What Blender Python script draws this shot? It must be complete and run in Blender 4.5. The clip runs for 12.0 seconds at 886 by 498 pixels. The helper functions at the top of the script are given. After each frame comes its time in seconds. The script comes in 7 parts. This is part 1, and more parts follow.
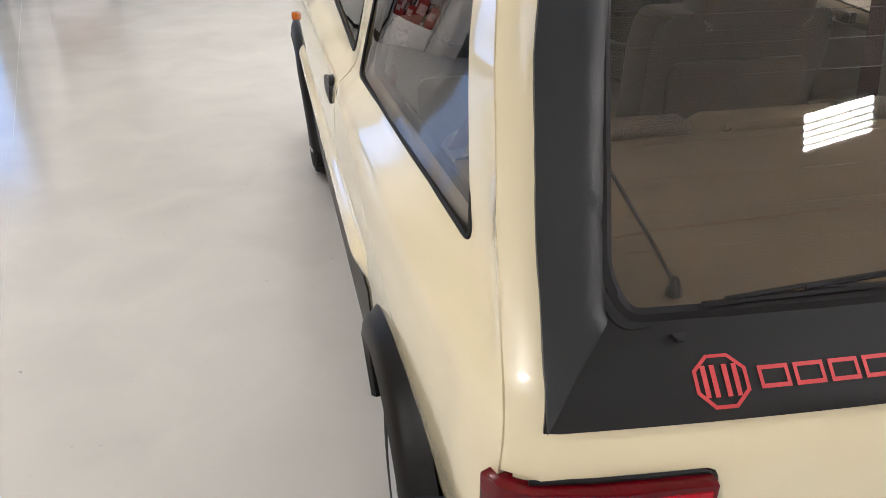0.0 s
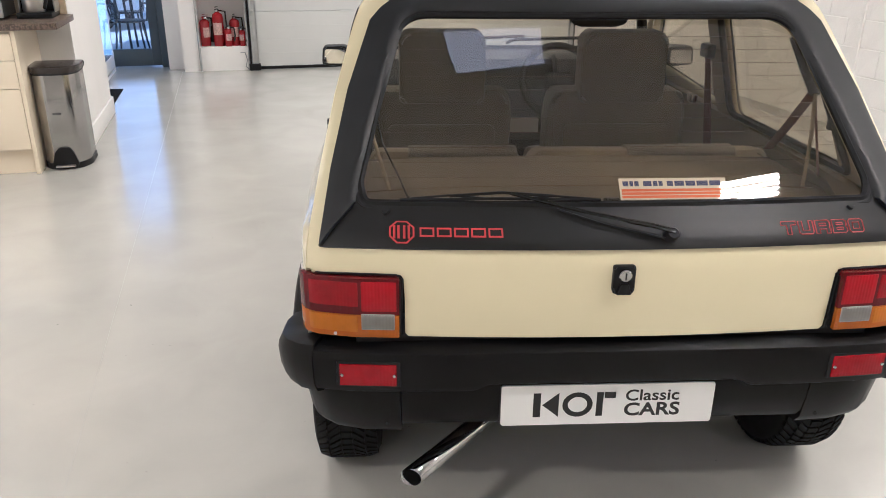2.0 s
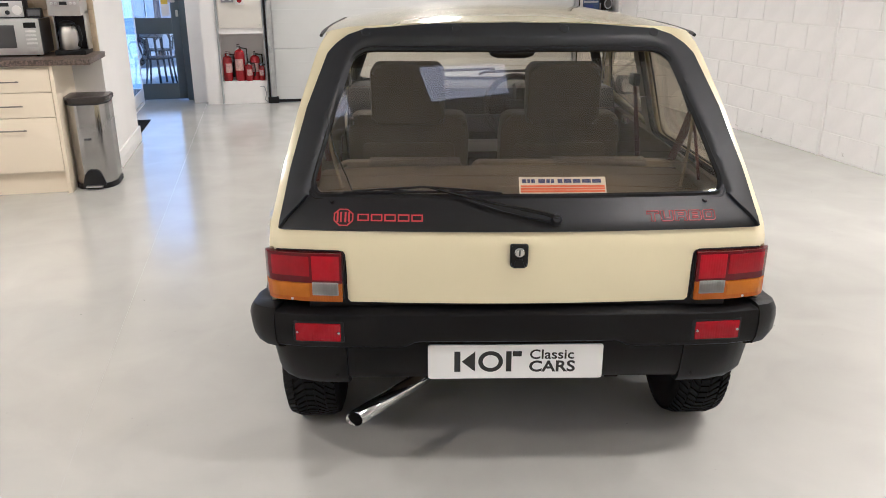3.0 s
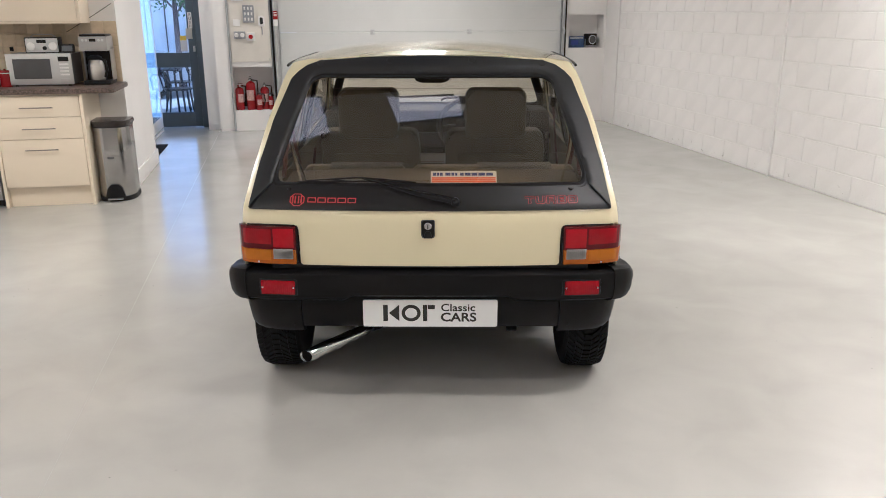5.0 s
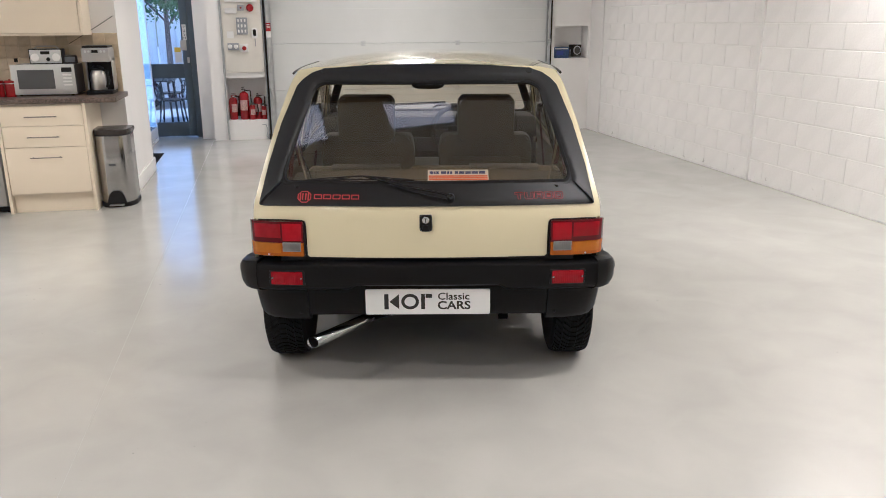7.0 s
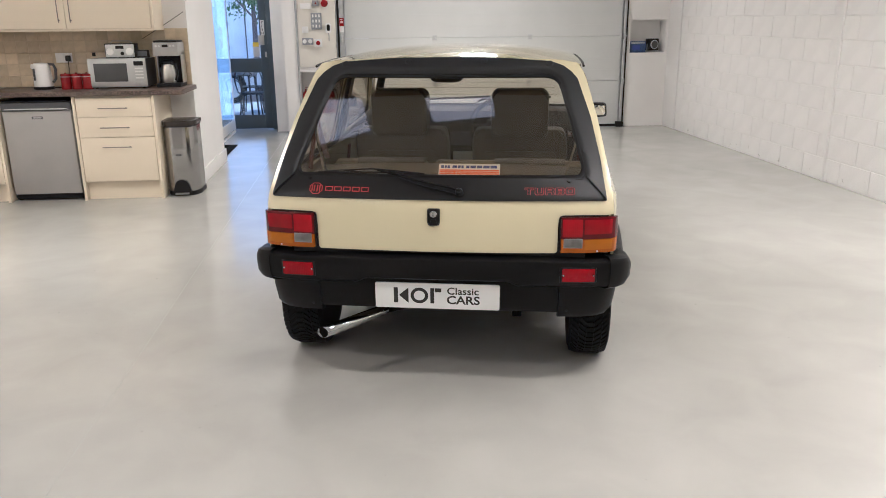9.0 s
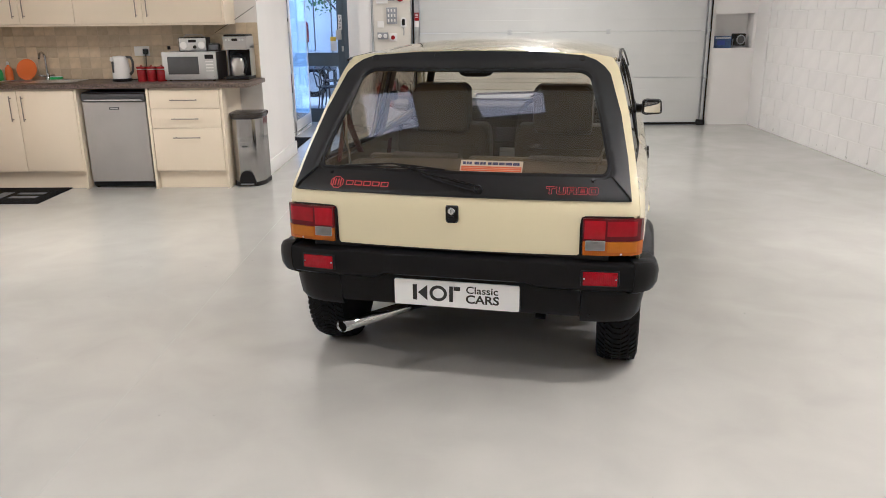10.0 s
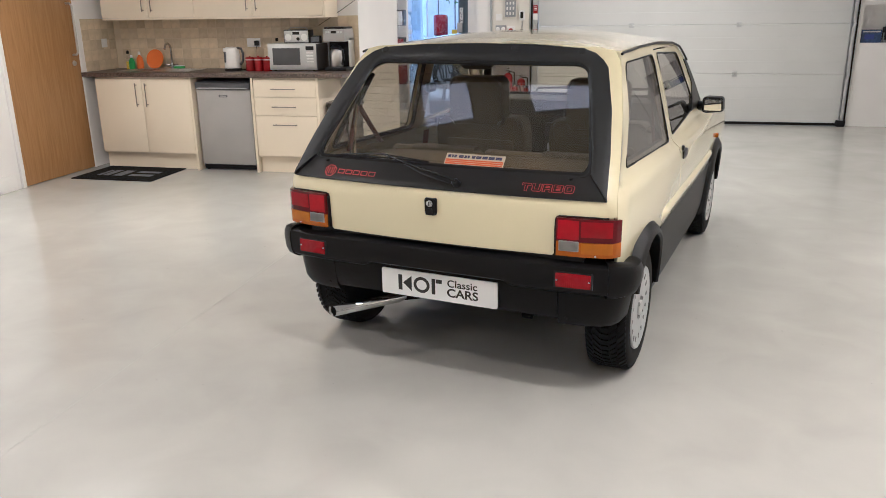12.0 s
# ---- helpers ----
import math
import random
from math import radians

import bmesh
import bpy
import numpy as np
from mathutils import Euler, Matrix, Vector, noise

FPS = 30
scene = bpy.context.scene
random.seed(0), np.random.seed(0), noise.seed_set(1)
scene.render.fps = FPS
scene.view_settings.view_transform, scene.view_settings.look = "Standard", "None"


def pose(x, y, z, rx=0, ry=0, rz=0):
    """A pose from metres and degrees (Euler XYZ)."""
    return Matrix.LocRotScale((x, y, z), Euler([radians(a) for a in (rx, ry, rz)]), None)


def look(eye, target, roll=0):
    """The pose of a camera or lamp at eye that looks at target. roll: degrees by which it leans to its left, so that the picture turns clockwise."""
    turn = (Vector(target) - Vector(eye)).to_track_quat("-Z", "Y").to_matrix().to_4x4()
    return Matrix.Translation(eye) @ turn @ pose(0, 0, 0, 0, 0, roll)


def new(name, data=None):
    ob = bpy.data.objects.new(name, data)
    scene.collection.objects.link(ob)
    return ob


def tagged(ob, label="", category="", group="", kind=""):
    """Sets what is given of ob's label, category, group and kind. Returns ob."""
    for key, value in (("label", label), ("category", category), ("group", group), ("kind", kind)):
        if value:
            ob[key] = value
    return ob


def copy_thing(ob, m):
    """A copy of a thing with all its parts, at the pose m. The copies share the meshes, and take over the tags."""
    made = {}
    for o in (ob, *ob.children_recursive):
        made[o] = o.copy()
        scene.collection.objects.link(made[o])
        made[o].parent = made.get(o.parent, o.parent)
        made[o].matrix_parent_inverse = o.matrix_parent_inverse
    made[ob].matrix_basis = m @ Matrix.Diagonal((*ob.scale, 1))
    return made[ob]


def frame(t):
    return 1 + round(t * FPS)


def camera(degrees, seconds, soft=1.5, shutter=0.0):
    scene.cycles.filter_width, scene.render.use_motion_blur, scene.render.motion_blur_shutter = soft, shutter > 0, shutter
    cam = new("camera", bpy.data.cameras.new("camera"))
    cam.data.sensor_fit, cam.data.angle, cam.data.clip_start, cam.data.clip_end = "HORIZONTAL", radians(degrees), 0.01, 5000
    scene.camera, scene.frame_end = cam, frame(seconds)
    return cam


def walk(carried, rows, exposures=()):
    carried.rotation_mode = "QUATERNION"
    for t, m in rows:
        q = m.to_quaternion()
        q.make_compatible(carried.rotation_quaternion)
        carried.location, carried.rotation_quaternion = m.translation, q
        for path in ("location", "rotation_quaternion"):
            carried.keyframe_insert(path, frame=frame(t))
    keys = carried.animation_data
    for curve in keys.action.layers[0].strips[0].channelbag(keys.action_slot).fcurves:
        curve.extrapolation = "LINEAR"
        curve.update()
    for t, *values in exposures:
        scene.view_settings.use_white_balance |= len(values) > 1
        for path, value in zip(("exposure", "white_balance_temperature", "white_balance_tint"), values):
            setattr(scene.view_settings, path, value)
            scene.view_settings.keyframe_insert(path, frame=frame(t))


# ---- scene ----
cam = camera(59.6, 12.0, soft=0.9)
# the room's walls run along x and y; the parked car stands turned by CAR_YAW on its origin
CAR_YAW = -12.0
CAR = pose(0, 0, 0, 0, 0, CAR_YAW)
# seconds, eye, target, roll
PATH = [
    (0, (-0.985, -0.33, 1.319), (-0.239, 1.264, 0.368), 0.2),
    (0.5, (-0.981, -0.6, 1.353), (-0.326, 1.057, 0.445), 0.1),
    (1, (-0.953, -0.869, 1.408), (-0.378, 0.839, 0.541), 0.0),
    (1.5, (-0.852, -1.17, 1.43), (-0.327, 0.583, 0.623), 0.4),
    (2, (-0.805, -1.451, 1.446), (-0.324, 0.341, 0.698), 0.4),
    (2.5, (-0.774, -1.713, 1.473), (-0.328, 0.106, 0.773), 0.3),
    (3, (-0.672, -1.97, 1.48), (-0.251, -0.131, 0.815), -0.0),
    (5, (-0.508, -2.756, 1.513), (-0.128, -0.882, 0.928), -0.1),
    (5.5, (-0.538, -2.874, 1.511), (-0.151, -0.997, 0.939), -0.1),
    (6, (-0.578, -2.966, 1.513), (-0.179, -1.088, 0.951), -0.1),
    (6.5, (-0.592, -2.99, 1.51), (-0.182, -1.114, 0.953), -0.1),
    (7, (-0.594, -2.995, 1.512), (-0.181, -1.12, 0.954), -0.2),
    (9, (-0.268, -3.029, 1.501), (-0.083, -1.121, 0.933), -0.5),
    (9.5, (-0.131, -3.031, 1.496), (-0.058, -1.116, 0.923), -0.5),
    (10, (0.014, -2.978, 1.489), (-0.029, -1.064, 0.912), -0.6),
    (10.5, (0.197, -2.961, 1.495), (0.04, -1.053, 0.916), -0.7),
    (11, (0.415, -2.981, 1.494), (0.151, -1.085, 0.914), -0.8),
    (11.5, (0.557, -2.97, 1.489), (0.198, -1.091, 0.906), -0.8),
    (12, (0.71, -2.893, 1.476), (0.266, -1.033, 0.888), -0.8),
]
walk(cam, [(t, look(eye, target, roll)) for t, eye, target, roll in PATH],
     [(0, 0.13, 4300, 10), (3, 0.13, 4300, 10), (5, -0.10, 4300, 10), (12, -0.04, 4300, 10)])

# ---- daylight outside, lamps inside ----
world = bpy.data.worlds.new("world")
scene.world = world
world.use_nodes = True
wn = world.node_tree.nodes
sky = wn.new("ShaderNodeTexSky")
sky.sky_type, sky.sun_disc = "NISHITA", False
sky.sun_elevation, sky.sun_rotation = radians(60), radians(196)
world.node_tree.links.new(sky.outputs[0], wn["Background"].inputs[0])
wn["Background"].inputs[1].default_value = 0.15
sun = new("sun", bpy.data.lights.new("sun", "SUN"))
sun.data.energy, sun.data.angle, sun.data.color = 3.4, radians(10), (1.0, 0.97, 0.93)
sun.matrix_world = look((-5, 6, 12.6), (-3, 13, 0))
scene.view_settings.exposure = 0.0

CEIL = 3.0
# x, y, watts and length factor of the ceiling lamps; all but (1.18, -1.02) are added to light the room
LAMPS = [(-2.6, -3.9, 112, 1), (1.2, -3.9, 104, 1), (-2.8, -1.3, 102, 1), (1.18, -1.02, 84, 1), (3.4, -1.5, 46, 1), (-3.3, 1.7, 118, 1), (3.45, 0.2, 72, 1), (3.45, 1.9, 105, 1), (-1.2, 2.2, 60, 1), (0.55, 4.3, 90, 1), (1.1, 6.35, 104, 1.5), (-2.4, 7.0, 50, 1)]
for x, y, watts, wide in LAMPS:
    lamp = new("lamp", bpy.data.lights.new("lamp", "AREA"))
    lamp.data.shape, lamp.data.size, lamp.data.size_y = "RECTANGLE", 0.33 * wide, 0.17 * min(2, wide)
    lamp.data.energy, lamp.data.color = watts, (1.0, 0.70, 0.405)
    lamp.matrix_world = pose(x, y, CEIL - 0.055)

# the sky's light in the glazed door's opening
skydoor = new("door_daylight", bpy.data.lights.new("door_daylight", "AREA"))
skydoor.data.shape, skydoor.data.size, skydoor.data.size_y = "RECTANGLE", 0.56, 1.80
skydoor.data.energy, skydoor.data.color = 3.2, (0.5, 0.7, 1.0)
skydoor.matrix_world = pose(-2.0, 8.34, 1.06, -90, 0, 0)

# ---- materials ----
def mat(name, base, rough=0.5, metal=0.0, vary=0.06, scale=6.0, bump=0.0, bscale=60.0, rvary=0.0, coat=0.0, spec=0.5, island=0.0, sheen=0.0):
    """Principled surface whose colour and roughness wander at two scales."""
    m = bpy.data.materials.new(name)
    m.use_nodes = True
    t, n = m.node_tree, m.node_tree.nodes
    p = n["Principled BSDF"]
    p.inputs["Roughness"].default_value = rough
    p.inputs["Metallic"].default_value = metal
    p.inputs["Specular IOR Level"].default_value = spec
    p.inputs["Coat Weight"].default_value = coat
    p.inputs["Coat Roughness"].default_value = 0.04
    p.inputs["Sheen Weight"].default_value = sheen
    co = n.new("ShaderNodeTexCoord")
    big = n.new("ShaderNodeTexNoise")
    big.inputs["Scale"].default_value, big.inputs["Detail"].default_value = scale, 5
    t.links.new(co.outputs["Object"], big.inputs["Vector"])
    ramp = n.new("ShaderNodeMapRange")
    ramp.inputs["From Min"].default_value, ramp.inputs["From Max"].default_value = 0.3, 0.7
    ramp.inputs["To Min"].default_value, ramp.inputs["To Max"].default_value = 1 - vary, 1 + vary
    t.links.new(big.outputs["Fac"], ramp.inputs["Value"])
    last = ramp.outputs[0]
    if island:
        info = n.new("ShaderNodeObjectInfo")
        r2 = n.new("ShaderNodeMapRange")
        r2.inputs["To Min"].default_value, r2.inputs["To Max"].default_value = 1 - island, 1 + island
        t.links.new(info.outputs["Random"], r2.inputs["Value"])
        mul = n.new("ShaderNodeMath")
        mul.operation = "MULTIPLY"
        t.links.new(last, mul.inputs[0])
        t.links.new(r2.outputs[0], mul.inputs[1])
        last = mul.outputs[0]
    col = n.new("ShaderNodeVectorMath")
    col.operation = "SCALE"
    col.inputs[0].default_value = base
    t.links.new(last, col.inputs["Scale"])
    t.links.new(col.outputs[0], p.inputs["Base Color"])
    if rvary:
        r3 = n.new("ShaderNodeMapRange")
        r3.inputs["From Min"].default_value, r3.inputs["From Max"].default_value = 0.15, 0.85
        r3.inputs["To Min"].default_value, r3.inputs["To Max"].default_value = rough - rvary, rough + rvary
        n2 = n.new("ShaderNodeTexNoise")
        n2.inputs["Scale"].default_value, n2.inputs["Detail"].default_value = scale * 2.3, 4
        t.links.new(co.outputs["Object"], n2.inputs["Vector"])
        t.links.new(n2.outputs["Fac"], r3.inputs["Value"])
        t.links.new(r3.outputs[0], p.inputs["Roughness"])
    if bump:
        fine = n.new("ShaderNodeTexNoise")
        fine.inputs["Scale"].default_value, fine.inputs["Detail"].default_value = bscale, 3
        t.links.new(co.outputs["Object"], fine.inputs["Vector"])
        b = n.new("ShaderNodeBump")
        b.inputs["Strength"].default_value, b.inputs["Distance"].default_value = bump, 0.01
        t.links.new(fine.outputs["Fac"], b.inputs["Height"])
        t.links.new(b.outputs[0], p.inputs["Normal"])
    return m


def glass_mat(name, tint, ior=1.5):
    """A thin pane: tinted see-through with a Fresnel gloss."""
    m = bpy.data.materials.new(name)
    m.use_nodes = True
    t, n = m.node_tree, m.node_tree.nodes
    n.remove(n["Principled BSDF"])
    tr, gl, fr, mx = (n.new("ShaderNode" + k) for k in ("BsdfTransparent", "BsdfGlossy", "LayerWeight", "MixShader"))
    tr.inputs[0].default_value = (*tint, 1)
    gl.inputs["Roughness"].default_value = 0.0
    fr.inputs["Blend"].default_value = 0.5
    pw, mr = n.new("ShaderNodeMath"), n.new("ShaderNodeMapRange")
    pw.operation, pw.inputs[1].default_value = "POWER", 5.0
    mr.inputs["To Min"].default_value, mr.inputs["To Max"].default_value = ((ior - 1) / (ior + 1)) ** 2 * 1.6, 1.0
    t.links.new(fr.outputs["Facing"], pw.inputs[0])
    t.links.new(pw.outputs[0], mr.inputs["Value"])
    t.links.new(mr.outputs[0], mx.inputs[0])
    t.links.new(tr.outputs[0], mx.inputs[1])
    t.links.new(gl.outputs[0], mx.inputs[2])
    t.links.new(mx.outputs[0], n["Material Output"].inputs[0])
    return m


def wood_mat(name, light, dark, rough, axis_scale):
    """Long-grained timber veneer."""
    m = mat(name, light, rough)
    t, n = m.node_tree, m.node_tree.nodes
    p = n["Principled BSDF"]
    co, mp, no, rp = (n.new("ShaderNode" + k) for k in ("TexCoord", "Mapping", "TexNoise", "ValToRGB"))
    mp.inputs["Scale"].default_value = axis_scale
    no.inputs["Scale"].default_value, no.inputs["Detail"].default_value, no.inputs["Distortion"].default_value = 4, 8, 1.2
    t.links.new(co.outputs["Object"], mp.inputs[0])
    t.links.new(mp.outputs[0], no.inputs["Vector"])
    t.links.new(no.outputs["Fac"], rp.inputs[0])
    rp.color_ramp.elements[0].position, rp.color_ramp.elements[0].color = 0.35, (*dark, 1)
    rp.color_ramp.elements[1].position, rp.color_ramp.elements[1].color = 0.65, (*light, 1)
    t.links.new(rp.outputs[0], p.inputs["Base Color"])
    return m


def speckle_mat(name, a, b, rough, scale):
    """Mottled stone-look laminate or woven cloth."""
    m = mat(name, a, rough)
    t, n = m.node_tree, m.node_tree.nodes
    co, no, rp = (n.new("ShaderNode" + k) for k in ("TexCoord", "TexNoise", "ValToRGB"))
    no.inputs["Scale"].default_value, no.inputs["Detail"].default_value = scale, 6
    t.links.new(co.outputs["Object"], no.inputs["Vector"])
    t.links.new(no.outputs["Fac"], rp.inputs[0])
    rp.color_ramp.elements[0].position, rp.color_ramp.elements[0].color = 0.42, (*a, 1)
    rp.color_ramp.elements[1].position, rp.color_ramp.elements[1].color = 0.6, (*b, 1)
    t.links.new(rp.outputs[0], n["Principled BSDF"].inputs["Base Color"])
    return m


def glow_mat(name, colour, strength):
    m = bpy.data.materials.new(name)
    m.use_nodes = True
    p = m.node_tree.nodes["Principled BSDF"]
    p.inputs["Base Color"].default_value = (*colour, 1)
    p.inputs["Emission Color"].default_value = (*colour, 1)
    p.inputs["Emission Strength"].default_value = strength
    return m


def floor_mat_paint():
    """Glossy grey floor paint with faint cloudy wear, trowel waves and small specks of dirt."""
    m = mat("floor paint", (0.44, 0.434, 0.405), 0.165, vary=0.06, scale=0.8, rvary=0.04, spec=0.72)
    t, n = m.node_tree, m.node_tree.nodes
    p = n["Principled BSDF"]
    co = n.new("ShaderNodeTexCoord")
    wave = n.new("ShaderNodeTexNoise")
    wave.inputs["Scale"].default_value, wave.inputs["Detail"].default_value = 5.0, 2
    t.links.new(co.outputs["Object"], wave.inputs["Vector"])
    bp = n.new("ShaderNodeBump")
    bp.inputs["Strength"].default_value, bp.inputs["Distance"].default_value = 0.03, 0.008
    t.links.new(wave.outputs["Fac"], bp.inputs["Height"])
    t.links.new(bp.outputs[0], p.inputs["Normal"])
    spot = n.new("ShaderNodeTexNoise")
    spot.inputs["Scale"].default_value, spot.inputs["Detail"].default_value = 34.0, 2
    t.links.new(co.outputs["Object"], spot.inputs["Vector"])
    cloud = n.new("ShaderNodeTexNoise")
    cloud.inputs["Scale"].default_value, cloud.inputs["Detail"].default_value, cloud.inputs["Distortion"].default_value = 3.2, 7, 0.6
    t.links.new(co.outputs["Object"], cloud.inputs["Vector"])
    cm = n.new("ShaderNodeMapRange")
    cm.inputs["From Min"].default_value, cm.inputs["From Max"].default_value = 0.25, 0.75
    cm.inputs["To Min"].default_value, cm.inputs["To Max"].default_value = 0.93, 1.05
    t.links.new(cloud.outputs["Fac"], cm.inputs["Value"])
    rg = n.new("ShaderNodeMapRange")
    rg.inputs["From Min"].default_value, rg.inputs["From Max"].default_value = 0.76, 0.80
    rg.inputs["To Min"].default_value, rg.inputs["To Max"].default_value = 1.0, 0.55
    t.links.new(spot.outputs["Fac"], rg.inputs["Value"])
    sc = n.new("ShaderNodeVectorMath")
    sc.operation = "SCALE"
    t.links.new(p.inputs["Base Color"].links[0].from_socket, sc.inputs[0])
    both = n.new("ShaderNodeMath")
    both.operation = "MULTIPLY"
    t.links.new(rg.outputs[0], both.inputs[0])
    t.links.new(cm.outputs[0], both.inputs[1])
    t.links.new(both.outputs[0], sc.inputs["Scale"])
    t.links.new(sc.outputs[0], p.inputs["Base Color"])
    return m


M_FLOOR = floor_mat_paint()
M_WALL = mat("white masonry paint", (0.80, 0.785, 0.765), 0.6, vary=0.03, scale=1.5, bump=0.12, bscale=70)
M_BLOCK = mat("painted block", (0.80, 0.785, 0.765), 0.6, vary=0.03, scale=5, bump=0.18, bscale=55, island=0.012)
def add_scuffs(m):
    """Small grey flakes where the paint has been knocked near the floor."""
    t, n = m.node_tree, m.node_tree.nodes
    p = n["Principled BSDF"]
    geo, no, sep, lo, hi, mul, mix = (n.new("ShaderNode" + k) for k in ("NewGeometry", "TexNoise", "SeparateXYZ", "MapRange", "MapRange", "Math", "Mix"))
    no.inputs["Scale"].default_value, no.inputs["Detail"].default_value = 16.0, 4
    t.links.new(geo.outputs["Position"], no.inputs["Vector"])
    t.links.new(geo.outputs["Position"], sep.inputs[0])
    lo.inputs["From Min"].default_value, lo.inputs["From Max"].default_value = 0.66, 0.72
    t.links.new(no.outputs["Fac"], lo.inputs["Value"])
    hi.inputs["From Min"].default_value, hi.inputs["From Max"].default_value = 0.13, 0.04
    t.links.new(sep.outputs["Z"], hi.inputs["Value"])
    mul.operation = "MULTIPLY"
    t.links.new(lo.outputs[0], mul.inputs[0])
    t.links.new(hi.outputs[0], mul.inputs[1])
    mix.data_type = "RGBA"
    sock = [q for q in mix.inputs if q.type == "RGBA"]
    t.links.new(mul.outputs[0], mix.inputs[0])
    t.links.new(p.inputs["Base Color"].links[0].from_socket, sock[0])
    sock[1].default_value = (0.48, 0.46, 0.43, 1)
    t.links.new([q for q in mix.outputs if q.type == "RGBA"][0], p.inputs["Base Color"])


add_scuffs(M_BLOCK)
M_JOINT = mat("painted mortar", (0.79, 0.775, 0.755), 0.7, vary=0.04, scale=8, bump=0.4, bscale=60)
M_TRIM = mat("white gloss trim", (0.82, 0.81, 0.79), 0.4, vary=0.02)
M_CEIL = mat("ceiling white", (0.75, 0.74, 0.72), 0.8, vary=0.04, scale=1)
M_DARKCEIL = mat("dark ceiling band", (0.05, 0.05, 0.05), 0.8, vary=0.1, scale=1)
M_GALV = mat("galvanised steel", (0.5, 0.51, 0.52), 0.42, 0.9, vary=0.1, scale=12)
M_STEEL = mat("brushed steel", (0.58, 0.565, 0.54), 0.28, 1.0, vary=0.08, scale=7)
M_HANDLE = mat("dark brushed nickel", (0.27, 0.245, 0.215), 0.38, 0.9, vary=0.06, scale=9)
M_CHROME = mat("chrome", (0.5, 0.5, 0.5), 0.03, 1.0, vary=0.02)
M_PANEL = mat("sectional door white", (0.57, 0.578, 0.565), 0.45, vary=0.03, scale=2, bump=0.05, bscale=40)
M_BLACKRUB = mat("black rubber", (0.010, 0.010, 0.011), 0.6, vary=0.15, scale=20, spec=0.2)
M_GREYFRAME = mat("anthracite aluminium", (0.085, 0.112, 0.138), 0.4, vary=0.05)
M_CREAM = mat("cream kitchen front", (0.80, 0.71, 0.55), 0.35, vary=0.015, scale=2)
M_CREAMSIDE = mat("cream carcass", (0.76, 0.68, 0.54), 0.45, vary=0.02, scale=3)
M_TILE = mat("tumbled stone tile", (0.56, 0.465, 0.315), 0.45, vary=0.12, scale=14, bump=0.2, bscale=70, island=0.16)
M_GROUT = mat("tile grout", (0.56, 0.47, 0.33), 0.8, vary=0.06)
M_WORKTOP = speckle_mat("brown stone laminate", (0.05, 0.036, 0.027), (0.155, 0.115, 0.088), 0.4, 95)
M_OAK = wood_mat("oak veneer", (0.36, 0.20, 0.072), (0.29, 0.155, 0.05), 0.42, (7, 7, 0.55))
M_FRIDGE = mat("silver grey fridge", (0.40, 0.39, 0.375), 0.38, 0.35, vary=0.05, scale=4)
M_FRIDGETOP = mat("dark grey plastic", (0.06, 0.062, 0.067), 0.4, vary=0.08)
M_BLACK = mat("black plastic", (0.010, 0.010, 0.011), 0.40, vary=0.15, scale=20, spec=0.22)
M_WHITEPL = mat("white plastic", (0.78, 0.77, 0.75), 0.35, vary=0.02)
M_RED = mat("red enamel", (0.25, 0.008, 0.011), 0.25, vary=0.06)
M_PALELABEL = mat("pale printed label", (0.46, 0.30, 0.27), 0.5, vary=0.35, scale=60)
M_ORANGE = mat("orange plastic", (0.68, 0.16, 0.014), 0.35, vary=0.04)
M_GREEN = mat("green sponge", (0.06, 0.35, 0.08), 0.8, vary=0.1)
M_SILVER = mat("silver plastic", (0.55, 0.55, 0.54), 0.32, 0.6, vary=0.04)
M_DARKGLASS = mat("dark oven glass", (0.07, 0.07, 0.07), 0.15, vary=0.1)
M_MATFIBRE = mat("black mat pile", (0.010, 0.010, 0.011), 0.95, vary=0.3, scale=60, bump=0.5, bscale=400, spec=0.08)
M_MATPRINT = mat("pale mat print", (0.16, 0.16, 0.16), 0.95, vary=0.3, scale=60, spec=0.1)
M_GLASS = glass_mat("clear pane", (0.985, 0.99, 0.99))
M_BLUE = mat("blue print", (0.03, 0.05, 0.25), 0.5)
M_NAVYBOX = mat("dark blue carton", (0.03, 0.06, 0.16), 0.4, vary=0.4, scale=30)
M_YELLOW = mat("yellow label", (0.8, 0.6, 0.05), 0.5)

M_PAINT = mat("cream car paint", (0.70, 0.635, 0.415), 0.26, vary=0.012, scale=3, coat=1.0)
M_TRIMBLK = mat("satin black trim", (0.012, 0.0125, 0.0138), 0.45, vary=0.1, scale=9, bump=0.04, bscale=500, spec=0.34)
M_PANELBLK = mat("black vinyl panel", (0.008, 0.008, 0.0088), 0.42, vary=0.1, scale=9, spec=0.26)
M_GLOSSBLK = mat("gloss black paint", (0.006, 0.006, 0.006), 0.22, vary=0.1, scale=20, spec=0.4)
M_BUMPER = mat("moulded bumper black", (0.0045, 0.0045, 0.0048), 0.40, vary=0.1, scale=9, bump=0.05, bscale=400, spec=0.155)
M_CARGLASS = glass_mat("bronze car glass", (0.81, 0.75, 0.63), 1.63)
M_SIDEGLASS = glass_mat("bronze side glass", (0.66, 0.64, 0.59), 1.95)
M_CLOTH = mat("brown cloth", (0.115, 0.10, 0.068), 0.95, vary=0.1, scale=18, bump=0.25, bscale=350, sheen=0.2)
M_TWEED = speckle_mat("herringbone tweed", (0.05, 0.046, 0.04), (0.36, 0.325, 0.27), 0.95, 420)
M_VINYL = mat("tan vinyl", (0.26, 0.22, 0.15), 0.55, vary=0.07, scale=10, bump=0.1, bscale=120)
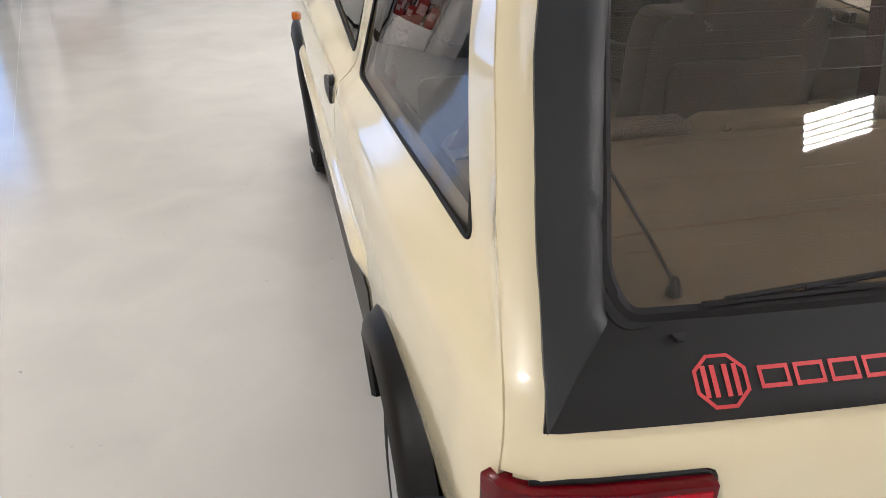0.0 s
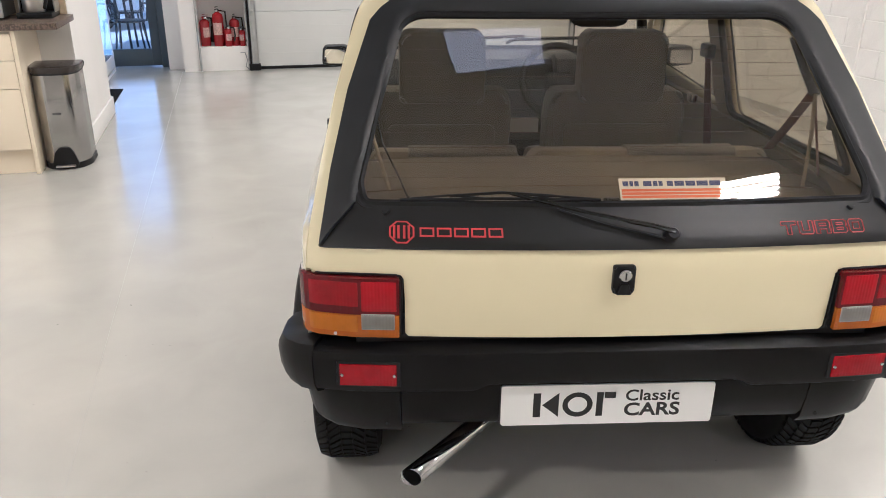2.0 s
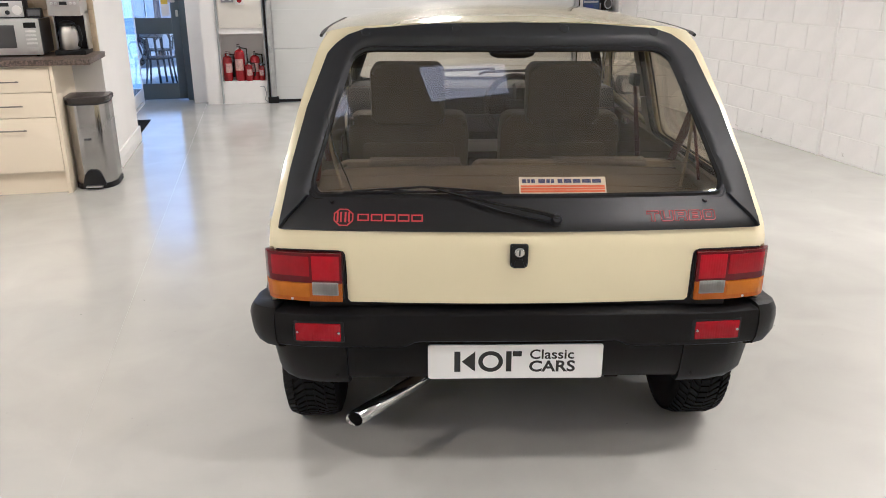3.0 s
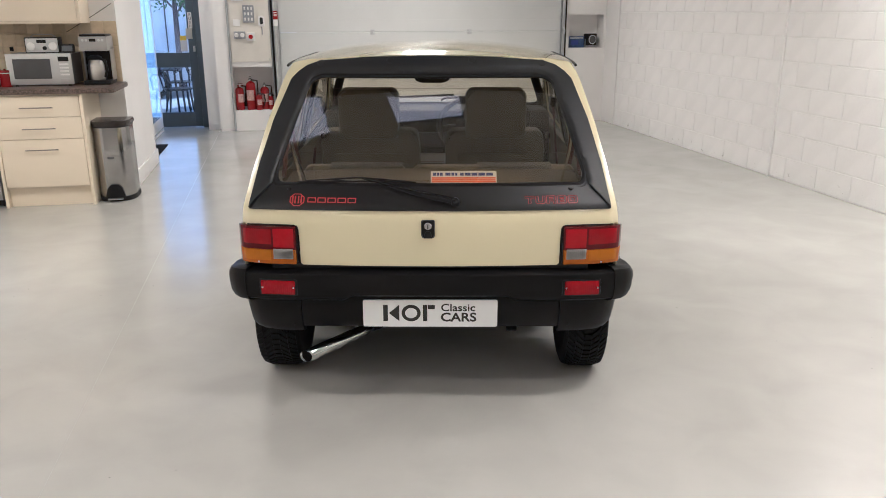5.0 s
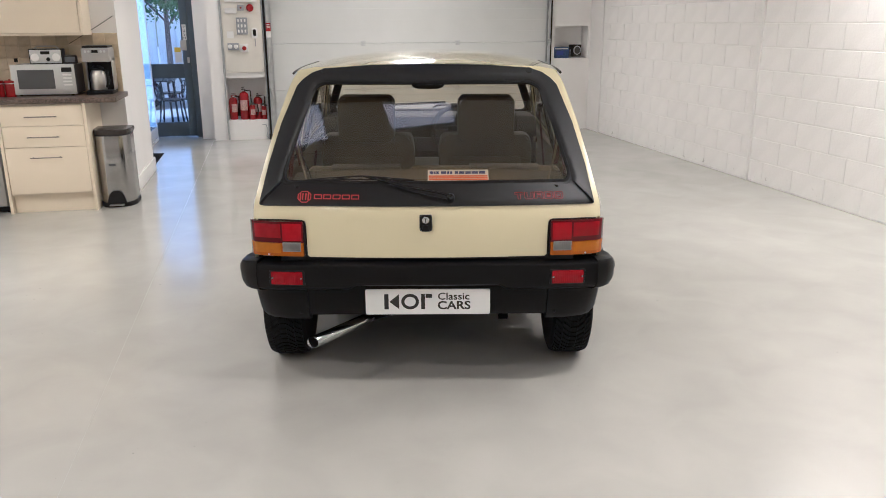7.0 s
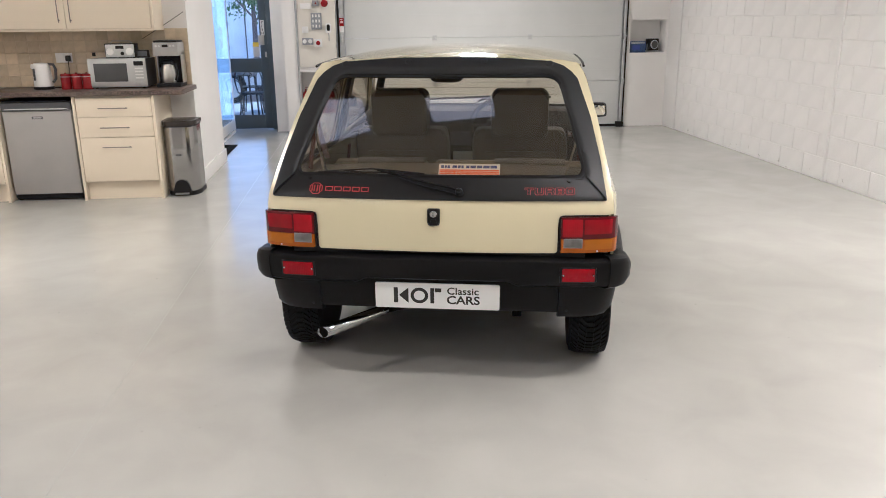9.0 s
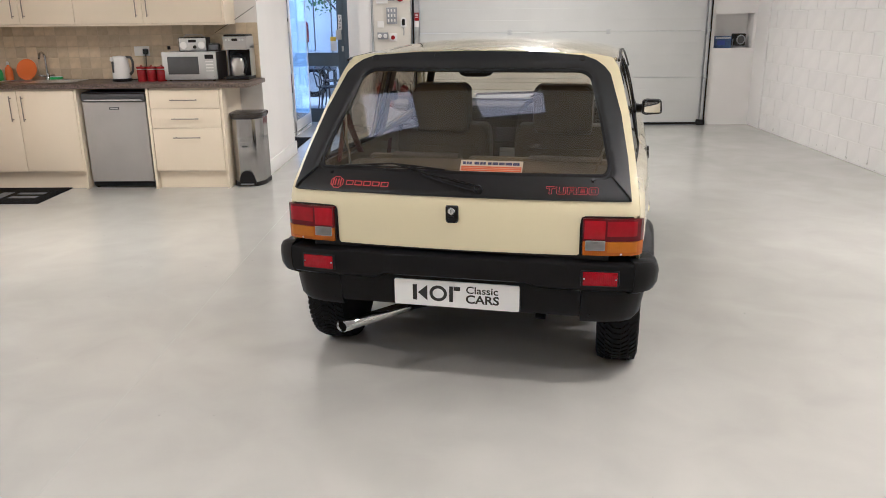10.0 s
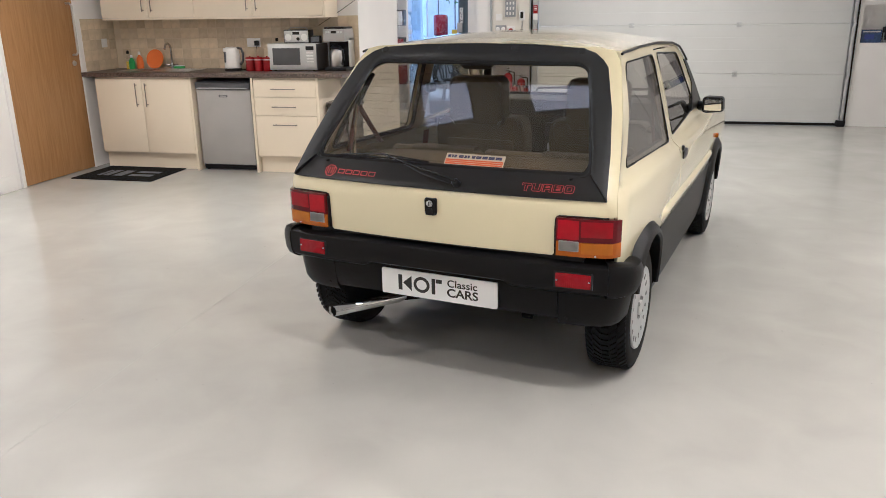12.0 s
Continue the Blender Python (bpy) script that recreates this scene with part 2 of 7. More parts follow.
M_CARPET = mat("brown carpet", (0.13, 0.09, 0.05), 0.95, vary=0.2, scale=30, bump=0.4, bscale=300)
M_DASH = mat("charcoal dash plastic", (0.012, 0.0115, 0.011), 0.6, vary=0.1, scale=12)
M_BOARD = mat("brown board", (0.15, 0.127, 0.09), 0.8, vary=0.12, scale=9, bump=0.1, bscale=200)
M_WIRE = mat("heater print", (0.09, 0.05, 0.035), 0.5)
M_HEADLIN = mat("beige headlining", (0.42, 0.36, 0.27), 0.9, vary=0.04, scale=9)
M_BELT = mat("maroon webbing", (0.085, 0.016, 0.012), 0.8, vary=0.1, scale=40)
def lens_mat(name, base, pitch=260.0, coat=0.5):
    """Moulded lamp plastic with fine vertical flutes under a glossy skin."""
    m = mat(name, base, 0.16, vary=0.10, scale=24, spec=0.06, coat=coat)
    t, n = m.node_tree, m.node_tree.nodes
    co, wv, bp = n.new("ShaderNodeTexCoord"), n.new("ShaderNodeTexWave"), n.new("ShaderNodeBump")
    wv.inputs["Scale"].default_value, wv.inputs["Distortion"].default_value = pitch / 6.28, 0.0
    t.links.new(co.outputs["Object"], wv.inputs["Vector"])
    bp.inputs["Strength"].default_value, bp.inputs["Distance"].default_value = 0.15, 0.002
    t.links.new(wv.outputs["Fac"], bp.inputs["Height"])
    t.links.new(bp.outputs[0], n["Principled BSDF"].inputs["Normal"])
    return m


M_LENSRED = lens_mat("red lens", (0.085, 0.001, 0.004), coat=0.45)
M_LENSRED2 = lens_mat("bright red lens", (0.31, 0.001, 0.006), coat=0.45)
M_LENSFOG = lens_mat("fog red lens", (0.24, 0.001, 0.005), coat=0.45)
M_LENSAMB = lens_mat("amber lens", (0.32, 0.085, 0.001), coat=0.4)
M_LENSAMB2 = lens_mat("deep amber lens", (0.38, 0.125, 0.001), coat=0.4)
M_LENSCLR = lens_mat("clear lens", (0.33, 0.315, 0.29))
M_PLATE = mat("white plate", (0.86, 0.86, 0.86), 0.25, vary=0.01)
M_INK = mat("black print", (0.015, 0.015, 0.016), 0.4)
M_REDPRINT = mat("red print", (0.40, 0.03, 0.03), 0.5)
M_TYRE = mat("tyre rubber", (0.009, 0.009, 0.009), 0.7, vary=0.15, scale=25, spec=0.12)
M_ALLOY = mat("silver alloy", (0.47, 0.48, 0.49), 0.36, 0.5, vary=0.04)
M_UNDER = mat("underbody black", (0.005, 0.005, 0.005), 0.9, vary=0.2, spec=0.05)
M_STICKER = mat("white sticker", (0.80, 0.80, 0.82), 0.4)
M_STRIPE = mat("orange stripe", (0.80, 0.17, 0.05), 0.4)
M_MIRROR = mat("mirror glass", (0.8, 0.8, 0.8), 0.02, 1.0, vary=0.0)


# ---- building blocks ----
def mesh_of(bm, smooth=False, sharp=35):
    me = bpy.data.meshes.new("mesh")
    if smooth:
        for f in bm.faces:
            f.smooth = True
        for e in bm.edges:
            if len(e.link_faces) == 2 and e.calc_face_angle(0) > radians(sharp):
                e.smooth = False
    bm.to_mesh(me)
    bm.free()
    return me


def part(name, data, material, parent=None, label=""):
    """One mesh object, under a thing or a part where one is given."""
    me = data if isinstance(data, bpy.types.Mesh) else mesh_of(data)
    if material and not me.materials:
        me.materials.append(material)
    ob = new(name, me)
    if parent:
        ob.parent = parent
    if label:
        ob["label"] = label
    return ob


def thing(name, label, category, m=None, group="", kind=""):
    ob = new(name)
    ob.empty_display_size = 0.05
    if m is not None:
        ob.matrix_world = m
    return tagged(ob, label, category, group, kind)


def box(lo, hi, bev=0.0, seg=2):
    bm = bmesh.new()
    bmesh.ops.create_cube(bm, size=1)
    lo, hi = Vector(lo), Vector(hi)
    for v in bm.verts:
        v.co = Vector((lo[i] + (hi[i] - lo[i]) * (v.co[i] + 0.5) for i in range(3)))
    if bev:
        bmesh.ops.bevel(bm, geom=bm.edges[:], offset=bev, segments=seg, affect="EDGES", profile=0.6)
    return mesh_of(bm, bool(bev))


def join(*meshes):
    bm = bmesh.new()
    for me in meshes:
        bm.from_mesh(me)
    me = bpy.data.meshes.new("mesh")
    bm.to_mesh(me)
    bm.free()
    return me


def moved(me, m):
    me.transform(m)
    return me


def lathe(profile, n=32, axis="z", smooth=True, sharp=35):
    """Turn (radius, height) pairs round an axis."""
    bm = bmesh.new()
    rings = []
    for r, h in profile:
        ring = []
        for i in range(n):
            a = 2 * math.pi * i / n
            c, s = r * math.cos(a), r * math.sin(a)
            ring.append(bm.verts.new((c, s, h) if axis == "z" else (h, c, s) if axis == "x" else (c, h, s)))
        rings.append(ring)
    for a, b in zip(rings, rings[1:]):
        for i in range(n):
            bm.faces.new((a[i], a[(i + 1) % n], b[(i + 1) % n], b[i]))
    for ring in (rings[0], rings[-1]):
        if profile[rings.index(ring)][0] > 1e-4:
            bm.faces.new(ring)
    bmesh.ops.remove_doubles(bm, verts=bm.verts[:], dist=1e-5)
    bmesh.ops.recalc_face_normals(bm, faces=bm.faces[:])
    return mesh_of(bm, smooth, sharp)


def tube(points, r, n=8, closed=False, flat=1.0):
    """A round (or flattened) bar along points."""
    pts = [Vector(p) for p in points]
    bm = bmesh.new()
    rings = []
    count = len(pts)
    for i, p in enumerate(pts):
        a = pts[(i - 1) % count] if closed or i else p
        b = pts[(i + 1) % count] if closed or i < count - 1 else p
        d = (b - a).normalized()
        u = d.orthogonal() if not rings else (last - d * last.dot(d))
        if not rings and abs(d.z) < 0.95:
            u = d.cross(Vector((0, 0, 1)))
        u.normalize()
        last = u
        w = d.cross(u)
        rings.append([bm.verts.new(p + u * (r * math.cos(2 * math.pi * k / n)) + w * (r * flat * math.sin(2 * math.pi * k / n))) for k in range(n)])
    pairs = list(zip(rings, rings[1:])) + ([(rings[-1], rings[0])] if closed else [])
    for a, b in pairs:
        for k in range(n):
            bm.faces.new((a[k], a[(k + 1) % n], b[(k + 1) % n], b[k]))
    if not closed:
        bm.faces.new(rings[0])
        bm.faces.new(rings[-1])
    bmesh.ops.recalc_face_normals(bm, faces=bm.faces[:])
    return mesh_of(bm, True, 50)


def prism(outline, lo, hi, axis="z", bev=0.0):
    """A flat outline pushed out between two levels along an axis."""
    bm = bmesh.new()
    put = {"z": lambda a, b, h: (a, b, h), "y": lambda a, b, h: (a, h, b), "x": lambda a, b, h: (h, a, b)}[axis]
    low = [bm.verts.new(put(a, b, lo)) for a, b in outline]
    top = [bm.verts.new(put(a, b, hi)) for a, b in outline]
    n = len(outline)
    bm.faces.new(low)
    bm.faces.new(top)
    for i in range(n):
        bm.faces.new((low[i], low[(i + 1) % n], top[(i + 1) % n], top[i]))
    bmesh.ops.recalc_face_normals(bm, faces=bm.faces[:])
    if bev:
        bmesh.ops.bevel(bm, geom=bm.edges[:], offset=bev, segments=2, affect="EDGES", profile=0.6)
    return mesh_of(bm, True, 30)


def rounded(pts, r, n=5):
    """Round the corners of a closed outline; r is one radius or one for each corner."""
    out = []
    k = len(pts)
    for i in range(k):
        p, a, b = Vector(pts[i]), Vector(pts[i - 1]), Vector(pts[(i + 1) % k])
        rr = r[i] if isinstance(r, (list, tuple)) else r
        u, v = (a - p), (b - p)
        d = min(rr, 0.45 * u.length, 0.45 * v.length)
        if d < 1e-4:
            out.append(tuple(p))
            continue
        s, e = p + u.normalized() * d, p + v.normalized() * d
        for j in range(n + 1):
            t = j / n
            out.append(tuple((1 - t) ** 2 * s + 2 * t * (1 - t) * p + t * t * e))
    return out


def inside(p, poly):
    x, y = p
    hit = False
    for (x1, y1), (x2, y2) in zip(poly, poly[1:] + poly[:1]):
        if (y1 > y) != (y2 > y) and x < (x2 - x1) * (y - y1) / (y2 - y1) + x1:
            hit = not hit
    return hit


def sheet(outline, holes, step, fn, outward, thick=0.0):
    """A curved panel: a flat outline with holes, filled and laid on the surface fn(u, v)."""
    from mathutils.geometry import delaunay_2d_cdt
    pts, edges = [], []
    loops = []
    for loop in [outline] + list(holes):
        fine = []
        for a, b in zip(loop, loop[1:] + loop[:1]):
            a, b = Vector(a), Vector(b)
            k = max(1, int((b - a).length / step))
            fine += [tuple(a + (b - a) * (i / k)) for i in range(k)]
        s = len(pts)
        pts += fine
        edges += [(s + i, s + (i + 1) % len(fine)) for i in range(len(fine))]
        loops.append(fine)
    us, vs = [p[0] for p in loops[0]], [p[1] for p in loops[0]]
    border = np.array(pts)
    for i in range(int((max(us) - min(us)) / step) + 1):
        for j in range(int((max(vs) - min(vs)) / step) + 1):
            p = (min(us) + (i + 0.5 * (j % 2)) * step, min(vs) + (j + 0.43) * step)
            if inside(p, loops[0]) and not any(inside(p, h) for h in loops[1:]):
                if np.min(np.hypot(border[:, 0] - p[0], border[:, 1] - p[1])) > 0.45 * step:
                    pts.append(p)
    co, _, tris, _, _, _ = delaunay_2d_cdt([Vector(p) for p in pts], edges, [], 0, 1e-6)
    bm = bmesh.new()
    verts = [bm.verts.new(fn(c[0], c[1])) for c in co]
    for t in tris:
        c = sum((co[i] for i in t), Vector((0, 0))) / 3
        a, b = co[t[1]] - co[t[0]], co[t[2]] - co[t[0]]
        if abs(a.cross(b)) > 1e-6 * step and inside(c, loops[0]) and not any(inside(c, h) for h in loops[1:]):
            bm.faces.new([verts[i] for i in t])
    for v in [v for v in bm.verts if not v.link_faces]:
        bm.verts.remove(v)
    bm.normal_update()
    if sum((f.normal for f in bm.faces), Vector()).dot(Vector(outward)) < 0:
        bmesh.ops.reverse_faces(bm, faces=bm.faces[:])
    if thick:
        bm.normal_update()
        src = bm.verts[:]
        back = {v: bm.verts.new(v.co - v.normal * thick) for v in src}
        faces = bm.faces[:]
        rim = [e for e in bm.edges if len(e.link_faces) == 1]
        rim = [(e.verts[0], e.verts[1]) if e.link_loops[0].vert == e.verts[0] else (e.verts[1], e.verts[0]) for e in rim]
        for f in faces:
            bm.faces.new([back[v] for v in reversed(f.verts)])
        for a, b in rim:
            bm.faces.new((b, a, back[a], back[b]))
    return mesh_of(bm, True, 40)


def lerp(knots, x):
    return float(np.interp(x, [k[0] for k in knots], [k[1] for k in knots]))


def smooth_lerp(knots, x):
    """Monotone-ish cubic through knots."""
    xs, ys = [k[0] for k in knots], [k[1] for k in knots]
    if x <= xs[0] or x >= xs[-1]:
        return float(np.interp(x, xs, ys))
    i = max(j for j in range(len(xs) - 1) if xs[j] <= x)
    h = xs[i + 1] - xs[i]
    t = (x - xs[i]) / h

    def slope(j):
        if j in (0, len(xs) - 1):
            a, b = (0, 1) if j == 0 else (j - 1, j)
            return (ys[b] - ys[a]) / (xs[b] - xs[a])
        s1 = (ys[j] - ys[j - 1]) / (xs[j] - xs[j - 1])
        s2 = (ys[j + 1] - ys[j]) / (xs[j + 1] - xs[j])
        return 0 if s1 * s2 <= 0 else 2 * s1 * s2 / (s1 + s2)
    return (2 * t**3 - 3 * t * t + 1) * ys[i] + (t**3 - 2 * t * t + t) * h * slope(i) + (-2 * t**3 + 3 * t * t) * ys[i + 1] + (t**3 - t * t) * h * slope(i + 1)


def letters(body, size, width=1.0, offset=0.0, align="LEFT"):
    """Flat lettering in the built-in font, standing in the x-z plane and facing -y."""
    cu = bpy.data.curves.new("letters", "FONT")
    cu.body, cu.size, cu.offset, cu.align_x, cu.extrude, cu.resolution_u = body, size, offset, align, 0.0004, 4
    ob = bpy.data.objects.new("letters", cu)
    scene.collection.objects.link(ob)
    me = bpy.data.meshes.new_from_object(ob.evaluated_get(bpy.context.evaluated_depsgraph_get()))
    bpy.data.objects.remove(ob)
    bpy.data.curves.remove(cu)
    me.transform(pose(0, 0, 0, 90, 0, 0) @ Matrix.Diagonal((width, 1, 1, 1)))
    me.materials.clear()
    return me


# ---- the unit: floor, walls, ceiling ----
EAST, NORTH, WEST, SOUTH = 4.035, 7.95, -4.56, -6.5
KITCHEN_Y, BLOCK_X, BLOCK_Y = 4.5, -1.862, 5.81
DOOR_Y = 8.44


def structure(name, me, material, label, category):
    return tagged(part(name, me, material), label, category, kind="structure")


def slab_with_joints():
    bm = bmesh.new()
    xs = [WEST - 0.4, -1.62, EAST + 0.3]
    ys = [SOUTH - 0.3, 1.9, DOOR_Y + 0.16]
    verts = {(i, j, k): bm.verts.new((x, y, z)) for i, x in enumerate(xs) for j, y in enumerate(ys) for k, z in enumerate((-0.2, 0.0))}
    for i in range(2):
        for j in range(2):
            bm.faces.new([verts[a, b, 1] for a, b in ((i, j), (i + 1, j), (i + 1, j + 1), (i, j + 1))])
            bm.faces.new([verts[a, b, 0] for a, b in ((i, j), (i, j + 1), (i + 1, j + 1), (i + 1, j))])
    return mesh_of(bm)


floor = structure("floor", slab_with_joints(), M_FLOOR, "glossy pale grey painted concrete floor", "floor")
wall_east = structure("wall_east", box((EAST, SOUTH, 0), (EAST + 0.25, NORTH + 0.02, CEIL)), M_JOINT, "white painted concrete block wall", "wall")
structure("wall_south", box((WEST - 0.2, SOUTH - 0.25, 0), (EAST + 0.25, SOUTH, CEIL)), M_WALL, "plain white wall behind", "wall")
# west wall, open for the oak door; an added unseen slab behind it stops light leaking in
OAK = (2.93, 3.885, 2.06)
wall_west = structure("wall_west", join(
    box((WEST - 0.2, SOUTH, 0), (WEST, OAK[0] - 0.05, CEIL)),
    box((WEST - 0.2, OAK[1] + 0.03, 0), (WEST, KITCHEN_Y, CEIL)),
    box((WEST - 0.3, OAK[0] - 0.15, 0), (WEST - 0.201, OAK[1] + 0.1, OAK[2] + 0.1)),
    box((WEST - 0.2, OAK[0] - 0.05, OAK[2] + 0.04), (WEST, OAK[1] + 0.03, CEIL))), M_WALL, "white plastered wall beside the kitchen", "wall")
wall_kitchen = structure("wall_kitchen", box((WEST - 0.2, KITCHEN_Y, 0), (BLOCK_X, BLOCK_Y, CEIL)), M_WALL, "white plastered wall behind the kitchen units", "wall")
structure("wall_lobby", box((-3.25, BLOCK_Y, 0), (-3.05, DOOR_Y + 0.1, CEIL)), M_WALL, "white lobby wall", "wall")
# north wall: glass door opening, electrical recess, sectional door opening, shelf niche
NT = 0.38
ELX0, ELX1 = -1.147, -0.632
RD0, RD1, RDTOP = -0.545, 3.375, 2.75
NI = (3.475, 3.985, 1.03, 1.48)
wall_north = structure("wall_north", join(
    box((-1.345, NORTH, 0), (ELX0, DOOR_Y + 0.1, CEIL)),
    box((ELX0, NORTH, 0), (ELX1, NORTH + NT, 0.267)),
    box((ELX0, NORTH + NT - 0.06, 0.267), (ELX1, NORTH + NT, 0.83)),
    box((ELX0, NORTH, 0.83), (ELX1, NORTH + NT, CEIL)),
    box((ELX1, NORTH, 0), (RD0 - 0.02, NORTH + NT, CEIL)),
    box((RD0 - 0.02, NORTH, RDTOP), (RD1 + 0.02, NORTH + NT, CEIL)),
    box((RD1 + 0.02, NORTH, 0), (NI[0], NORTH + NT, CEIL)),
    box((NI[0], NORTH, 0), (NI[1], NORTH + NT, NI[2])),
    box((NI[0], NORTH, NI[3]), (NI[1], NORTH + NT, CEIL)),
    box((NI[0], NORTH + 0.24, NI[2]), (NI[1], NORTH + NT, NI[3])),
    box((NI[1], NORTH, 0), (EAST, NORTH + NT, CEIL)),
    box((-3.05, DOOR_Y - 0.02, 2.14), (-1.345, DOOR_Y + 0.16, CEIL)),
    box((-3.05, DOOR_Y - 0.02, 0), (-2.42, DOOR_Y + 0.16, 2.14))), M_WALL, "white plastered end wall with recesses", "wall")
structure("ceiling", prism([(WEST - 0.2, SOUTH - 0.2), (EAST + 0.25, SOUTH - 0.2), (EAST + 0.25, -0.83), (WEST - 0.2, 1.02)], CEIL, CEIL + 0.2), M_CEIL, "plain white ceiling", "ceiling")
# added dark band, so that the upper rear glass mirrors dark
structure("ceiling_dark_band", prism([(WEST - 0.2, 1.02), (EAST + 0.25, -0.83), (EAST + 0.25, 0.25), (WEST - 0.2, 2.10)], CEIL + 0.02, CEIL + 0.2), M_DARKCEIL, "dark band added across the ceiling for the rear glass to mirror", "ceiling")
structure("ceiling_front", prism([(WEST - 0.2, 2.10), (EAST + 0.25, 0.25), (EAST + 0.25, DOOR_Y + 0.3), (WEST - 0.2, DOOR_Y + 0.3)], CEIL, CEIL + 0.2), M_CEIL, "plain white ceiling over the front bay", "ceiling")
# skirtings
structure("baseboard", join(
    box((BLOCK_X, KITCHEN_Y + 0.01, 0), (BLOCK_X + 0.018, BLOCK_Y + 0.018, 0.14), 0.004),
    box((BLOCK_X - 0.6, BLOCK_Y, 0), (BLOCK_X, BLOCK_Y + 0.018, 0.14), 0.004)), M_TRIM, "white painted skirting board on the kitchen wall", "baseboard")
structure("baseboard_west", box((WEST, SOUTH + 0.01, 0), (WEST + 0.018, OAK[0] - 0.11, 0.14), 0.004), M_TRIM, "white painted skirting board by the oak door", "baseboard")
# raised movement joint and plain pier on the block wall
structure("trim", join(
    box((EAST - 0.022, 3.80, 0), (EAST, 3.835, CEIL), 0.006),
    box((EAST - 0.022, 7.50, 0), (EAST, 7.53, CEIL), 0.006)), M_WALL, "white painted vertical movement joints on the block wall", "trim")
structure("pier", box((EAST - 0.012, 7.53, 0), (EAST, NORTH, CEIL), 0.003), M_WALL, "smooth white plastered pier", "wall")

tagged(part("floor_joint", box((-1.3708, SOUTH + 0.02, -0.001), (-1.3692, DOOR_Y - 0.4, 0.0006)), mat("filled joint", (0.37, 0.37, 0.355), 0.4)), "thin filled saw-cut joint across the floor", "floor joint", kind="structure")

# ---- oak door ----
door_1 = thing("door_1", "closed oak veneer door with a steel pull handle", "door", kind="structure")
part("door_leaf", box((WEST - 0.03, OAK[0], 0.008), (WEST + 0.015, OAK[1], OAK[2]), 0.003), M_OAK, door_1, "flat oak veneer leaf")
part("door_frame", join(box((WEST - 0.06, OAK[0] - 0.045, 0), (WEST + 0.02, OAK[0] - 0.004, OAK[2] + 0.04), 0.004),
                        box((WEST - 0.06, OAK[1] + 0.004, 0), (WEST + 0.02, OAK[1] + 0.028, OAK[2] + 0.04), 0.004),
                        box((WEST - 0.06, OAK[0] - 0.004, OAK[2] + 0.004), (WEST + 0.02, OAK[1] + 0.004, OAK[2] + 0.04), 0.004)), M_TRIM, door_1, "white painted frame")
hx = WEST + 0.075
part("door_handle", tube([(WEST + 0.012, 3.80, 1.12), (hx - 0.02, 3.80, 1.12), (hx, 3.80, 1.145), (hx, 3.80, 1.57), (hx - 0.02, 3.80, 1.595), (WEST + 0.012, 3.80, 1.595)], 0.011, 10), M_STEEL, door_1, "brushed steel D pull handle")
part("lock_rose", moved(lathe([(0.0, 0.012), (0.02, 0.012), (0.026, 0.008), (0.026, 0)], 20), Matrix.Translation((WEST + 0.014, 3.80, 1.04)) @ pose(0, 0, 0, 0, 90, 0)), M_STEEL, door_1, "round steel lock rose")

# ---- sectional garage door ----
door_2 = thing("door_2", "closed white sectional garage door with steel tracks", "garage door", pose(0, NORTH, 0), kind="structure")
SEC = 0.6175
for k in range(5):
    z0, z1 = 0.03 + k * SEC, 0.03 + (k + 1) * SEC - 0.003
    if z0 > RDTOP:
        break
    prof = [(0.016, z0), (0.012, z0 + 0.005), (0.012, z0 + 0.155), (0.0138, z0 + 0.158), (0.012, z0 + 0.161), (0.012, z0 + 0.305), (0.0138, z0 + 0.308), (0.012, z0 + 0.311),
            (0.012, z0 + 0.455), (0.0138, z0 + 0.458), (0.012, z0 + 0.461), (0.012, z1 - 0.005), (0.016, z1), (0.06, z1), (0.06, z0)]
    part("panel", prism([(a, b) for a, b in prof], RD0 + 0.03, RD1 - 0.02, "x"), M_PANEL, door_2)
for z in (0.03 + SEC, 0.03 + 2 * SEC, 0.03 + 3 * SEC):
    for x in (0.707, 2.04):
        part("hinge", join(box((x - 0.03, -0.004, z - 0.035), (x + 0.03, 0.012, z - 0.008), 0.003), box((x - 0.03, -0.004, z + 0.004), (x + 0.03, 0.012, z + 0.032), 0.003),
                           box((x - 0.012, -0.01, z - 0.012), (x + 0.012, 0.01, z + 0.01), 0.003)), M_GALV, door_2, "small galvanised hinge plate")
part("bottom_seal", box((RD0 + 0.03, 0.0, 0.002), (RD1 - 0.02, 0.055, 0.034), 0.008), M_BLACKRUB, door_2, "black rubber floor seal")
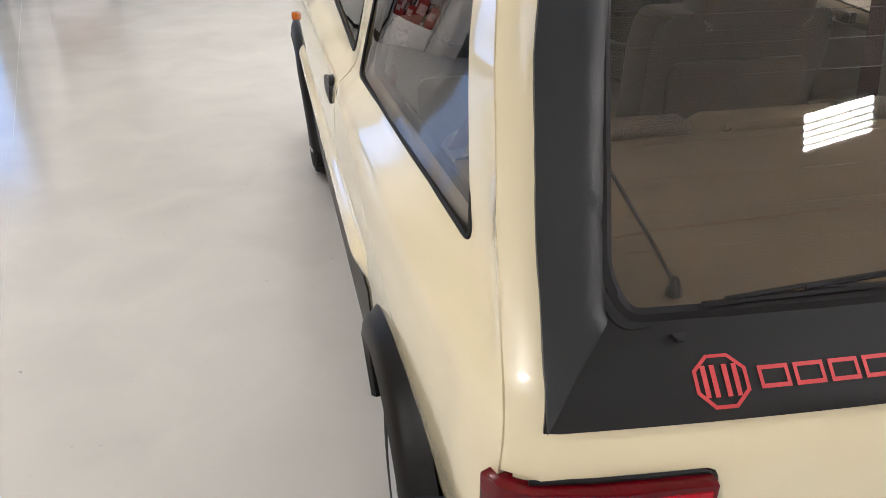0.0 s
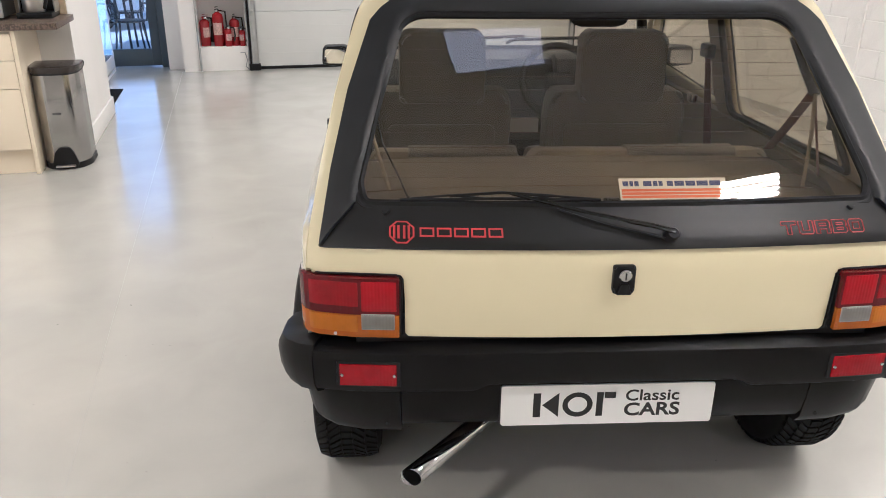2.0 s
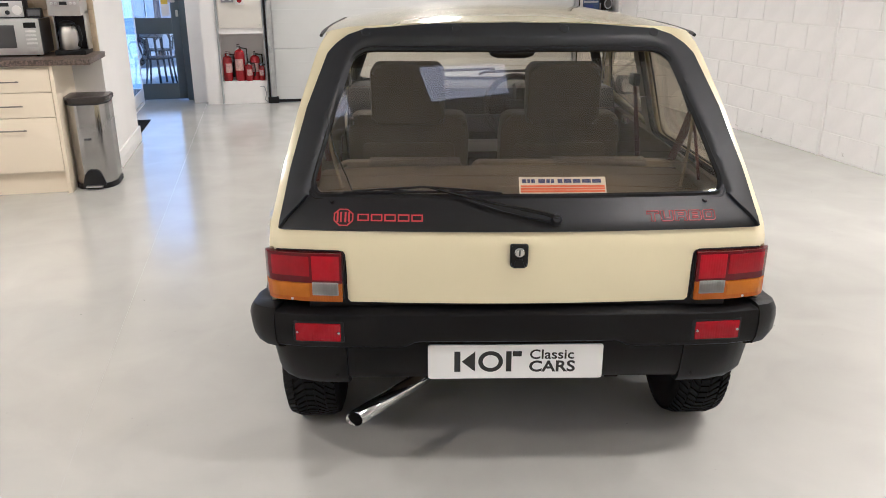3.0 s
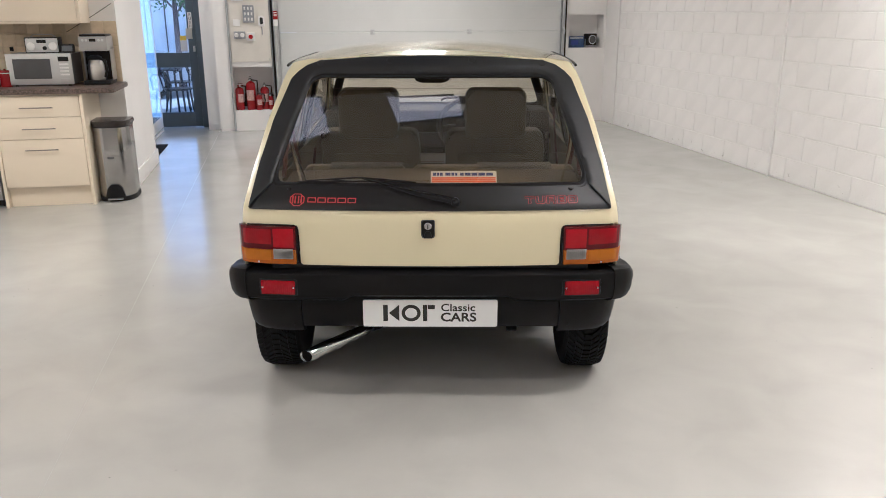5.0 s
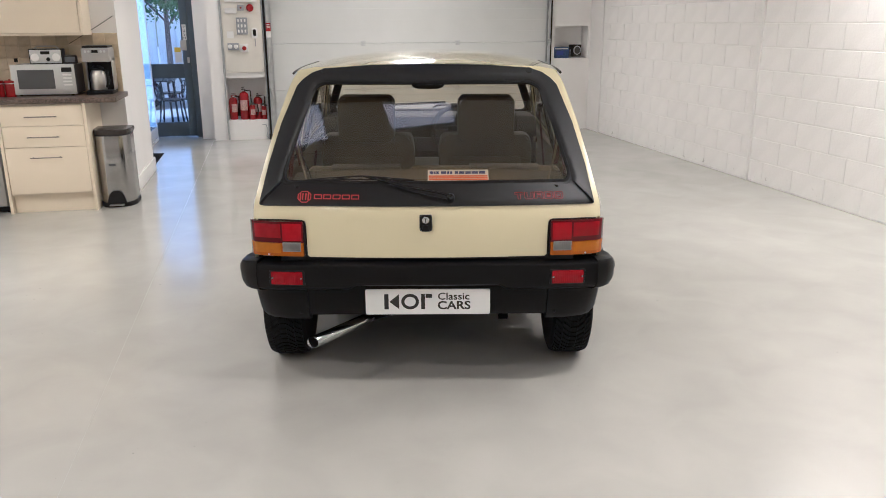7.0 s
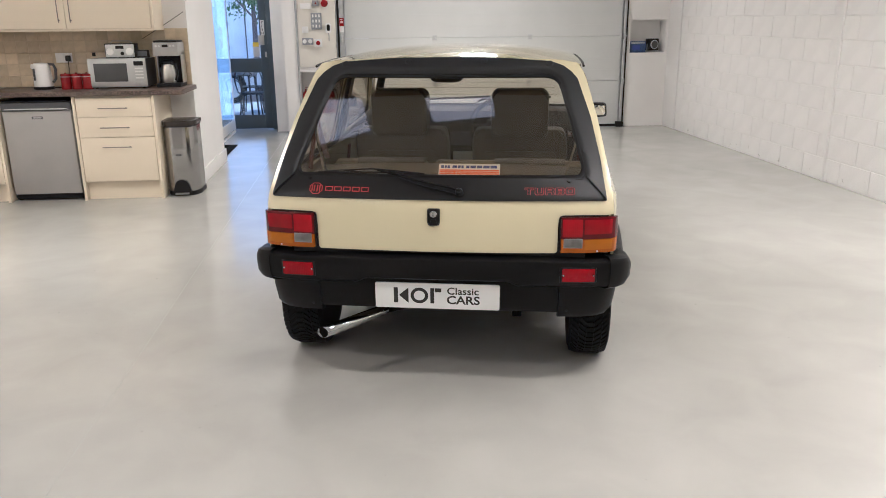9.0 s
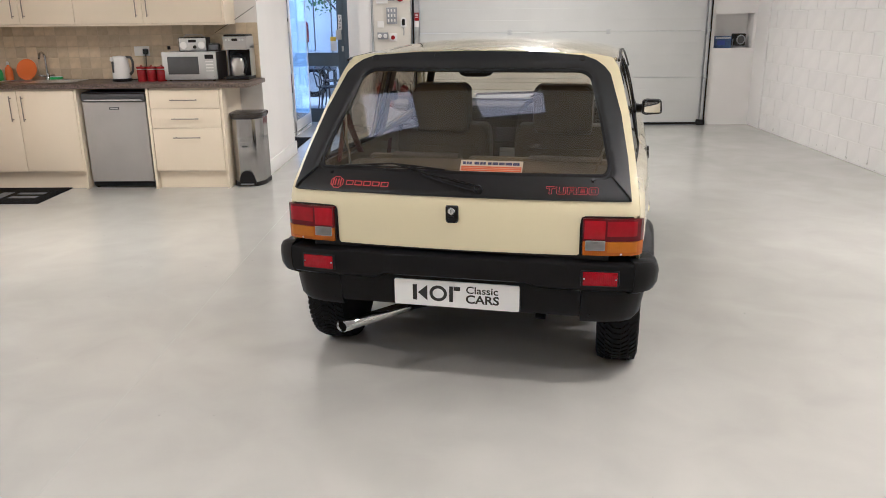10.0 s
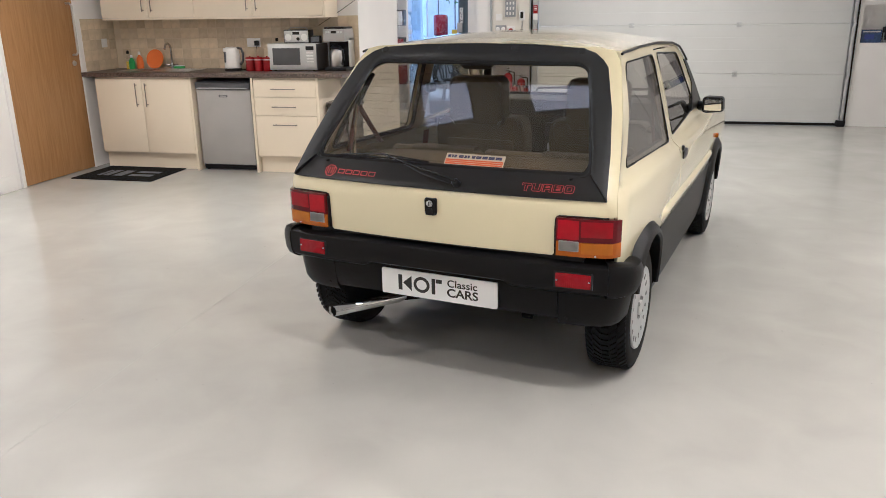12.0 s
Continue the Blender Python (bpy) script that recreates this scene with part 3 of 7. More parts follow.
for x0, x1, s in ((RD0 - 0.045, RD0 + 0.03, 1), (RD1 - 0.03, RD1 + 0.02, -1)):
    part("track", join(box((x0, -0.05, 0.05), (x1, -0.044, 2.7)), box((x0, -0.05, 0.05), (x0 + 0.006, -0.002, 2.7)), box((x1 - 0.006, -0.05, 0.05), (x1, -0.002, 2.7))), M_GALV, door_2, "galvanised steel guide track")
    xe = x0 - 0.022 if s > 0 else x1 + 0.0
    part("edge_seal", box((xe, -0.045, 0.0), (xe + 0.022, -0.002, 2.7), 0.004), M_BLACKRUB, door_2, "black rubber edge seal")
    part("track_foot", box((x0 - 0.035, -0.085, 0.0), (x1 + 0.02, -0.002, 0.075), 0.012), M_BLACKRUB, door_2, "black rubber track foot")
    for z in (0.03 + SEC, 0.03 + 2 * SEC, 0.03 + 3 * SEC):
        part("roller_bracket", join(box((x0 + 0.01, -0.078, z - 0.045), (x1 - 0.006, -0.05, z + 0.045), 0.004),
                                    moved(lathe([(0.0, 0.0), (0.014, 0.0), (0.014, 0.03), (0.0, 0.03)], 12), Matrix.Translation(((x0 + x1) / 2, -0.078, z)) @ pose(0, 0, 0, 90, 0, 0))), M_GALV, door_2, "steel roller bracket")

# ---- glazed entrance door ----
door_3 = thing("door_3", "grey aluminium glazed entrance door", "door", pose(0, DOOR_Y, 0), kind="structure")
GX0, GX1 = -2.38, -1.61
fr = [box((GX1, -0.06, 0), (-1.52, 0.04, 2.14), 0.004), box((GX0 - 0.02, -0.04, 2.06), (GX1, 0.04, 2.14), 0.004), box((GX0 - 0.02, -0.04, 0), (GX0, 0.04, 2.06), 0.004)]
part("door_frame", join(*fr), M_GREYFRAME, door_3, "grey aluminium frame")
part("door_reveal", box((-1.52, -0.30, 0), (-1.347, -0.26 + 0.30, 2.14)), M_TRIM, door_3, "white plastered reveal")
leaf = [box((GX1 - 0.105, -0.022, 0.015), (GX1 - 0.004, 0.022, 2.055), 0.003), box((GX0 + 0.004, -0.022, 0.015), (GX0 + 0.1, 0.022, 2.055), 0.003),
        box((GX0 + 0.1, -0.022, 0.015), (GX1 - 0.105, 0.022, 0.208), 0.003), box((GX0 + 0.1, -0.022, 0.81), (GX1 - 0.105, 0.022, 1.0), 0.003), box((GX0 + 0.1, -0.022, 1.97), (GX1 - 0.105, 0.022, 2.055), 0.003)]
part("door_leaf", join(*leaf), M_GREYFRAME, door_3, "dark grey aluminium leaf with mid rail")
for z0, z1 in ((0.208, 0.81), (1.0, 1.97)):
    p = part("pane", box((GX0 + 0.1, -0.004, z0), (GX1 - 0.105, 0.004, z1)), M_GLASS, door_3, "clear glass pane")
    p.visible_shadow = False
part("push_plate", box((GX1 - 0.086, -0.028, 1.315), (GX1 - 0.034, -0.022, 1.52), 0.002), M_WHITEPL, door_3, "white push sign plate")
part("push_letters", moved(letters("P\nU\nS\nH", 0.048, 1.0, 0, "CENTER"), Matrix.Translation((GX1 - 0.06, -0.0286, 1.472))), M_INK, door_3, "black letters spelling push")
part("letter_box", box((GX1 - 0.125, -0.045, 1.18), (GX1 - 0.045, -0.022, 1.315), 0.004), M_STEEL, door_3, "steel lock guard box")
part("lock_cylinder", box((GX1 - 0.05, -0.034, 1.015), (GX1 - 0.02, -0.022, 1.09), 0.004), M_SILVER, door_3, "silver lock cylinder")
part("notice", box((GX1 - 0.21, -0.008, 1.02), (GX1 - 0.12, -0.004, 1.16)), M_WHITEPL, door_3, "white paper notice on the glass")
part("notice_patch", box((GX1 - 0.21, -0.008, 1.16), (GX1 - 0.13, -0.004, 1.22)), M_YELLOW, door_3, "yellow notice corner")

# ---- ceiling lamps over the bay, all but one added unseen ----
for x, y, watts, wide in LAMPS:
    ob = thing("ceiling_light", "recessed louvre ceiling light with white body, all but one added unseen", "ceiling light", pose(x, y, CEIL), "ceiling lights")
    w, h = 0.172 * wide, 0.095 * min(2, wide)
    part("frame", join(box((-w - 0.018, -h - 0.02, -0.06), (-w, h + 0.02, 0.0)), box((w, -h - 0.02, -0.06), (w + 0.018, h + 0.02, 0.0)), box((-w, -h - 0.02, -0.06), (w, -h, 0.0)),
                       box((-w, h, -0.06), (w, h + 0.02, 0.0))), M_WHITEPL, ob)
    for k in range(4):
        part("louvre", box((-w, -0.056 + k * 0.034, -0.075), (w, -0.048 + k * 0.034, -0.06)), M_SILVER, ob)
# rooflights: pale daylight sheets set into the ceiling
M_ROOFLIGHT = glow_mat("rooflight sheet", (1.0, 0.86, 0.76), 1.8)
for pts in ([(-0.30, -0.08), (0.15, -0.13), (0.15, 0.01), (-0.33, 0.105)], [(-1.18, -0.03), (-0.77, -0.035), (-0.78, 0.21), (-1.15, 0.275)]):
    ob = thing("rooflight", "pale translucent daylight panel in the ceiling", "rooflight", pose(0, 0, CEIL), "rooflights", "structure")
    part("pane", prism(pts, -0.012, 0.0), M_ROOFLIGHT, ob)
    part("frame", tube([(x, y, -0.006) for x, y in pts], 0.012, 4, True), M_WHITEPL, ob)


# ---- the parked hatchback, in its own axes: x right, y forward from the rear plate, z up ----
car = thing("car", "cream three-door hatchback with black bumpers and black tailgate surround", "car", CAR)

SIDE_W = [(0.17, 0.69), (0.30, 0.728), (0.50, 0.744), (0.60, 0.752), (0.64, 0.757), (0.70, 0.759), (0.80, 0.753), (0.835, 0.744), (0.862, 0.714), (0.888, 0.699), (0.95, 0.684), (1.1, 0.650), (1.25, 0.606), (1.32, 0.582)]
REAR_Y = [(0.50, -0.028), (0.60, -0.040), (0.70, -0.046), (0.77, -0.046), (0.815, -0.036), (0.86, 0.003), (0.90, 0.038), (0.95, 0.085), (1.05, 0.179), (1.15, 0.273), (1.22, 0.3388), (1.262, 0.378), (1.30, 0.411), (1.34, 0.446)]
SEAM_X = [(0.50, 0.718), (0.76, 0.709), (0.82, 0.703), (0.90, 0.690), (0.95, 0.681), (1.10, 0.649), (1.25, 0.606), (1.30, 0.585), (1.34, 0.545)]


def rear_y(x, z):
    return smooth_lerp(REAR_Y, z) + 0.09 * x * x + 0.5 * max(0.0, abs(x) - (lerp(SEAM_X, z) - 0.045)) ** 2 / 0.045


def plan_taper(y, z):
    low = min(1.0, max(0.0, (1.1 - z) / 0.2))
    return 1 - 0.045 * low * max(0.0, (0.9 - y) / 0.9) ** 2 - 0.035 * max(0.0, (y - 1.9) / 1.45) ** 2


def side_x(y, z):
    full = smooth_lerp(SIDE_W, z) * plan_taper(y, z)
    sx = lerp(SEAM_X, z)
    d = min(1.0, max(0.0, (y - rear_y(sx, z)) / 0.10))
    return sx + (full - sx) * (1 - (1 - d) ** 2)


WHEEL_R, WHEEL_F, WHEEL_Z = 0.43, 2.70, 0.268
ROOF_EDGE = [(0.44, 1.311), (0.8, 1.322), (1.2, 1.323), (1.6, 1.308), (1.82, 1.278)]
ROOF_MID = [(0.44, 1.347), (0.6, 1.364), (0.9, 1.382), (1.3, 1.380), (1.66, 1.357), (1.84, 1.327)]


def arc(cy, cz, r, a0, a1, n):
    return [(cy + r * math.cos(radians(a0 + (a1 - a0) * i / n)), cz + r * math.sin(radians(a0 + (a1 - a0) * i / n))) for i in range(n + 1)]


def seam_line(z0, z1, n, inset):
    return [(rear_y(lerp(SEAM_X, z0 + (z1 - z0) * i / n), z0 + (z1 - z0) * i / n) + inset, z0 + (z1 - z0) * i / n) for i in range(n + 1)]


# body side: quarter panel and wing in one, with the door as a part of its own
QWIN = rounded([(0.25, 0.893), (1.075, 0.874), (1.070, 1.272), (0.50, 1.268)], [0.02, 0.045, 0.04, 0.05])
DOOR = [(1.125, 1.294), (1.135, 0.88), (1.14, 0.60), (1.16, 0.23), (2.22, 0.23), (2.22, 0.60), (2.20, 0.93), (2.12, 0.95), (1.80, 1.255), (1.72, 1.29)]
DWIN = rounded([(1.185, 0.888), (1.98, 0.938), (1.70, 1.25), (1.165, 1.274)], [0.02, 0.02, 0.04, 0.04])


def body_outline():
    out = seam_line(0.56, 1.314, 24, 0.0012)
    out += [(0.6, 1.318), (0.9, 1.322), (1.2, 1.323), (1.6, 1.308), (1.78, 1.283), (1.90, 1.225), (2.2, 0.965), (2.4, 0.925), (2.9, 0.855), (3.24, 0.79), (3.30, 0.72), (3.32, 0.50)]
    out += [(3.30, 0.34)]
    out += arc(WHEEL_F, WHEEL_Z, 0.335, 12, 168, 18) + [(2.36, 0.22), (0.78, 0.22)]
    out += arc(WHEEL_R, WHEEL_Z, 0.335, 8, 120, 18) + [(0.16, 0.56)]
    return out


def toe_in(me):
    """Turn a mirror's face towards the driver."""
    for v in me.vertices:
        v.co.y -= 0.10 * (abs(v.co.x) - 0.734)
    return me


for s in (1, -1):
    def fside(y, z, off=0.0, s=s):
        return (s * (side_x(y, z) + off), y, z)
    body = part("body_side", sheet(body_outline(), [QWIN, DOOR], 0.022, fside, (s, 0, 0), 0.012), M_PAINT, car, "cream painted body side")
    door_hole = [(y + (0.006 if y < 1.3 else -0.006), z + (0.006 if z < 0.4 else -0.006 if z > 1.2 else 0)) for y, z in DOOR]
    door = part("door", sheet(door_hole, [DWIN], 0.022, fside, (s, 0, 0), 0.014), M_PAINT, car, "cream painted front door")
    part("handle", join(prism(rounded([(1.19, 0.770), (1.31, 0.770), (1.31, 0.810), (1.19, 0.810)], 0.012), s * 0.74, s * 0.762, "x", 0.004),
                        moved(lathe([(0, 0.012), (0.012, 0.012), (0.014, 0)], 14), Matrix.Translation((s * 0.748, 1.20, 0.824)) @ pose(0, 0, 0, 0, s * 90, 0))), M_TRIMBLK, door, "black door handle and lock")
    # glazing with black rubber surrounds
    for poly, owner, nm in ((QWIN, car, "quarter_window"), (DWIN, door, "door_window")):
        cy, cz = sum(p[0] for p in poly) / len(poly), sum(p[1] for p in poly) / len(poly)
        big = [(cy + (y - cy) * 1.012, cz + (z - cz) * 1.015) for y, z in poly]
        pane = part(nm, sheet(big, [], 0.06, lambda y, z: fside(y, z, -0.004), (s, 0, 0)), M_SIDEGLASS, owner, "bronze tinted side glass")
        edge = [fside(y, z, 0.0) for y, z in poly]
        part("window_seal", tube(edge, 0.0038, 6, True), M_BLACKRUB, pane, "black rubber window seal")
    # tan lining and black inner rubber of the rear side window
    def ring(k, poly=QWIN):
        cy, cz = sum(p[0] for p in poly) / len(poly), sum(p[1] for p in poly) / len(poly)
        return [(cy + (y - cy) * k, cz + (z - cz) * k) for y, z in poly]
    part("window_lining", sheet(ring(1.10), [ring(0.985)], 0.06, lambda y, z: (s * (side_x(max(y, 0.3), z) - 0.034), y, z), (-s, 0, 0), 0.008), M_VINYL, car, "tan lining round the side window")
    part("inner_seal", tube([(s * (side_x(max(y, 0.3), z) - 0.036), y, z) for y, z in ring(0.985)], 0.011, 6, True), M_BLACKRUB, car, "black inner window rubber")
    # black A-pillar sail and mirror
    part("sail_panel", sheet([(1.82, 0.928), (2.17, 0.928), (2.21, 0.955), (1.93, 1.205), (1.87, 1.205), (1.98, 1.07), (1.90, 0.975)], [], 0.04, lambda y, z: fside(y, z, 0.006), (s, 0, 0), 0.01), M_TRIMBLK, car, "black pillar finisher")
    mirror = part("door_mirror", toe_in(prism(rounded([(s * 0.728, 0.908), (s * 0.728, 0.981), (s * 0.751, 0.993), (s * 0.842, 0.991), (s * 0.848, 0.909), (s * 0.751, 0.899)], 0.02), 1.98, 2.06, "y", 0.010)), M_TRIMBLK, car, "black door mirror housing")
    part("mirror_arm", tube([(s * 0.672, 2.14, 0.928), (s * 0.712, 2.09, 0.928), (s * 0.755, 2.035, 0.938)], 0.028, 10), M_TRIMBLK, mirror)
    part("mirror_glass", toe_in(prism(rounded([(s * 0.742, 0.915), (s * 0.742, 0.977), (s * 0.833, 0.979), (s * 0.836, 0.917)], 0.012), 1.9765, 1.9825, "y")), M_MIRROR, mirror, "mirror glass")
    # flared wheel arches, (radius, outward) across the flare
    ARCH_F = ((0.325, -0.06), (0.316, 0.002), (0.326, 0.011), (0.352, 0.007), (0.374, -0.003), (0.378, -0.010), (0.396, -0.018), (0.412, -0.036))
    ARCH_R = ((0.325, -0.06), (0.314, 0.002), (0.322, 0.011), (0.342, 0.006), (0.357, -0.004), (0.360, -0.011), (0.370, -0.020), (0.380, -0.036))
    for cy, a0, a1 in ((WHEEL_R, 2, 150), (WHEEL_F, 8, 186)):
        bm = bmesh.new()
        rings = []
        n = 26
        for i in range(n + 1):
            a = radians(a0 + (a1 - a0) * i / n)
            ring = []
            for r, w in ARCH_R if cy < 1 else ARCH_F:
                y, z = cy + r * math.cos(a), WHEEL_Z + r * math.sin(a)
                base = 0.769 if cy < 1 else 0.766
                tuck = 0.030 * max(0.0, 1 - (math.degrees(a) - a0) / 55) + (0.02 * max(0.0, 1 - (a1 - math.degrees(a)) / 50) if cy > 1 else 0.0)
                ring.append(bm.verts.new((s * (base + w - tuck), y, z)))
            rings.append(ring)
        for a, b in zip(rings, rings[1:]):
            for k in range(7):
                bm.faces.new((a[k], a[k + 1], b[k + 1], b[k]))
        bmesh.ops.recalc_face_normals(bm, faces=bm.faces[:])
        part("wheel_arch", mesh_of(bm, True, 50), M_BUMPER, car, "black flared wheel arch moulding")
    # pressed ledge along the lower body, between and behind the wheels
    for y0, y1 in ((0.70, 2.43),):
        bm, rings = bmesh.new(), []
        n = int((y1 - y0) / 0.03)
        for i in range(n + 1):
            y = y0 + (y1 - y0) * i / n
            x = side_x(y, 0.62)
            k = min(1.0, max(0.0, (y - 0.70) / 0.07), max(0.0, (2.43 - y) / 0.07))
            rings.append([bm.verts.new((s * (x - 0.012 + (o + 0.012) * k), y, z)) for o, z in ((-0.012, 0.560), (0.004, 0.575), (0.015, 0.596), (0.018, 0.607), (0.015, 0.616), (0.004, 0.628), (-0.012, 0.650))])
        for a, b in zip(rings, rings[1:]):
            for k in range(6):
                bm.faces.new((a[k], a[k + 1], b[k + 1], b[k]))
        bm.faces.new(rings[0])
        bm.faces.new(rings[-1])
        bmesh.ops.recalc_face_normals(bm, faces=bm.faces[:])
        part("side_ledge", mesh_of(bm, True, 60), M_PAINT, body, "cream pressed ledge")
    # inner wheel housing
    for cy in (WHEEL_R, WHEEL_F):
        bm = bmesh.new()
        pts = arc(cy, WHEEL_Z, 0.335, 10, 150, 16)
        a = [bm.verts.new((s * 0.74, y, z)) for y, z in pts]
        b = [bm.verts.new((s * 0.44, y, z)) for y, z in pts]
        for i in range(len(pts) - 1):
            bm.faces.new((a[i], a[i + 1], b[i + 1], b[i]))
        bm.faces.new(b)
        part("wheel_housing", mesh_of(bm, True), M_UNDER, car)
    # sill moulding
    part("sill", sheet([(0.78, 0.20), (2.36, 0.20), (2.40, 0.548), (0.73, 0.548)], [], 0.06, lambda y, z: fside(y, z, 0.004), (s, 0, 0), 0.006), M_BUMPER, car, "black lower sill moulding")
    # roof gutter
    gut = [(0.472, 1.304)] + [(0.5 + 0.1 * i, lerp(ROOF_EDGE, 0.5 + 0.1 * i) - 0.004) for i in range(13)] + [(1.79, 1.278), (1.88, 1.226), (1.92, 1.20)]
    part("gutter", tube([fside(y, z, 0.012) for y, z in gut], 0.0055, 8), M_TRIMBLK, car, "dark roof gutter strip")
    # front indicator
    part("side_indicator", box((min(s * 0.735, s * 0.775), 2.60, 0.668), (max(s * 0.735, s * 0.770), 2.64, 0.695), 0.006), M_LENSAMB, car, "amber side repeater")

# roof
def roof_z(x, y):
    edge = side_x(max(y, 0.49), lerp(ROOF_EDGE, y))
    k = min(1.0, abs(x) / edge)
    e, m = smooth_lerp(ROOF_EDGE, y), smooth_lerp(ROOF_MID, y)
    return e + (m - e) * (1 - k ** 2.6)


roof_out = [(x, 0.443 + 0.09 * x * x) for x in np.linspace(-0.56, 0.56, 29)]
roof_out = [(float(a), float(b)) for a, b in roof_out]
rim = [(side_x(max(y, 0.49), lerp(ROOF_EDGE, y)) + 0.004, y) for y in (0.49, 0.6, 0.8, 1.0, 1.2, 1.4, 1.6, 1.74, 1.82)]
roof_out = [(-x, y) for x, y in reversed(rim)] + roof_out[1:-1] + rim
part("roof", sheet(roof_out, [], 0.05, lambda x, y: (x, y, roof_z(x, y)), (0, 0, 1), 0.012), M_PAINT, car, "cream painted roof")
part("headlining", sheet([(x * 0.985, y + (0.03 if y < 0.6 else -0.01)) for x, y in roof_out], [], 0.1, lambda x, y: (x, y, roof_z(x, y) - 0.03), (0, 0, -1), 0.01), M_HEADLIN, car, "beige headlining")

# bonnet, windscreen, nose
def bonnet_z(x, y):
    return smooth_lerp([(2.2, 0.935), (2.4, 0.915), (2.9, 0.855), (3.2, 0.80), (3.32, 0.75)], y) - 0.03 * (abs(x) / 0.7) ** 3


bon = [(-0.70, 2.22), (0.70, 2.22), (0.70, 2.6), (0.66, 3.1), (0.62, 3.30), (-0.62, 3.30), (-0.66, 3.1), (-0.70, 2.6)]
part("bonnet", sheet(bon, [], 0.08, lambda x, y: (x, y, bonnet_z(x, y)), (0, 0, 1), 0.01), M_PAINT, car, "cream painted bonnet")


def screen_y(x, z):
    return 2.23 - (z - 0.955) * 1.08 - 0.12 * x * x


ws = rounded([(-0.64, 0.965), (0.64, 0.965), (0.515, 1.262), (-0.515, 1.262)], 0.05)
part("windscreen", sheet(ws, [], 0.08, lambda x, z: (x, screen_y(x, z), z), (0, 1, 0.5)), M_GLASS, car, "windscreen glass")
part("screen_surround", sheet([(-0.70, 0.94), (0.70, 0.94), (0.555, 1.27), (0.30, 1.312), (-0.30, 1.312), (-0.555, 1.27)], [ws], 0.05, lambda x, z: (x, screen_y(x, z), z), (0, 1, 0.5), 0.02), M_BLACK, car, "black windscreen surround")
part("nose_panel", prism([(-0.62, 3.28), (-0.66, 3.0), (0.66, 3.0), (0.62, 3.28)], 0.32, 0.76, "z", 0.02), M_PAINT, car, "cream painted nose")
part("front_bumper", prism(rounded([(-0.74, 3.0), (-0.72, 3.30), (-0.55, 3.40), (0.55, 3.40), (0.72, 3.30), (0.74, 3.0)], 0.08), 0.34, 0.50, "z", 0.02), M_BUMPER, car, "black front bumper")
for pts in (((-0.35, 2.25, 0.972), (-0.33, 2.22, 0.99), (0.10, 2.215, 1.008)), ((0.02, 2.25, 0.972), (0.05, 2.22, 0.99), (0.50, 2.18, 1.008))):
    part("front_wiper", tube(pts, 0.008, 6), M_BLACK, car, "black front wiper")

# underbody
for lo, hi in (((-0.66, 0.80, 0.165), (0.66, 2.40, 0.30)), ((-0.50, 0.20, 0.265), (0.50, 0.84, 0.37)), ((-0.46, 2.36, 0.19), (0.46, 3.2, 0.34))):
    part("underbody_panel", box(lo, hi, 0.02), M_UNDER, car, "dark underbody")
part("silencer", moved(lathe([(0, -0.2), (0.055, -0.2), (0.065, -0.18), (0.065, 0.18), (0.055, 0.2), (0, 0.2)], 20, "x"), Matrix.Translation((0.06, 0.34, 0.285))), M_UNDER, car, "dark exhaust silencer box")

# ---- tailgate ----
GLASS = [(-0.572, 0.893), (0.572, 0.893), (0.586, 0.925), (0.492, 1.266), (-0.492, 1.266), (-0.586, 0.925)]
GLASS = rounded(GLASS, [0.03, 0.03, 0.05, 0.07, 0.07, 0.05])


def frear(off):
    def f(x, z):
        e = 0.002
        dz = (smooth_lerp(REAR_Y, z + e) - smooth_lerp(REAR_Y, z - e)) / (2 * e)
        n = Vector((0.18 * x, -1, dz)).normalized()
        return Vector((x, rear_y(x, z), z)) + n * off
    return f


tailgate = part("tailgate", sheet(
    [(-0.480, 0.600), (0.480, 0.600), (0.488, 0.608)] + [(0.488, 0.70), (0.490, 0.744), (0.495, 0.753), (0.504, 0.757)] + [(lerp(SEAM_X, z) - 0.0012, z) for z in np.linspace(0.757, 1.318, 16)] +
    [(0.50, 1.331), (0.25, 1.342), (-0.25, 1.342), (-0.50, 1.331)] + [(-lerp(SEAM_X, z) + 0.0012, z) for z in np.linspace(1.318, 0.757, 16)] + [(-0.504, 0.757), (-0.495, 0.753), (-0.490, 0.744), (-0.488, 0.70), (-0.488, 0.608)],
    [GLASS], 0.03, frear(0.0), (0, -1, 0), 0.012), M_PAINT, car, "cream painted tailgate")
part("tailgate_panel", sheet([(-0.673, 0.813), (0.673, 0.813), (0.658, 0.872), (0.632, 0.93), (0.600, 0.93), (0.575, 0.8945), (-0.575, 0.8945), (-0.600, 0.93), (-0.632, 0.93), (-0.658, 0.872)], [], 0.015, frear(0.008), (0, -1, 0), 0.007), M_PANELBLK, tailgate, "satin black panel below the rear glass")
mould = [(0.672, 0.815), (0.667, 0.845), (0.650, 0.95), (0.615, 1.10), (0.563, 1.246), (0.537, 1.274), (0.502, 1.298), (0.45, 1.315), (0.25, 1.329), (0, 1.333)]
mould_in = [(0.0, 1.273), (0.40, 1.273), (0.447, 1.266), (0.478, 1.247), (0.494, 1.21), (0.545, 1.05), (0.582, 0.925), (0.589, 0.895)]
U = mould + [(-x, z) for x, z in reversed(mould[:-1])] + [(-x, z) for x, z in reversed(mould_in[1:])] + mould_in


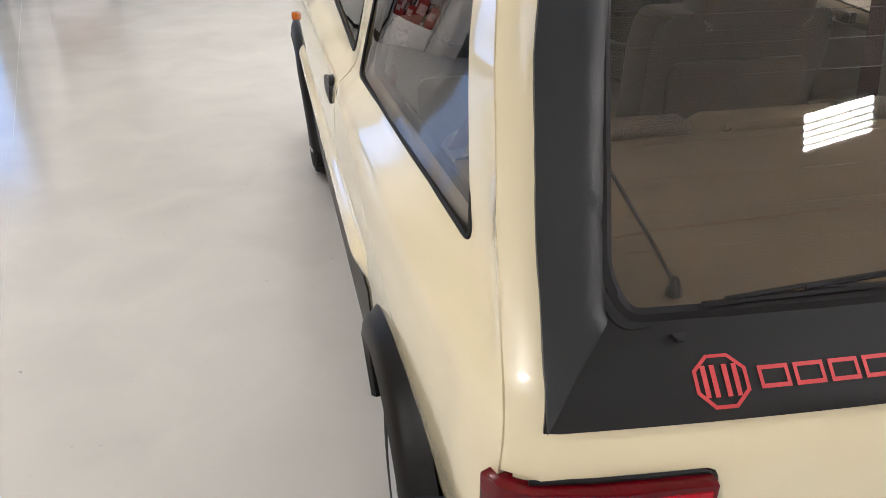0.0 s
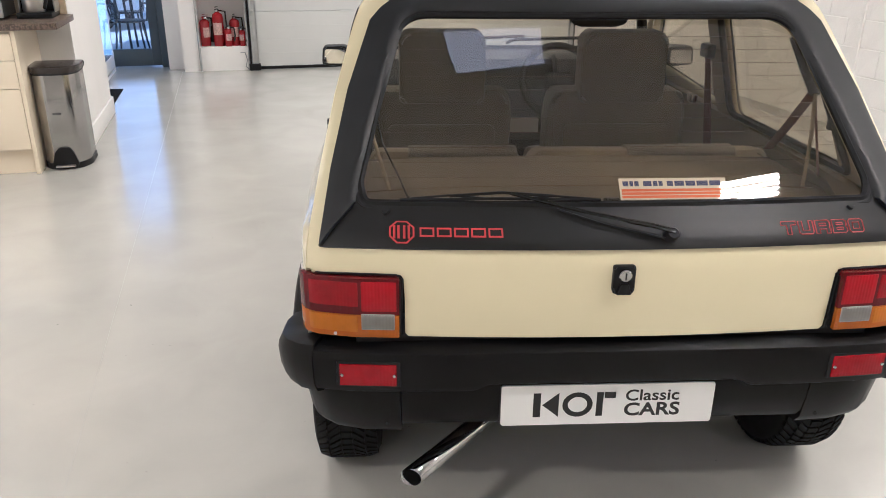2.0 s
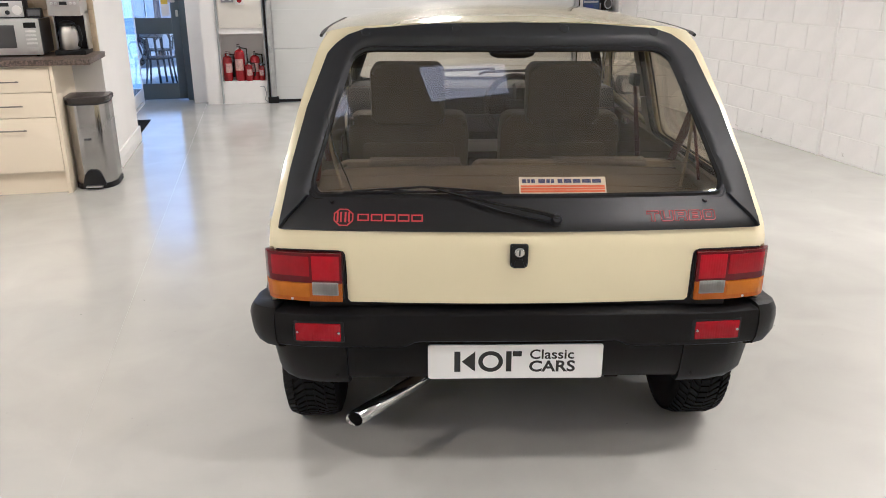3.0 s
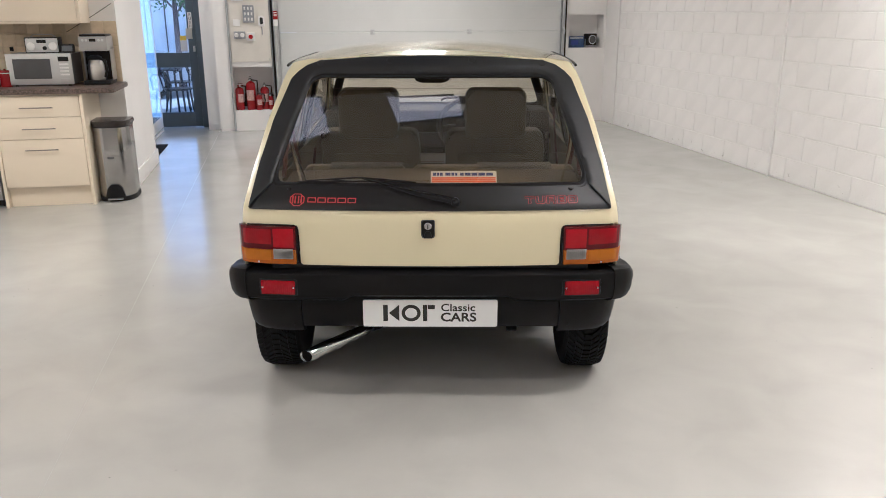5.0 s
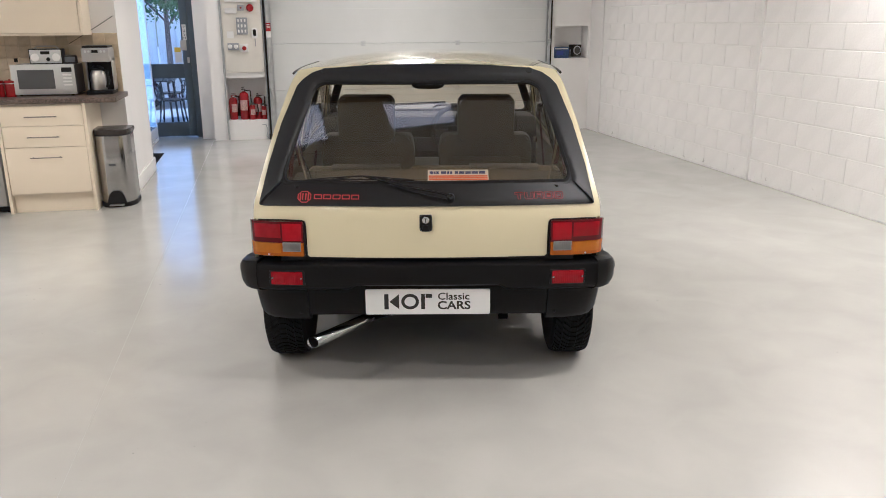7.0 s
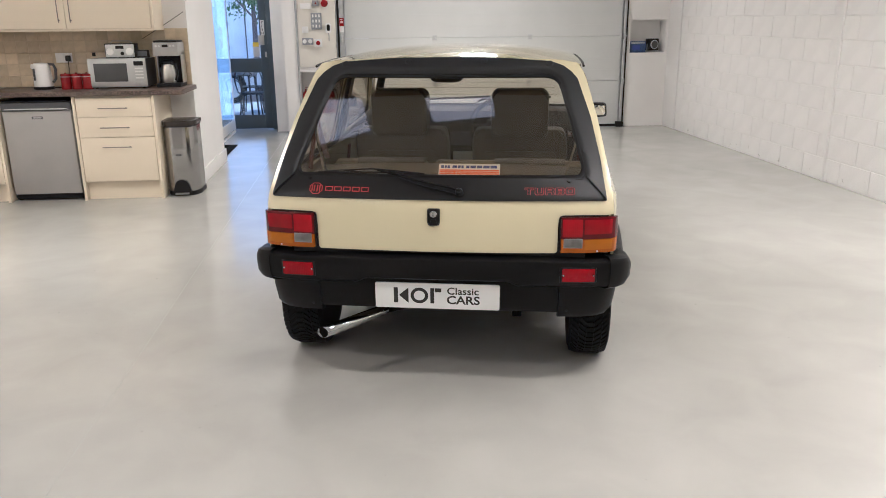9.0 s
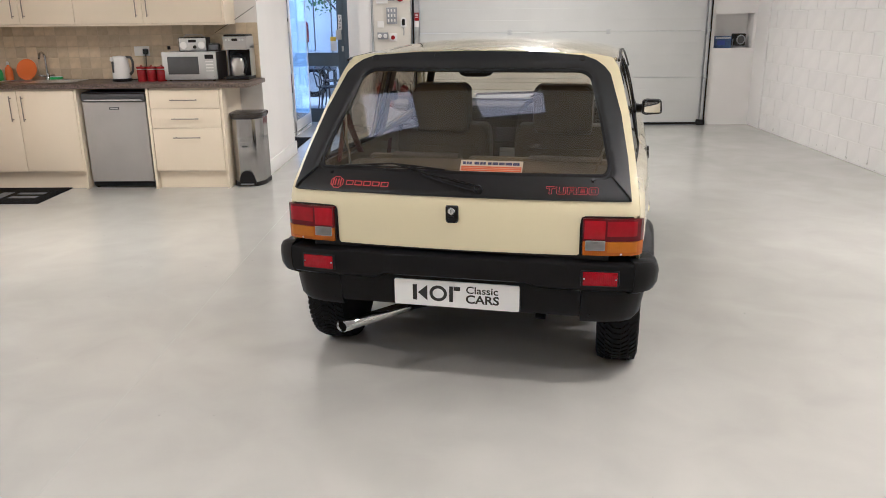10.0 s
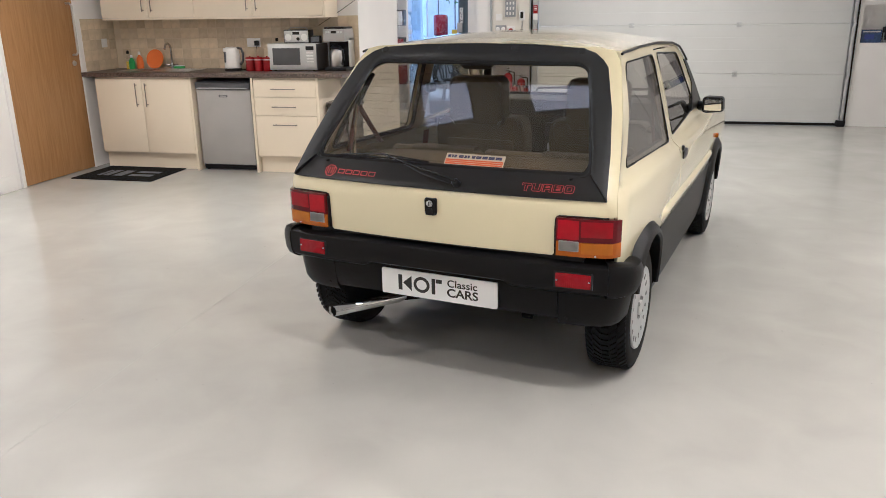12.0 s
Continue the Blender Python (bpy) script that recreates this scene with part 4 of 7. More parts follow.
def from_inner(x, z):
    """How far a point lies from the moulding's inner edge."""
    best = 1.0
    for a, b in zip(mould_in, mould_in[1:]):
        a, b, p = Vector(a), Vector(b), Vector((abs(x), z))
        k = min(1.0, max(0.0, (p - a).dot(b - a) / (b - a).length_squared))
        best = min(best, (p - a - (b - a) * k).length)
    return best


part("rear_moulding", sheet(U, [], 0.012, lambda x, z: frear(0.003 + 0.016 * min(1.0, from_inner(x, z) / 0.013))(x, z), (0, -1, 0), 0.016), M_TRIMBLK, tailgate, "raised black moulding round the rear glass")
for x in (-0.445, -0.165, 0.165, 0.445):
    z = 1.317 - 0.06 * x * x
    part("moulding_plug", moved(lathe([(0, 0.003), (0.014, 0.003), (0.017, 0)], 16), Matrix.Translation(frear(0.018)(x, z)) @ pose(0, 0, 0, 47, 0, 0)), M_TRIMBLK, tailgate)
def pane(x, z):
    """The nearly flat rear glass behind its seal."""
    return (x, smooth_lerp(REAR_Y, z) + 0.010 + 0.03 * x * x, z - 0.004)


rear_glass = part("rear_glass", sheet([(x * 1.01, 1.08 + (z - 1.08) * 1.07) for x, z in GLASS], [], 0.05, pane, (0, -1, 0)), M_CARGLASS, tailgate, "bronze tinted heated rear glass")
part("glass_seal", tube([frear(0.004)(a[0] + (b[0] - a[0]) * k / 12, a[1] + (b[1] - a[1]) * k / 12) for a, b in zip(GLASS, GLASS[1:] + GLASS[:1]) for k in range(12 if abs(a[0] - b[0]) > 0.3 else 1)], 0.0085, 6, True), M_BLACKRUB, tailgate, "black rubber glass seal")
part("seal_lip", tube([frear(0.004)(x * 1.022, 1.08 + (z - 1.08) * 1.045) for x, z in sorted((p for p in GLASS if p[1] < 0.93), key=lambda p: p[0])], 0.006, 6), M_BLACKRUB, tailgate)
for s in (1, -1):
    part("seal_clip", moved(prism([(-0.009, 0.003), (0.009, 0.003), (0.003, -0.005), (-0.003, -0.005)], -0.009, 0.0, "y", 0.001), Matrix.Translation(frear(0.008)(s * 0.527, 0.874)) @ pose(0, 0, 0, -50, 0, 0)), M_BLACKRUB, tailgate)
for k in range(11):
    z = 0.945 + k * 0.028
    w = 0.565 - (z - 0.925) * 0.31
    part("heater_wire", tube([Vector(pane(w * t, z)) + Vector((0, 0.003, 0)) for t in np.linspace(-1, 1, 13)], 0.0005, 4), M_WIRE, rear_glass)
# tailgate lock
lock = part("tailgate_lock", prism(rounded([(-0.026, 0.715), (0.016, 0.715), (0.020, 0.725), (0.020, 0.782), (-0.030, 0.782), (-0.030, 0.725)], 0.008), rear_y(0, 0.75) - 0.012, rear_y(0, 0.75) + 0.004, "y", 0.004), M_BLACK, tailgate, "black tailgate lock plate")
part("lock_barrel", moved(lathe([(0, 0.010), (0.012, 0.010), (0.0145, 0.007), (0.0145, 0)], 20), Matrix.Translation((-0.005, rear_y(0, 0.75) - 0.012, 0.762)) @ pose(0, 0, 0, 90, 0, 0)), M_CHROME, lock, "chrome lock barrel")
part("key_slot", box((-0.0065, rear_y(0, 0.75) - 0.0235, 0.754), (-0.0035, rear_y(0, 0.75) - 0.0215, 0.770)), M_BLACK, lock)
part("thumb_scoop", prism([(-0.022, 0.715), (0.012, 0.715), (0.004, 0.742), (-0.014, 0.742)], rear_y(0, 0.75) - 0.018, rear_y(0, 0.75) - 0.011, "y", 0.003), M_BLACK, lock)
# rear wiper
FR = frear
wiper = part("rear_wiper", tube([FR(0.030)(0.096, 0.836), FR(0.030)(0.06, 0.844), FR(0.024)(-0.09, 0.874), FR(0.020)(-0.25, 0.908)], 0.0042, 8), M_GLOSSBLK, tailgate, "black rear wiper arm")
part("wiper_link", tube([FR(0.022)(0.080, 0.828), FR(0.020)(-0.05, 0.852), FR(0.018)(-0.15, 0.881)], 0.0022, 6), M_BLACK, wiper)
part("wiper_head", tube([FR(0.031)(0.100, 0.8345), FR(0.032)(0.062, 0.843), FR(0.030)(0.0, 0.855)], 0.0085, 8, False, 0.6), M_GLOSSBLK, wiper, "broad black head of the wiper arm")
part("wiper_hub", moved(lathe([(0, 0.035), (0.011, 0.035), (0.015, 0.028), (0.017, 0.0)], 16), Matrix.Translation(FR(0.0)(0.096, 0.836)) @ pose(0, 0, 0, 55, 0, 0)), M_BLACK, wiper)
blade = part("wiper_blade", tube([FR(0.012)(-0.495, 0.897), FR(0.013)(-0.27, 0.901), FR(0.012)(-0.05, 0.899)], 0.0035, 6), M_BLACKRUB, wiper, "black rubber wiper blade")
for x0, x1 in ((-0.47, -0.30), (-0.24, -0.07)):
    part("blade_bridge", tube([FR(0.012)(x0, 0.900), FR(0.016)((x0 + x1) / 2, 0.905), FR(0.012)(x1, 0.901)], 0.0026, 6), M_BLACK, wiper)
part("blade_yoke", tube([FR(0.016)(-0.385, 0.904), FR(0.021)(-0.27, 0.909), FR(0.016)(-0.155, 0.905)], 0.0035, 6), M_BLACK, wiper)

# badge and lettering on the black panel
def on_panel(me, off):
    for v in me.vertices:
        v.co = FR(off - v.co.y)(v.co.x, v.co.z)
    return me


oct_pts = [(0.030 * math.cos(radians(22.5 + 45 * i)), 0.0205 * math.sin(radians(22.5 + 45 * i))) for i in range(8)]


def ring_outline(pts, k):
    bm = bmesh.new()
    a = [bm.verts.new((x, 0, z)) for x, z in pts]
    b = [bm.verts.new((x * k[0], 0, z * k[1])) for x, z in pts]
    n = len(pts)
    for i in range(n):
        bm.faces.new((a[i], a[(i + 1) % n], b[(i + 1) % n], b[i]))
    bmesh.ops.recalc_face_normals(bm, faces=bm.faces[:])
    return mesh_of(bm)


badge_z = 0.841
bars = [moved(ring_outline(oct_pts, (0.86, 0.86)), Matrix.Translation((-0.492, 0, badge_z)))]
for x0, x1 in ((-0.019, -0.014), (-0.0095, -0.0045), (0.003, 0.008), (0.013, 0.018)):
    bars.append(moved(box((x0, -0.0003, -0.011), (x1, 0, 0.011)), Matrix.Translation((-0.492, 0, badge_z))))
part("badge", on_panel(join(*bars), 0.0098), M_REDPRINT, tailgate, "red octagonal outline badge")
for k in range(5):
    x = -0.437 + k * 0.0375
    pts = [(-0.016, -0.0078), (0.016, -0.0078), (0.016, 0.0078), (-0.016, 0.0078)]
    part("badge_bar", on_panel(moved(ring_outline(pts, (0.76, 0.62)), Matrix.Translation((x, 0, badge_z))), 0.0098), M_REDPRINT, tailgate, "red outlined bar beside the badge")
# the outlined word on the panel, letter by letter
WORD = {
    "T": [[(0, 1), (1, 1), (1, .72), (.64, .72), (.64, 0), (.36, 0), (.36, .72), (0, .72)]],
    "U": [[(0, 1), (.27, 1), (.27, .27), (.73, .27), (.73, 1), (1, 1), (1, .14), (.88, 0), (.12, 0), (0, .14)]],
    "R": [[(0, 0), (0, 1), (.88, 1), (1, .86), (1, .52), (.92, .43), (1, .33), (1, 0), (.73, 0), (.73, .32), (.27, .32), (.27, 0)], [(.27, .57), (.73, .57), (.73, .75), (.27, .75)]],
    "B": [[(0, 0), (0, 1), (.88, 1), (1, .86), (1, .60), (.93, .50), (1, .40), (1, .14), (.88, 0)], [(.27, .24), (.73, .24), (.73, .39), (.27, .39)], [(.27, .61), (.73, .61), (.73, .76), (.27, .76)]],
    "O": [[(.12, 0), (.88, 0), (1, .14), (1, .86), (.88, 1), (.12, 1), (0, .86), (0, .14)], [(.27, .26), (.73, .26), (.73, .74), (.27, .74)]],
}
for k, c in enumerate("TURBO"):
    lines = [tube([FR(0.0094)(0.353 + k * 0.0402 + 0.0345 * a, 0.831 + 0.0225 * b) for a, b in loop], 0.0014, 4, True) for loop in WORD[c]]
    part("letter", join(*lines), M_REDPRINT, tailgate, "red outlined letter of the word turbo")

# dealer sticker inside the glass
def on_glass(lo, hi, off):
    return sheet([(lo[0], lo[1]), (hi[0], lo[1]), (hi[0], hi[1]), (lo[0], hi[1])], [], 0.05, lambda x, z: Vector(pane(x, z)) + Vector((0, -off * 0.8, off * 0.6)), (0, -1, 0), 0.0004)


sticker = part("rear_sticker", on_glass((0.003, 0.904), (0.252, 0.943), -0.0036), M_STICKER, rear_glass, "white sticker with blue bars and orange stripes")
for x0, x1 in ((0.012, 0.026), (0.029, 0.038), (0.041, 0.052), (0.063, 0.084), (0.088, 0.099), (0.102, 0.112), (0.123, 0.138), (0.142, 0.166), (0.170, 0.194), (0.198, 0.226), (0.230, 0.258)):
    part("sticker_bar", on_glass((0.003 + (x0 - 0.003) * 0.925, 0.9285), (0.003 + (x1 - 0.003) * 0.925, 0.9375), -0.0028), M_BLUE, sticker, "dark blue bar")
for z in (0.9065, 0.9125, 0.9185):
    part("sticker_stripe", on_glass((0.007, z), (0.248, z + 0.0048), -0.0028), M_STRIPE, sticker, "orange stripe")

for s in (1, -1):
    part("corner_panel", sheet([(s * 0.50, 0.74), (s * 0.697, 0.70), (s * 0.697, 0.765), (s * 0.50, 0.765)], [], 0.03, frear(-0.006), (0, -1, 0), 0.006), M_PAINT, car)
# black box paints the shade in the gap between tailgate and bumper
part("gap_filler", box((-0.60, -0.012, 0.52), (0.60, 0.02, 0.64), 0.004), M_BLACK, car, "black filler standing for the shade in the gap below the tailgate")
# rear light clusters
def droop(me):
    """Let the lamp's upper edge fall a little where it wraps round the corner."""
    for v in me.vertices:
        if v.co.z > 0.70:
            v.co.z -= 0.006 * min(1.0, max(0.0, (v.co.y + 0.02) / 0.07))
    return me


for s in (1, -1):
    def plan(d):
        return [(s * x, y) for x, y in ((0.497, -0.030 - d), (0.60, -0.022 - d), (0.675, -0.004 - d), (0.693, 0.006), (0.68, 0.03), (0.60, 0.005), (0.497, 0.0))]
    lampc = part("rear_lamp", droop(prism(plan(0.003), 0.609, 0.741, "z", 0.003)), M_BLACK, car, "black lamp cluster surround")

    def lens(x0, x1, z0, z1, material, label, d=0.013):
        xs = np.linspace(x0, x1, max(3, int((x1 - x0) / 0.012)))
        curve = [(0.495, -0.031), (0.60, -0.023), (0.668, -0.007), (0.688, -0.001), (0.703, 0.012), (0.714, 0.036), (0.722, 0.065)]
        L = [0]
        for a, b in zip(curve, curve[1:]):
            L.append(L[-1] + math.hypot(b[0] - a[0], b[1] - a[1]))
        pts = []
        for t in xs:
            q = (t - 0.495)
            px, py = float(np.interp(q, L, [c[0] for c in curve])), float(np.interp(q, L, [c[1] for c in curve]))
            pts.append((px, py))
        outer, inner = [], []
        for i, (px, py) in enumerate(pts):
            a, b = pts[max(0, i - 1)], pts[min(len(pts) - 1, i + 1)]
            tx, ty = b[0] - a[0], b[1] - a[1]
            m = math.hypot(tx, ty)
            outer.append((s * (px + ty / m * d), py - tx / m * d))
            inner.append((s * (px - ty / m * 0.014), py + tx / m * 0.014))
        return part("lens", droop(prism(outer + inner[::-1], z0, z1, "z", 0.0025)), material, lampc, label)
    lens(0.499, 0.738, 0.664, 0.7525, M_LENSRED, "dark red wrap-round lens")
    lens(0.505, 0.584, 0.673, 0.7455, M_LENSRED2, "bright red brake lens", 0.0145)
    lens(0.590, 0.700, 0.684, 0.7435, M_LENSFOG, "red tail lens", 0.0145)
    lens(0.500, 0.738, 0.608, 0.6635, M_LENSAMB, "amber indicator lens")
    lens(0.592, 0.702, 0.621, 0.661, M_LENSAMB2, "golden ribbed indicator panel", 0.0142)
    lens(0.510, 0.585, 0.628, 0.667, M_LENSCLR, "ribbed clear reversing lens", 0.0155)
    for k in range(12):
        lens(0.514 + k * 0.0058, 0.5175 + k * 0.0058, 0.630, 0.6655, M_LENSCLR, "clear lens rib", 0.0167)
    part("lamp_seal", tube([frear(0.002)(s * a, b) for a, b in ((0.494, 0.606), (0.494, 0.742), (0.498, 0.750), (0.506, 0.7545), (0.62, 0.7555), (0.685, 0.7545))], 0.003, 6), M_BLACKRUB, lampc)
    for x in (0.527, 0.645):
        part("lens_screw", moved(lathe([(0, 0.004), (0.004, 0.003), (0.005, 0)], 10), Matrix.Translation((s * x, -0.038 + (x - 0.5) * 0.1, 0.614)) @ pose(0, 0, 0, 90, 0, 0)), M_STEEL, lampc)

# rear bumper: centre section, two end caps, lower valance
BPATH = [(0.0, -0.058), (0.30, -0.057), (0.50, -0.053), (0.62, -0.045), (0.698, -0.028), (0.738, -0.008), (0.769, 0.028), (0.786, 0.075), (0.783, 0.15), (0.768, 0.19)]


def sweep(path, profile, s=1):
    """Push a (outward, height) profile along a plan path; outward lies to the path's right."""
    bm = bmesh.new()
    rings = []
    for i, (x, y) in enumerate(path):
        a, b = path[max(0, i - 1)], path[min(len(path) - 1, i + 1)]
        t = Vector((b[0] - a[0], b[1] - a[1])).normalized()
        prof = profile(x, y) if callable(profile) else profile
        rings.append([bm.verts.new((s * (x + t.y * o), y - t.x * o, z)) for o, z in prof])
    for a, b in zip(rings, rings[1:]):
        for k in range(len(a)):
            bm.faces.new((a[k], a[(k + 1) % len(a)], b[(k + 1) % len(a)], b[k]))
    bm.faces.new(rings[0])
    bm.faces.new(rings[-1])
    bmesh.ops.recalc_face_normals(bm, faces=bm.faces[:])
    return mesh_of(bm, True, 32)


def dense(path, step=0.03):
    out = []
    for a, b in zip(path, path[1:]):
        k = max(1, int(math.hypot(b[0] - a[0], b[1] - a[1]) / step))
        out += [(a[0] + (b[0] - a[0]) * i / k, a[1] + (b[1] - a[1]) * i / k) for i in range(k)]
    return out + [path[-1]]


def lean(me):
    """Follow the bumper's plan curve."""
    for v in me.vertices:
        v.co.y += 0.085 * max(0.0, abs(v.co.x) - 0.50)
    return me


BEAM = [(-0.07, 0.588), (-0.050, 0.586), (-0.006, 0.575), (0.000, 0.571), (0.003, 0.564), (0.003, 0.52), (0.0, 0.485), (-0.006, 0.470), (-0.018, 0.462), (-0.07, 0.458)]
CAP = [(-0.06, 0.590), (-0.02, 0.590), (-0.004, 0.583), (0.005, 0.566), (0.008, 0.53), (0.004, 0.485), (-0.008, 0.460), (-0.03, 0.449), (-0.06, 0.446)]
inner_path = [p for p in dense(BPATH) if p[0] <= 0.698]
cap_path = [inner_path[-1]] + [p for p in dense(BPATH) if p[0] > 0.698]
full = [(-x, y) for x, y in reversed(inner_path[1:])] + inner_path


def beam(x, y):
    """The bumper's section, cut away a little above the plate."""
    k = min(1.0, max(0.0, (0.325 - abs(x)) / 0.03))
    return [(o, z + (0.017 * k if z < 0.5 else 0.0)) for o, z in BEAM]


def cap_section(x, y):
    """The end cap's section; its top falls away as it wraps round the corner."""
    k = min(1.0, max(0.0, (y + 0.03) / 0.12))
    return [(o, z - (0.022 * k if z > 0.55 else 0.0)) for o, z in CAP]


full = [p for a, b in zip(full, full[1:]) for p in (a, ((a[0] + b[0]) / 2, (a[1] + b[1]) / 2))] + [full[-1]]
bumper = part("rear_bumper", sweep(full, beam), M_BUMPER, car, "black moulded rear bumper")
for s in (1, -1):
    part("bumper_end", sweep(cap_path, cap_section, s), M_BUMPER, bumper, "rounded black bumper end cap")
VPATH = [(0.0, 0.002), (0.50, 0.002), (0.60, 0.010), (0.675, 0.034), (0.722, 0.075), (0.742, 0.125), (0.748, 0.17)]


def valance(x, y):
    low = 0.322 if x < 0.5 else 0.302
    return [(-0.03, 0.47), (0.0, 0.47), (0.004, 0.44), (0.0, 0.40), (-0.012, low + 0.03), (-0.03, low + 0.006), (-0.06, low), (-0.07, low + 0.03)]


mid = [p for p in dense(VPATH) if p[0] < 0.497] + [(0.4985, 0.002)]
side = [(0.502, 0.002)] + [p for p in dense(VPATH) if p[0] >= 0.504]
mid = [(-x, y) for x, y in reversed(mid[1:])] + mid
part("valance", sweep(mid, lambda x, y: valance(abs(x), y)), M_BUMPER, bumper, "black lower valance")
for s in (1, -1):
    part("valance_side", sweep(side, [(o - 0.002, z) for o, z in valance(0.62, 0)], s), M_BUMPER, bumper, "black valance corner")
    for x, z in ((0.535, 0.345), (0.60, 0.425)):
        part("valance_screw", moved(lathe([(0, 0.003), (0.005, 0.002), (0.006, 0)], 10), Matrix.Translation((s * x, 0.006 + 0.10 * max(0.0, x - 0.5), z)) @ pose(0, 0, 0, 90, 0, 0)), M_BLACK, bumper)
    fog = part("fog_lamp", lean(box((min(s * 0.498, s * 0.647), -0.0595, 0.486), (max(s * 0.498, s * 0.647), -0.03, 0.554), 0.008)), M_BLACK, bumper, "black fog lamp bezel")
    part("fog_lens", lean(box((min(s * 0.508, s * 0.639), -0.063, 0.492), (max(s * 0.508, s * 0.639), -0.05, 0.547), 0.004)), M_LENSFOG, fog, "red fog lamp lens")
    for x in (0.514, 0.633):
        part("fog_screw", lean(moved(lathe([(0, 0.003), (0.0035, 0.002), (0.0045, 0)], 10), Matrix.Translation((s * x, -0.0628, 0.520)) @ pose(0, 0, 0, 90, 0, 0))), M_CHROME, fog)

# plate: dealer's show plate with shapes and words
plate = part("plate", prism(rounded([(-0.26, 0.343), (0.26, 0.343), (0.26, 0.454), (-0.26, 0.454)], 0.008), -0.010, -0.004, "y"), M_PLATE, bumper, "white dealer plate with dark shapes and words")
part("plate_holder", box((-0.262, -0.004, 0.346), (0.262, 0.014, 0.452)), M_BLACK, bumper)
py = -0.0102
for pts in ([(-0.182, 0.366), (-0.164, 0.366), (-0.164, 0.433), (-0.182, 0.433)], [(-0.160, 0.3995), (-0.120, 0.433), (-0.120, 0.366)],
            [(-0.028, 0.366), (-0.012, 0.366), (-0.012, 0.433), (-0.028, 0.433)], [(-0.009, 0.416), (0.018, 0.416), (0.018, 0.433), (-0.009, 0.433)]):
    part("plate_shape", prism(pts, py - 0.0006, py, "y"), M_INK, plate, "dark grey plain shape")
o8 = [(0.037 * math.cos(radians(7.5 + 15 * i)), 0.0345 * math.sin(radians(7.5 + 15 * i))) for i in range(24)]
part("plate_ring", moved(ring_outline(o8, (0.64, 0.62)), Matrix.Translation((-0.074, py - 0.0006, 0.3995))), M_INK, plate, "dark grey plain ring")
part("plate_word", moved(letters("Classic", 0.043, 1.12, 0.0006), Matrix.Translation((0.041, py - 0.0003, 0.408))), M_INK, plate, "black word on the plate")
part("plate_word", moved(letters("CARS", 0.050, 1.14, 0.0012), Matrix.Translation((0.040, py - 0.0003, 0.366))), M_INK, plate, "black word on the plate")

# exhaust
tip, root = Vector((-0.478, -0.068, 0.243)), Vector((-0.262, 0.166, 0.262))
d = (root - tip).normalized()
q = d.to_track_quat("Z", "Y").to_matrix().to_4x4()
CUT = Vector((-0.30, -0.95, 0.0)).normalized()


def slash(me):
    """Cut the pipe's end at a slant, so that its mouth looks rearwards."""
    for v in me.vertices:
        along = (v.co - tip).dot(d)
        side = v.co - tip - d * along
        v.co -= d * (side.dot(CUT) / d.dot(CUT)) * max(0.0, 1 - along / 0.25)
    return me


part("tailpipe", slash(moved(lathe([(0.0215, 0.06), (0.0215, 0.001), (0.0235, -0.002), (0.0255, 0.003), (0.025, 0.10), (0.025, 0.20), (0.025, 0.30), (0.016, 0.335), (0.0, 0.335)], 24), Matrix.Translation(tip) @ q)), M_CHROME, car, "polished chrome tailpipe")
# black disc just inside the mouth stands for the pipe's shaded inside
part("dark_mouth_disc", slash(moved(lathe([(0.0, 0.007), (0.0214, 0.007), (0.0214, 0.005), (0.0, 0.005)], 20), Matrix.Translation(tip) @ q)), M_UNDER, car)
part("pipe", tube([root - d * 0.01, root + Vector((0.06, 0.08, -0.01)), (-0.12, 0.30, 0.25)], 0.018, 10), M_UNDER, car)
part("tow_eye", moved(lathe([(0.012, -0.02), (0.02, -0.02), (0.02, 0.02), (0.012, 0.02)], 12, "x"), Matrix.Translation((0.33, 0.16, 0.275))), M_UNDER, car)

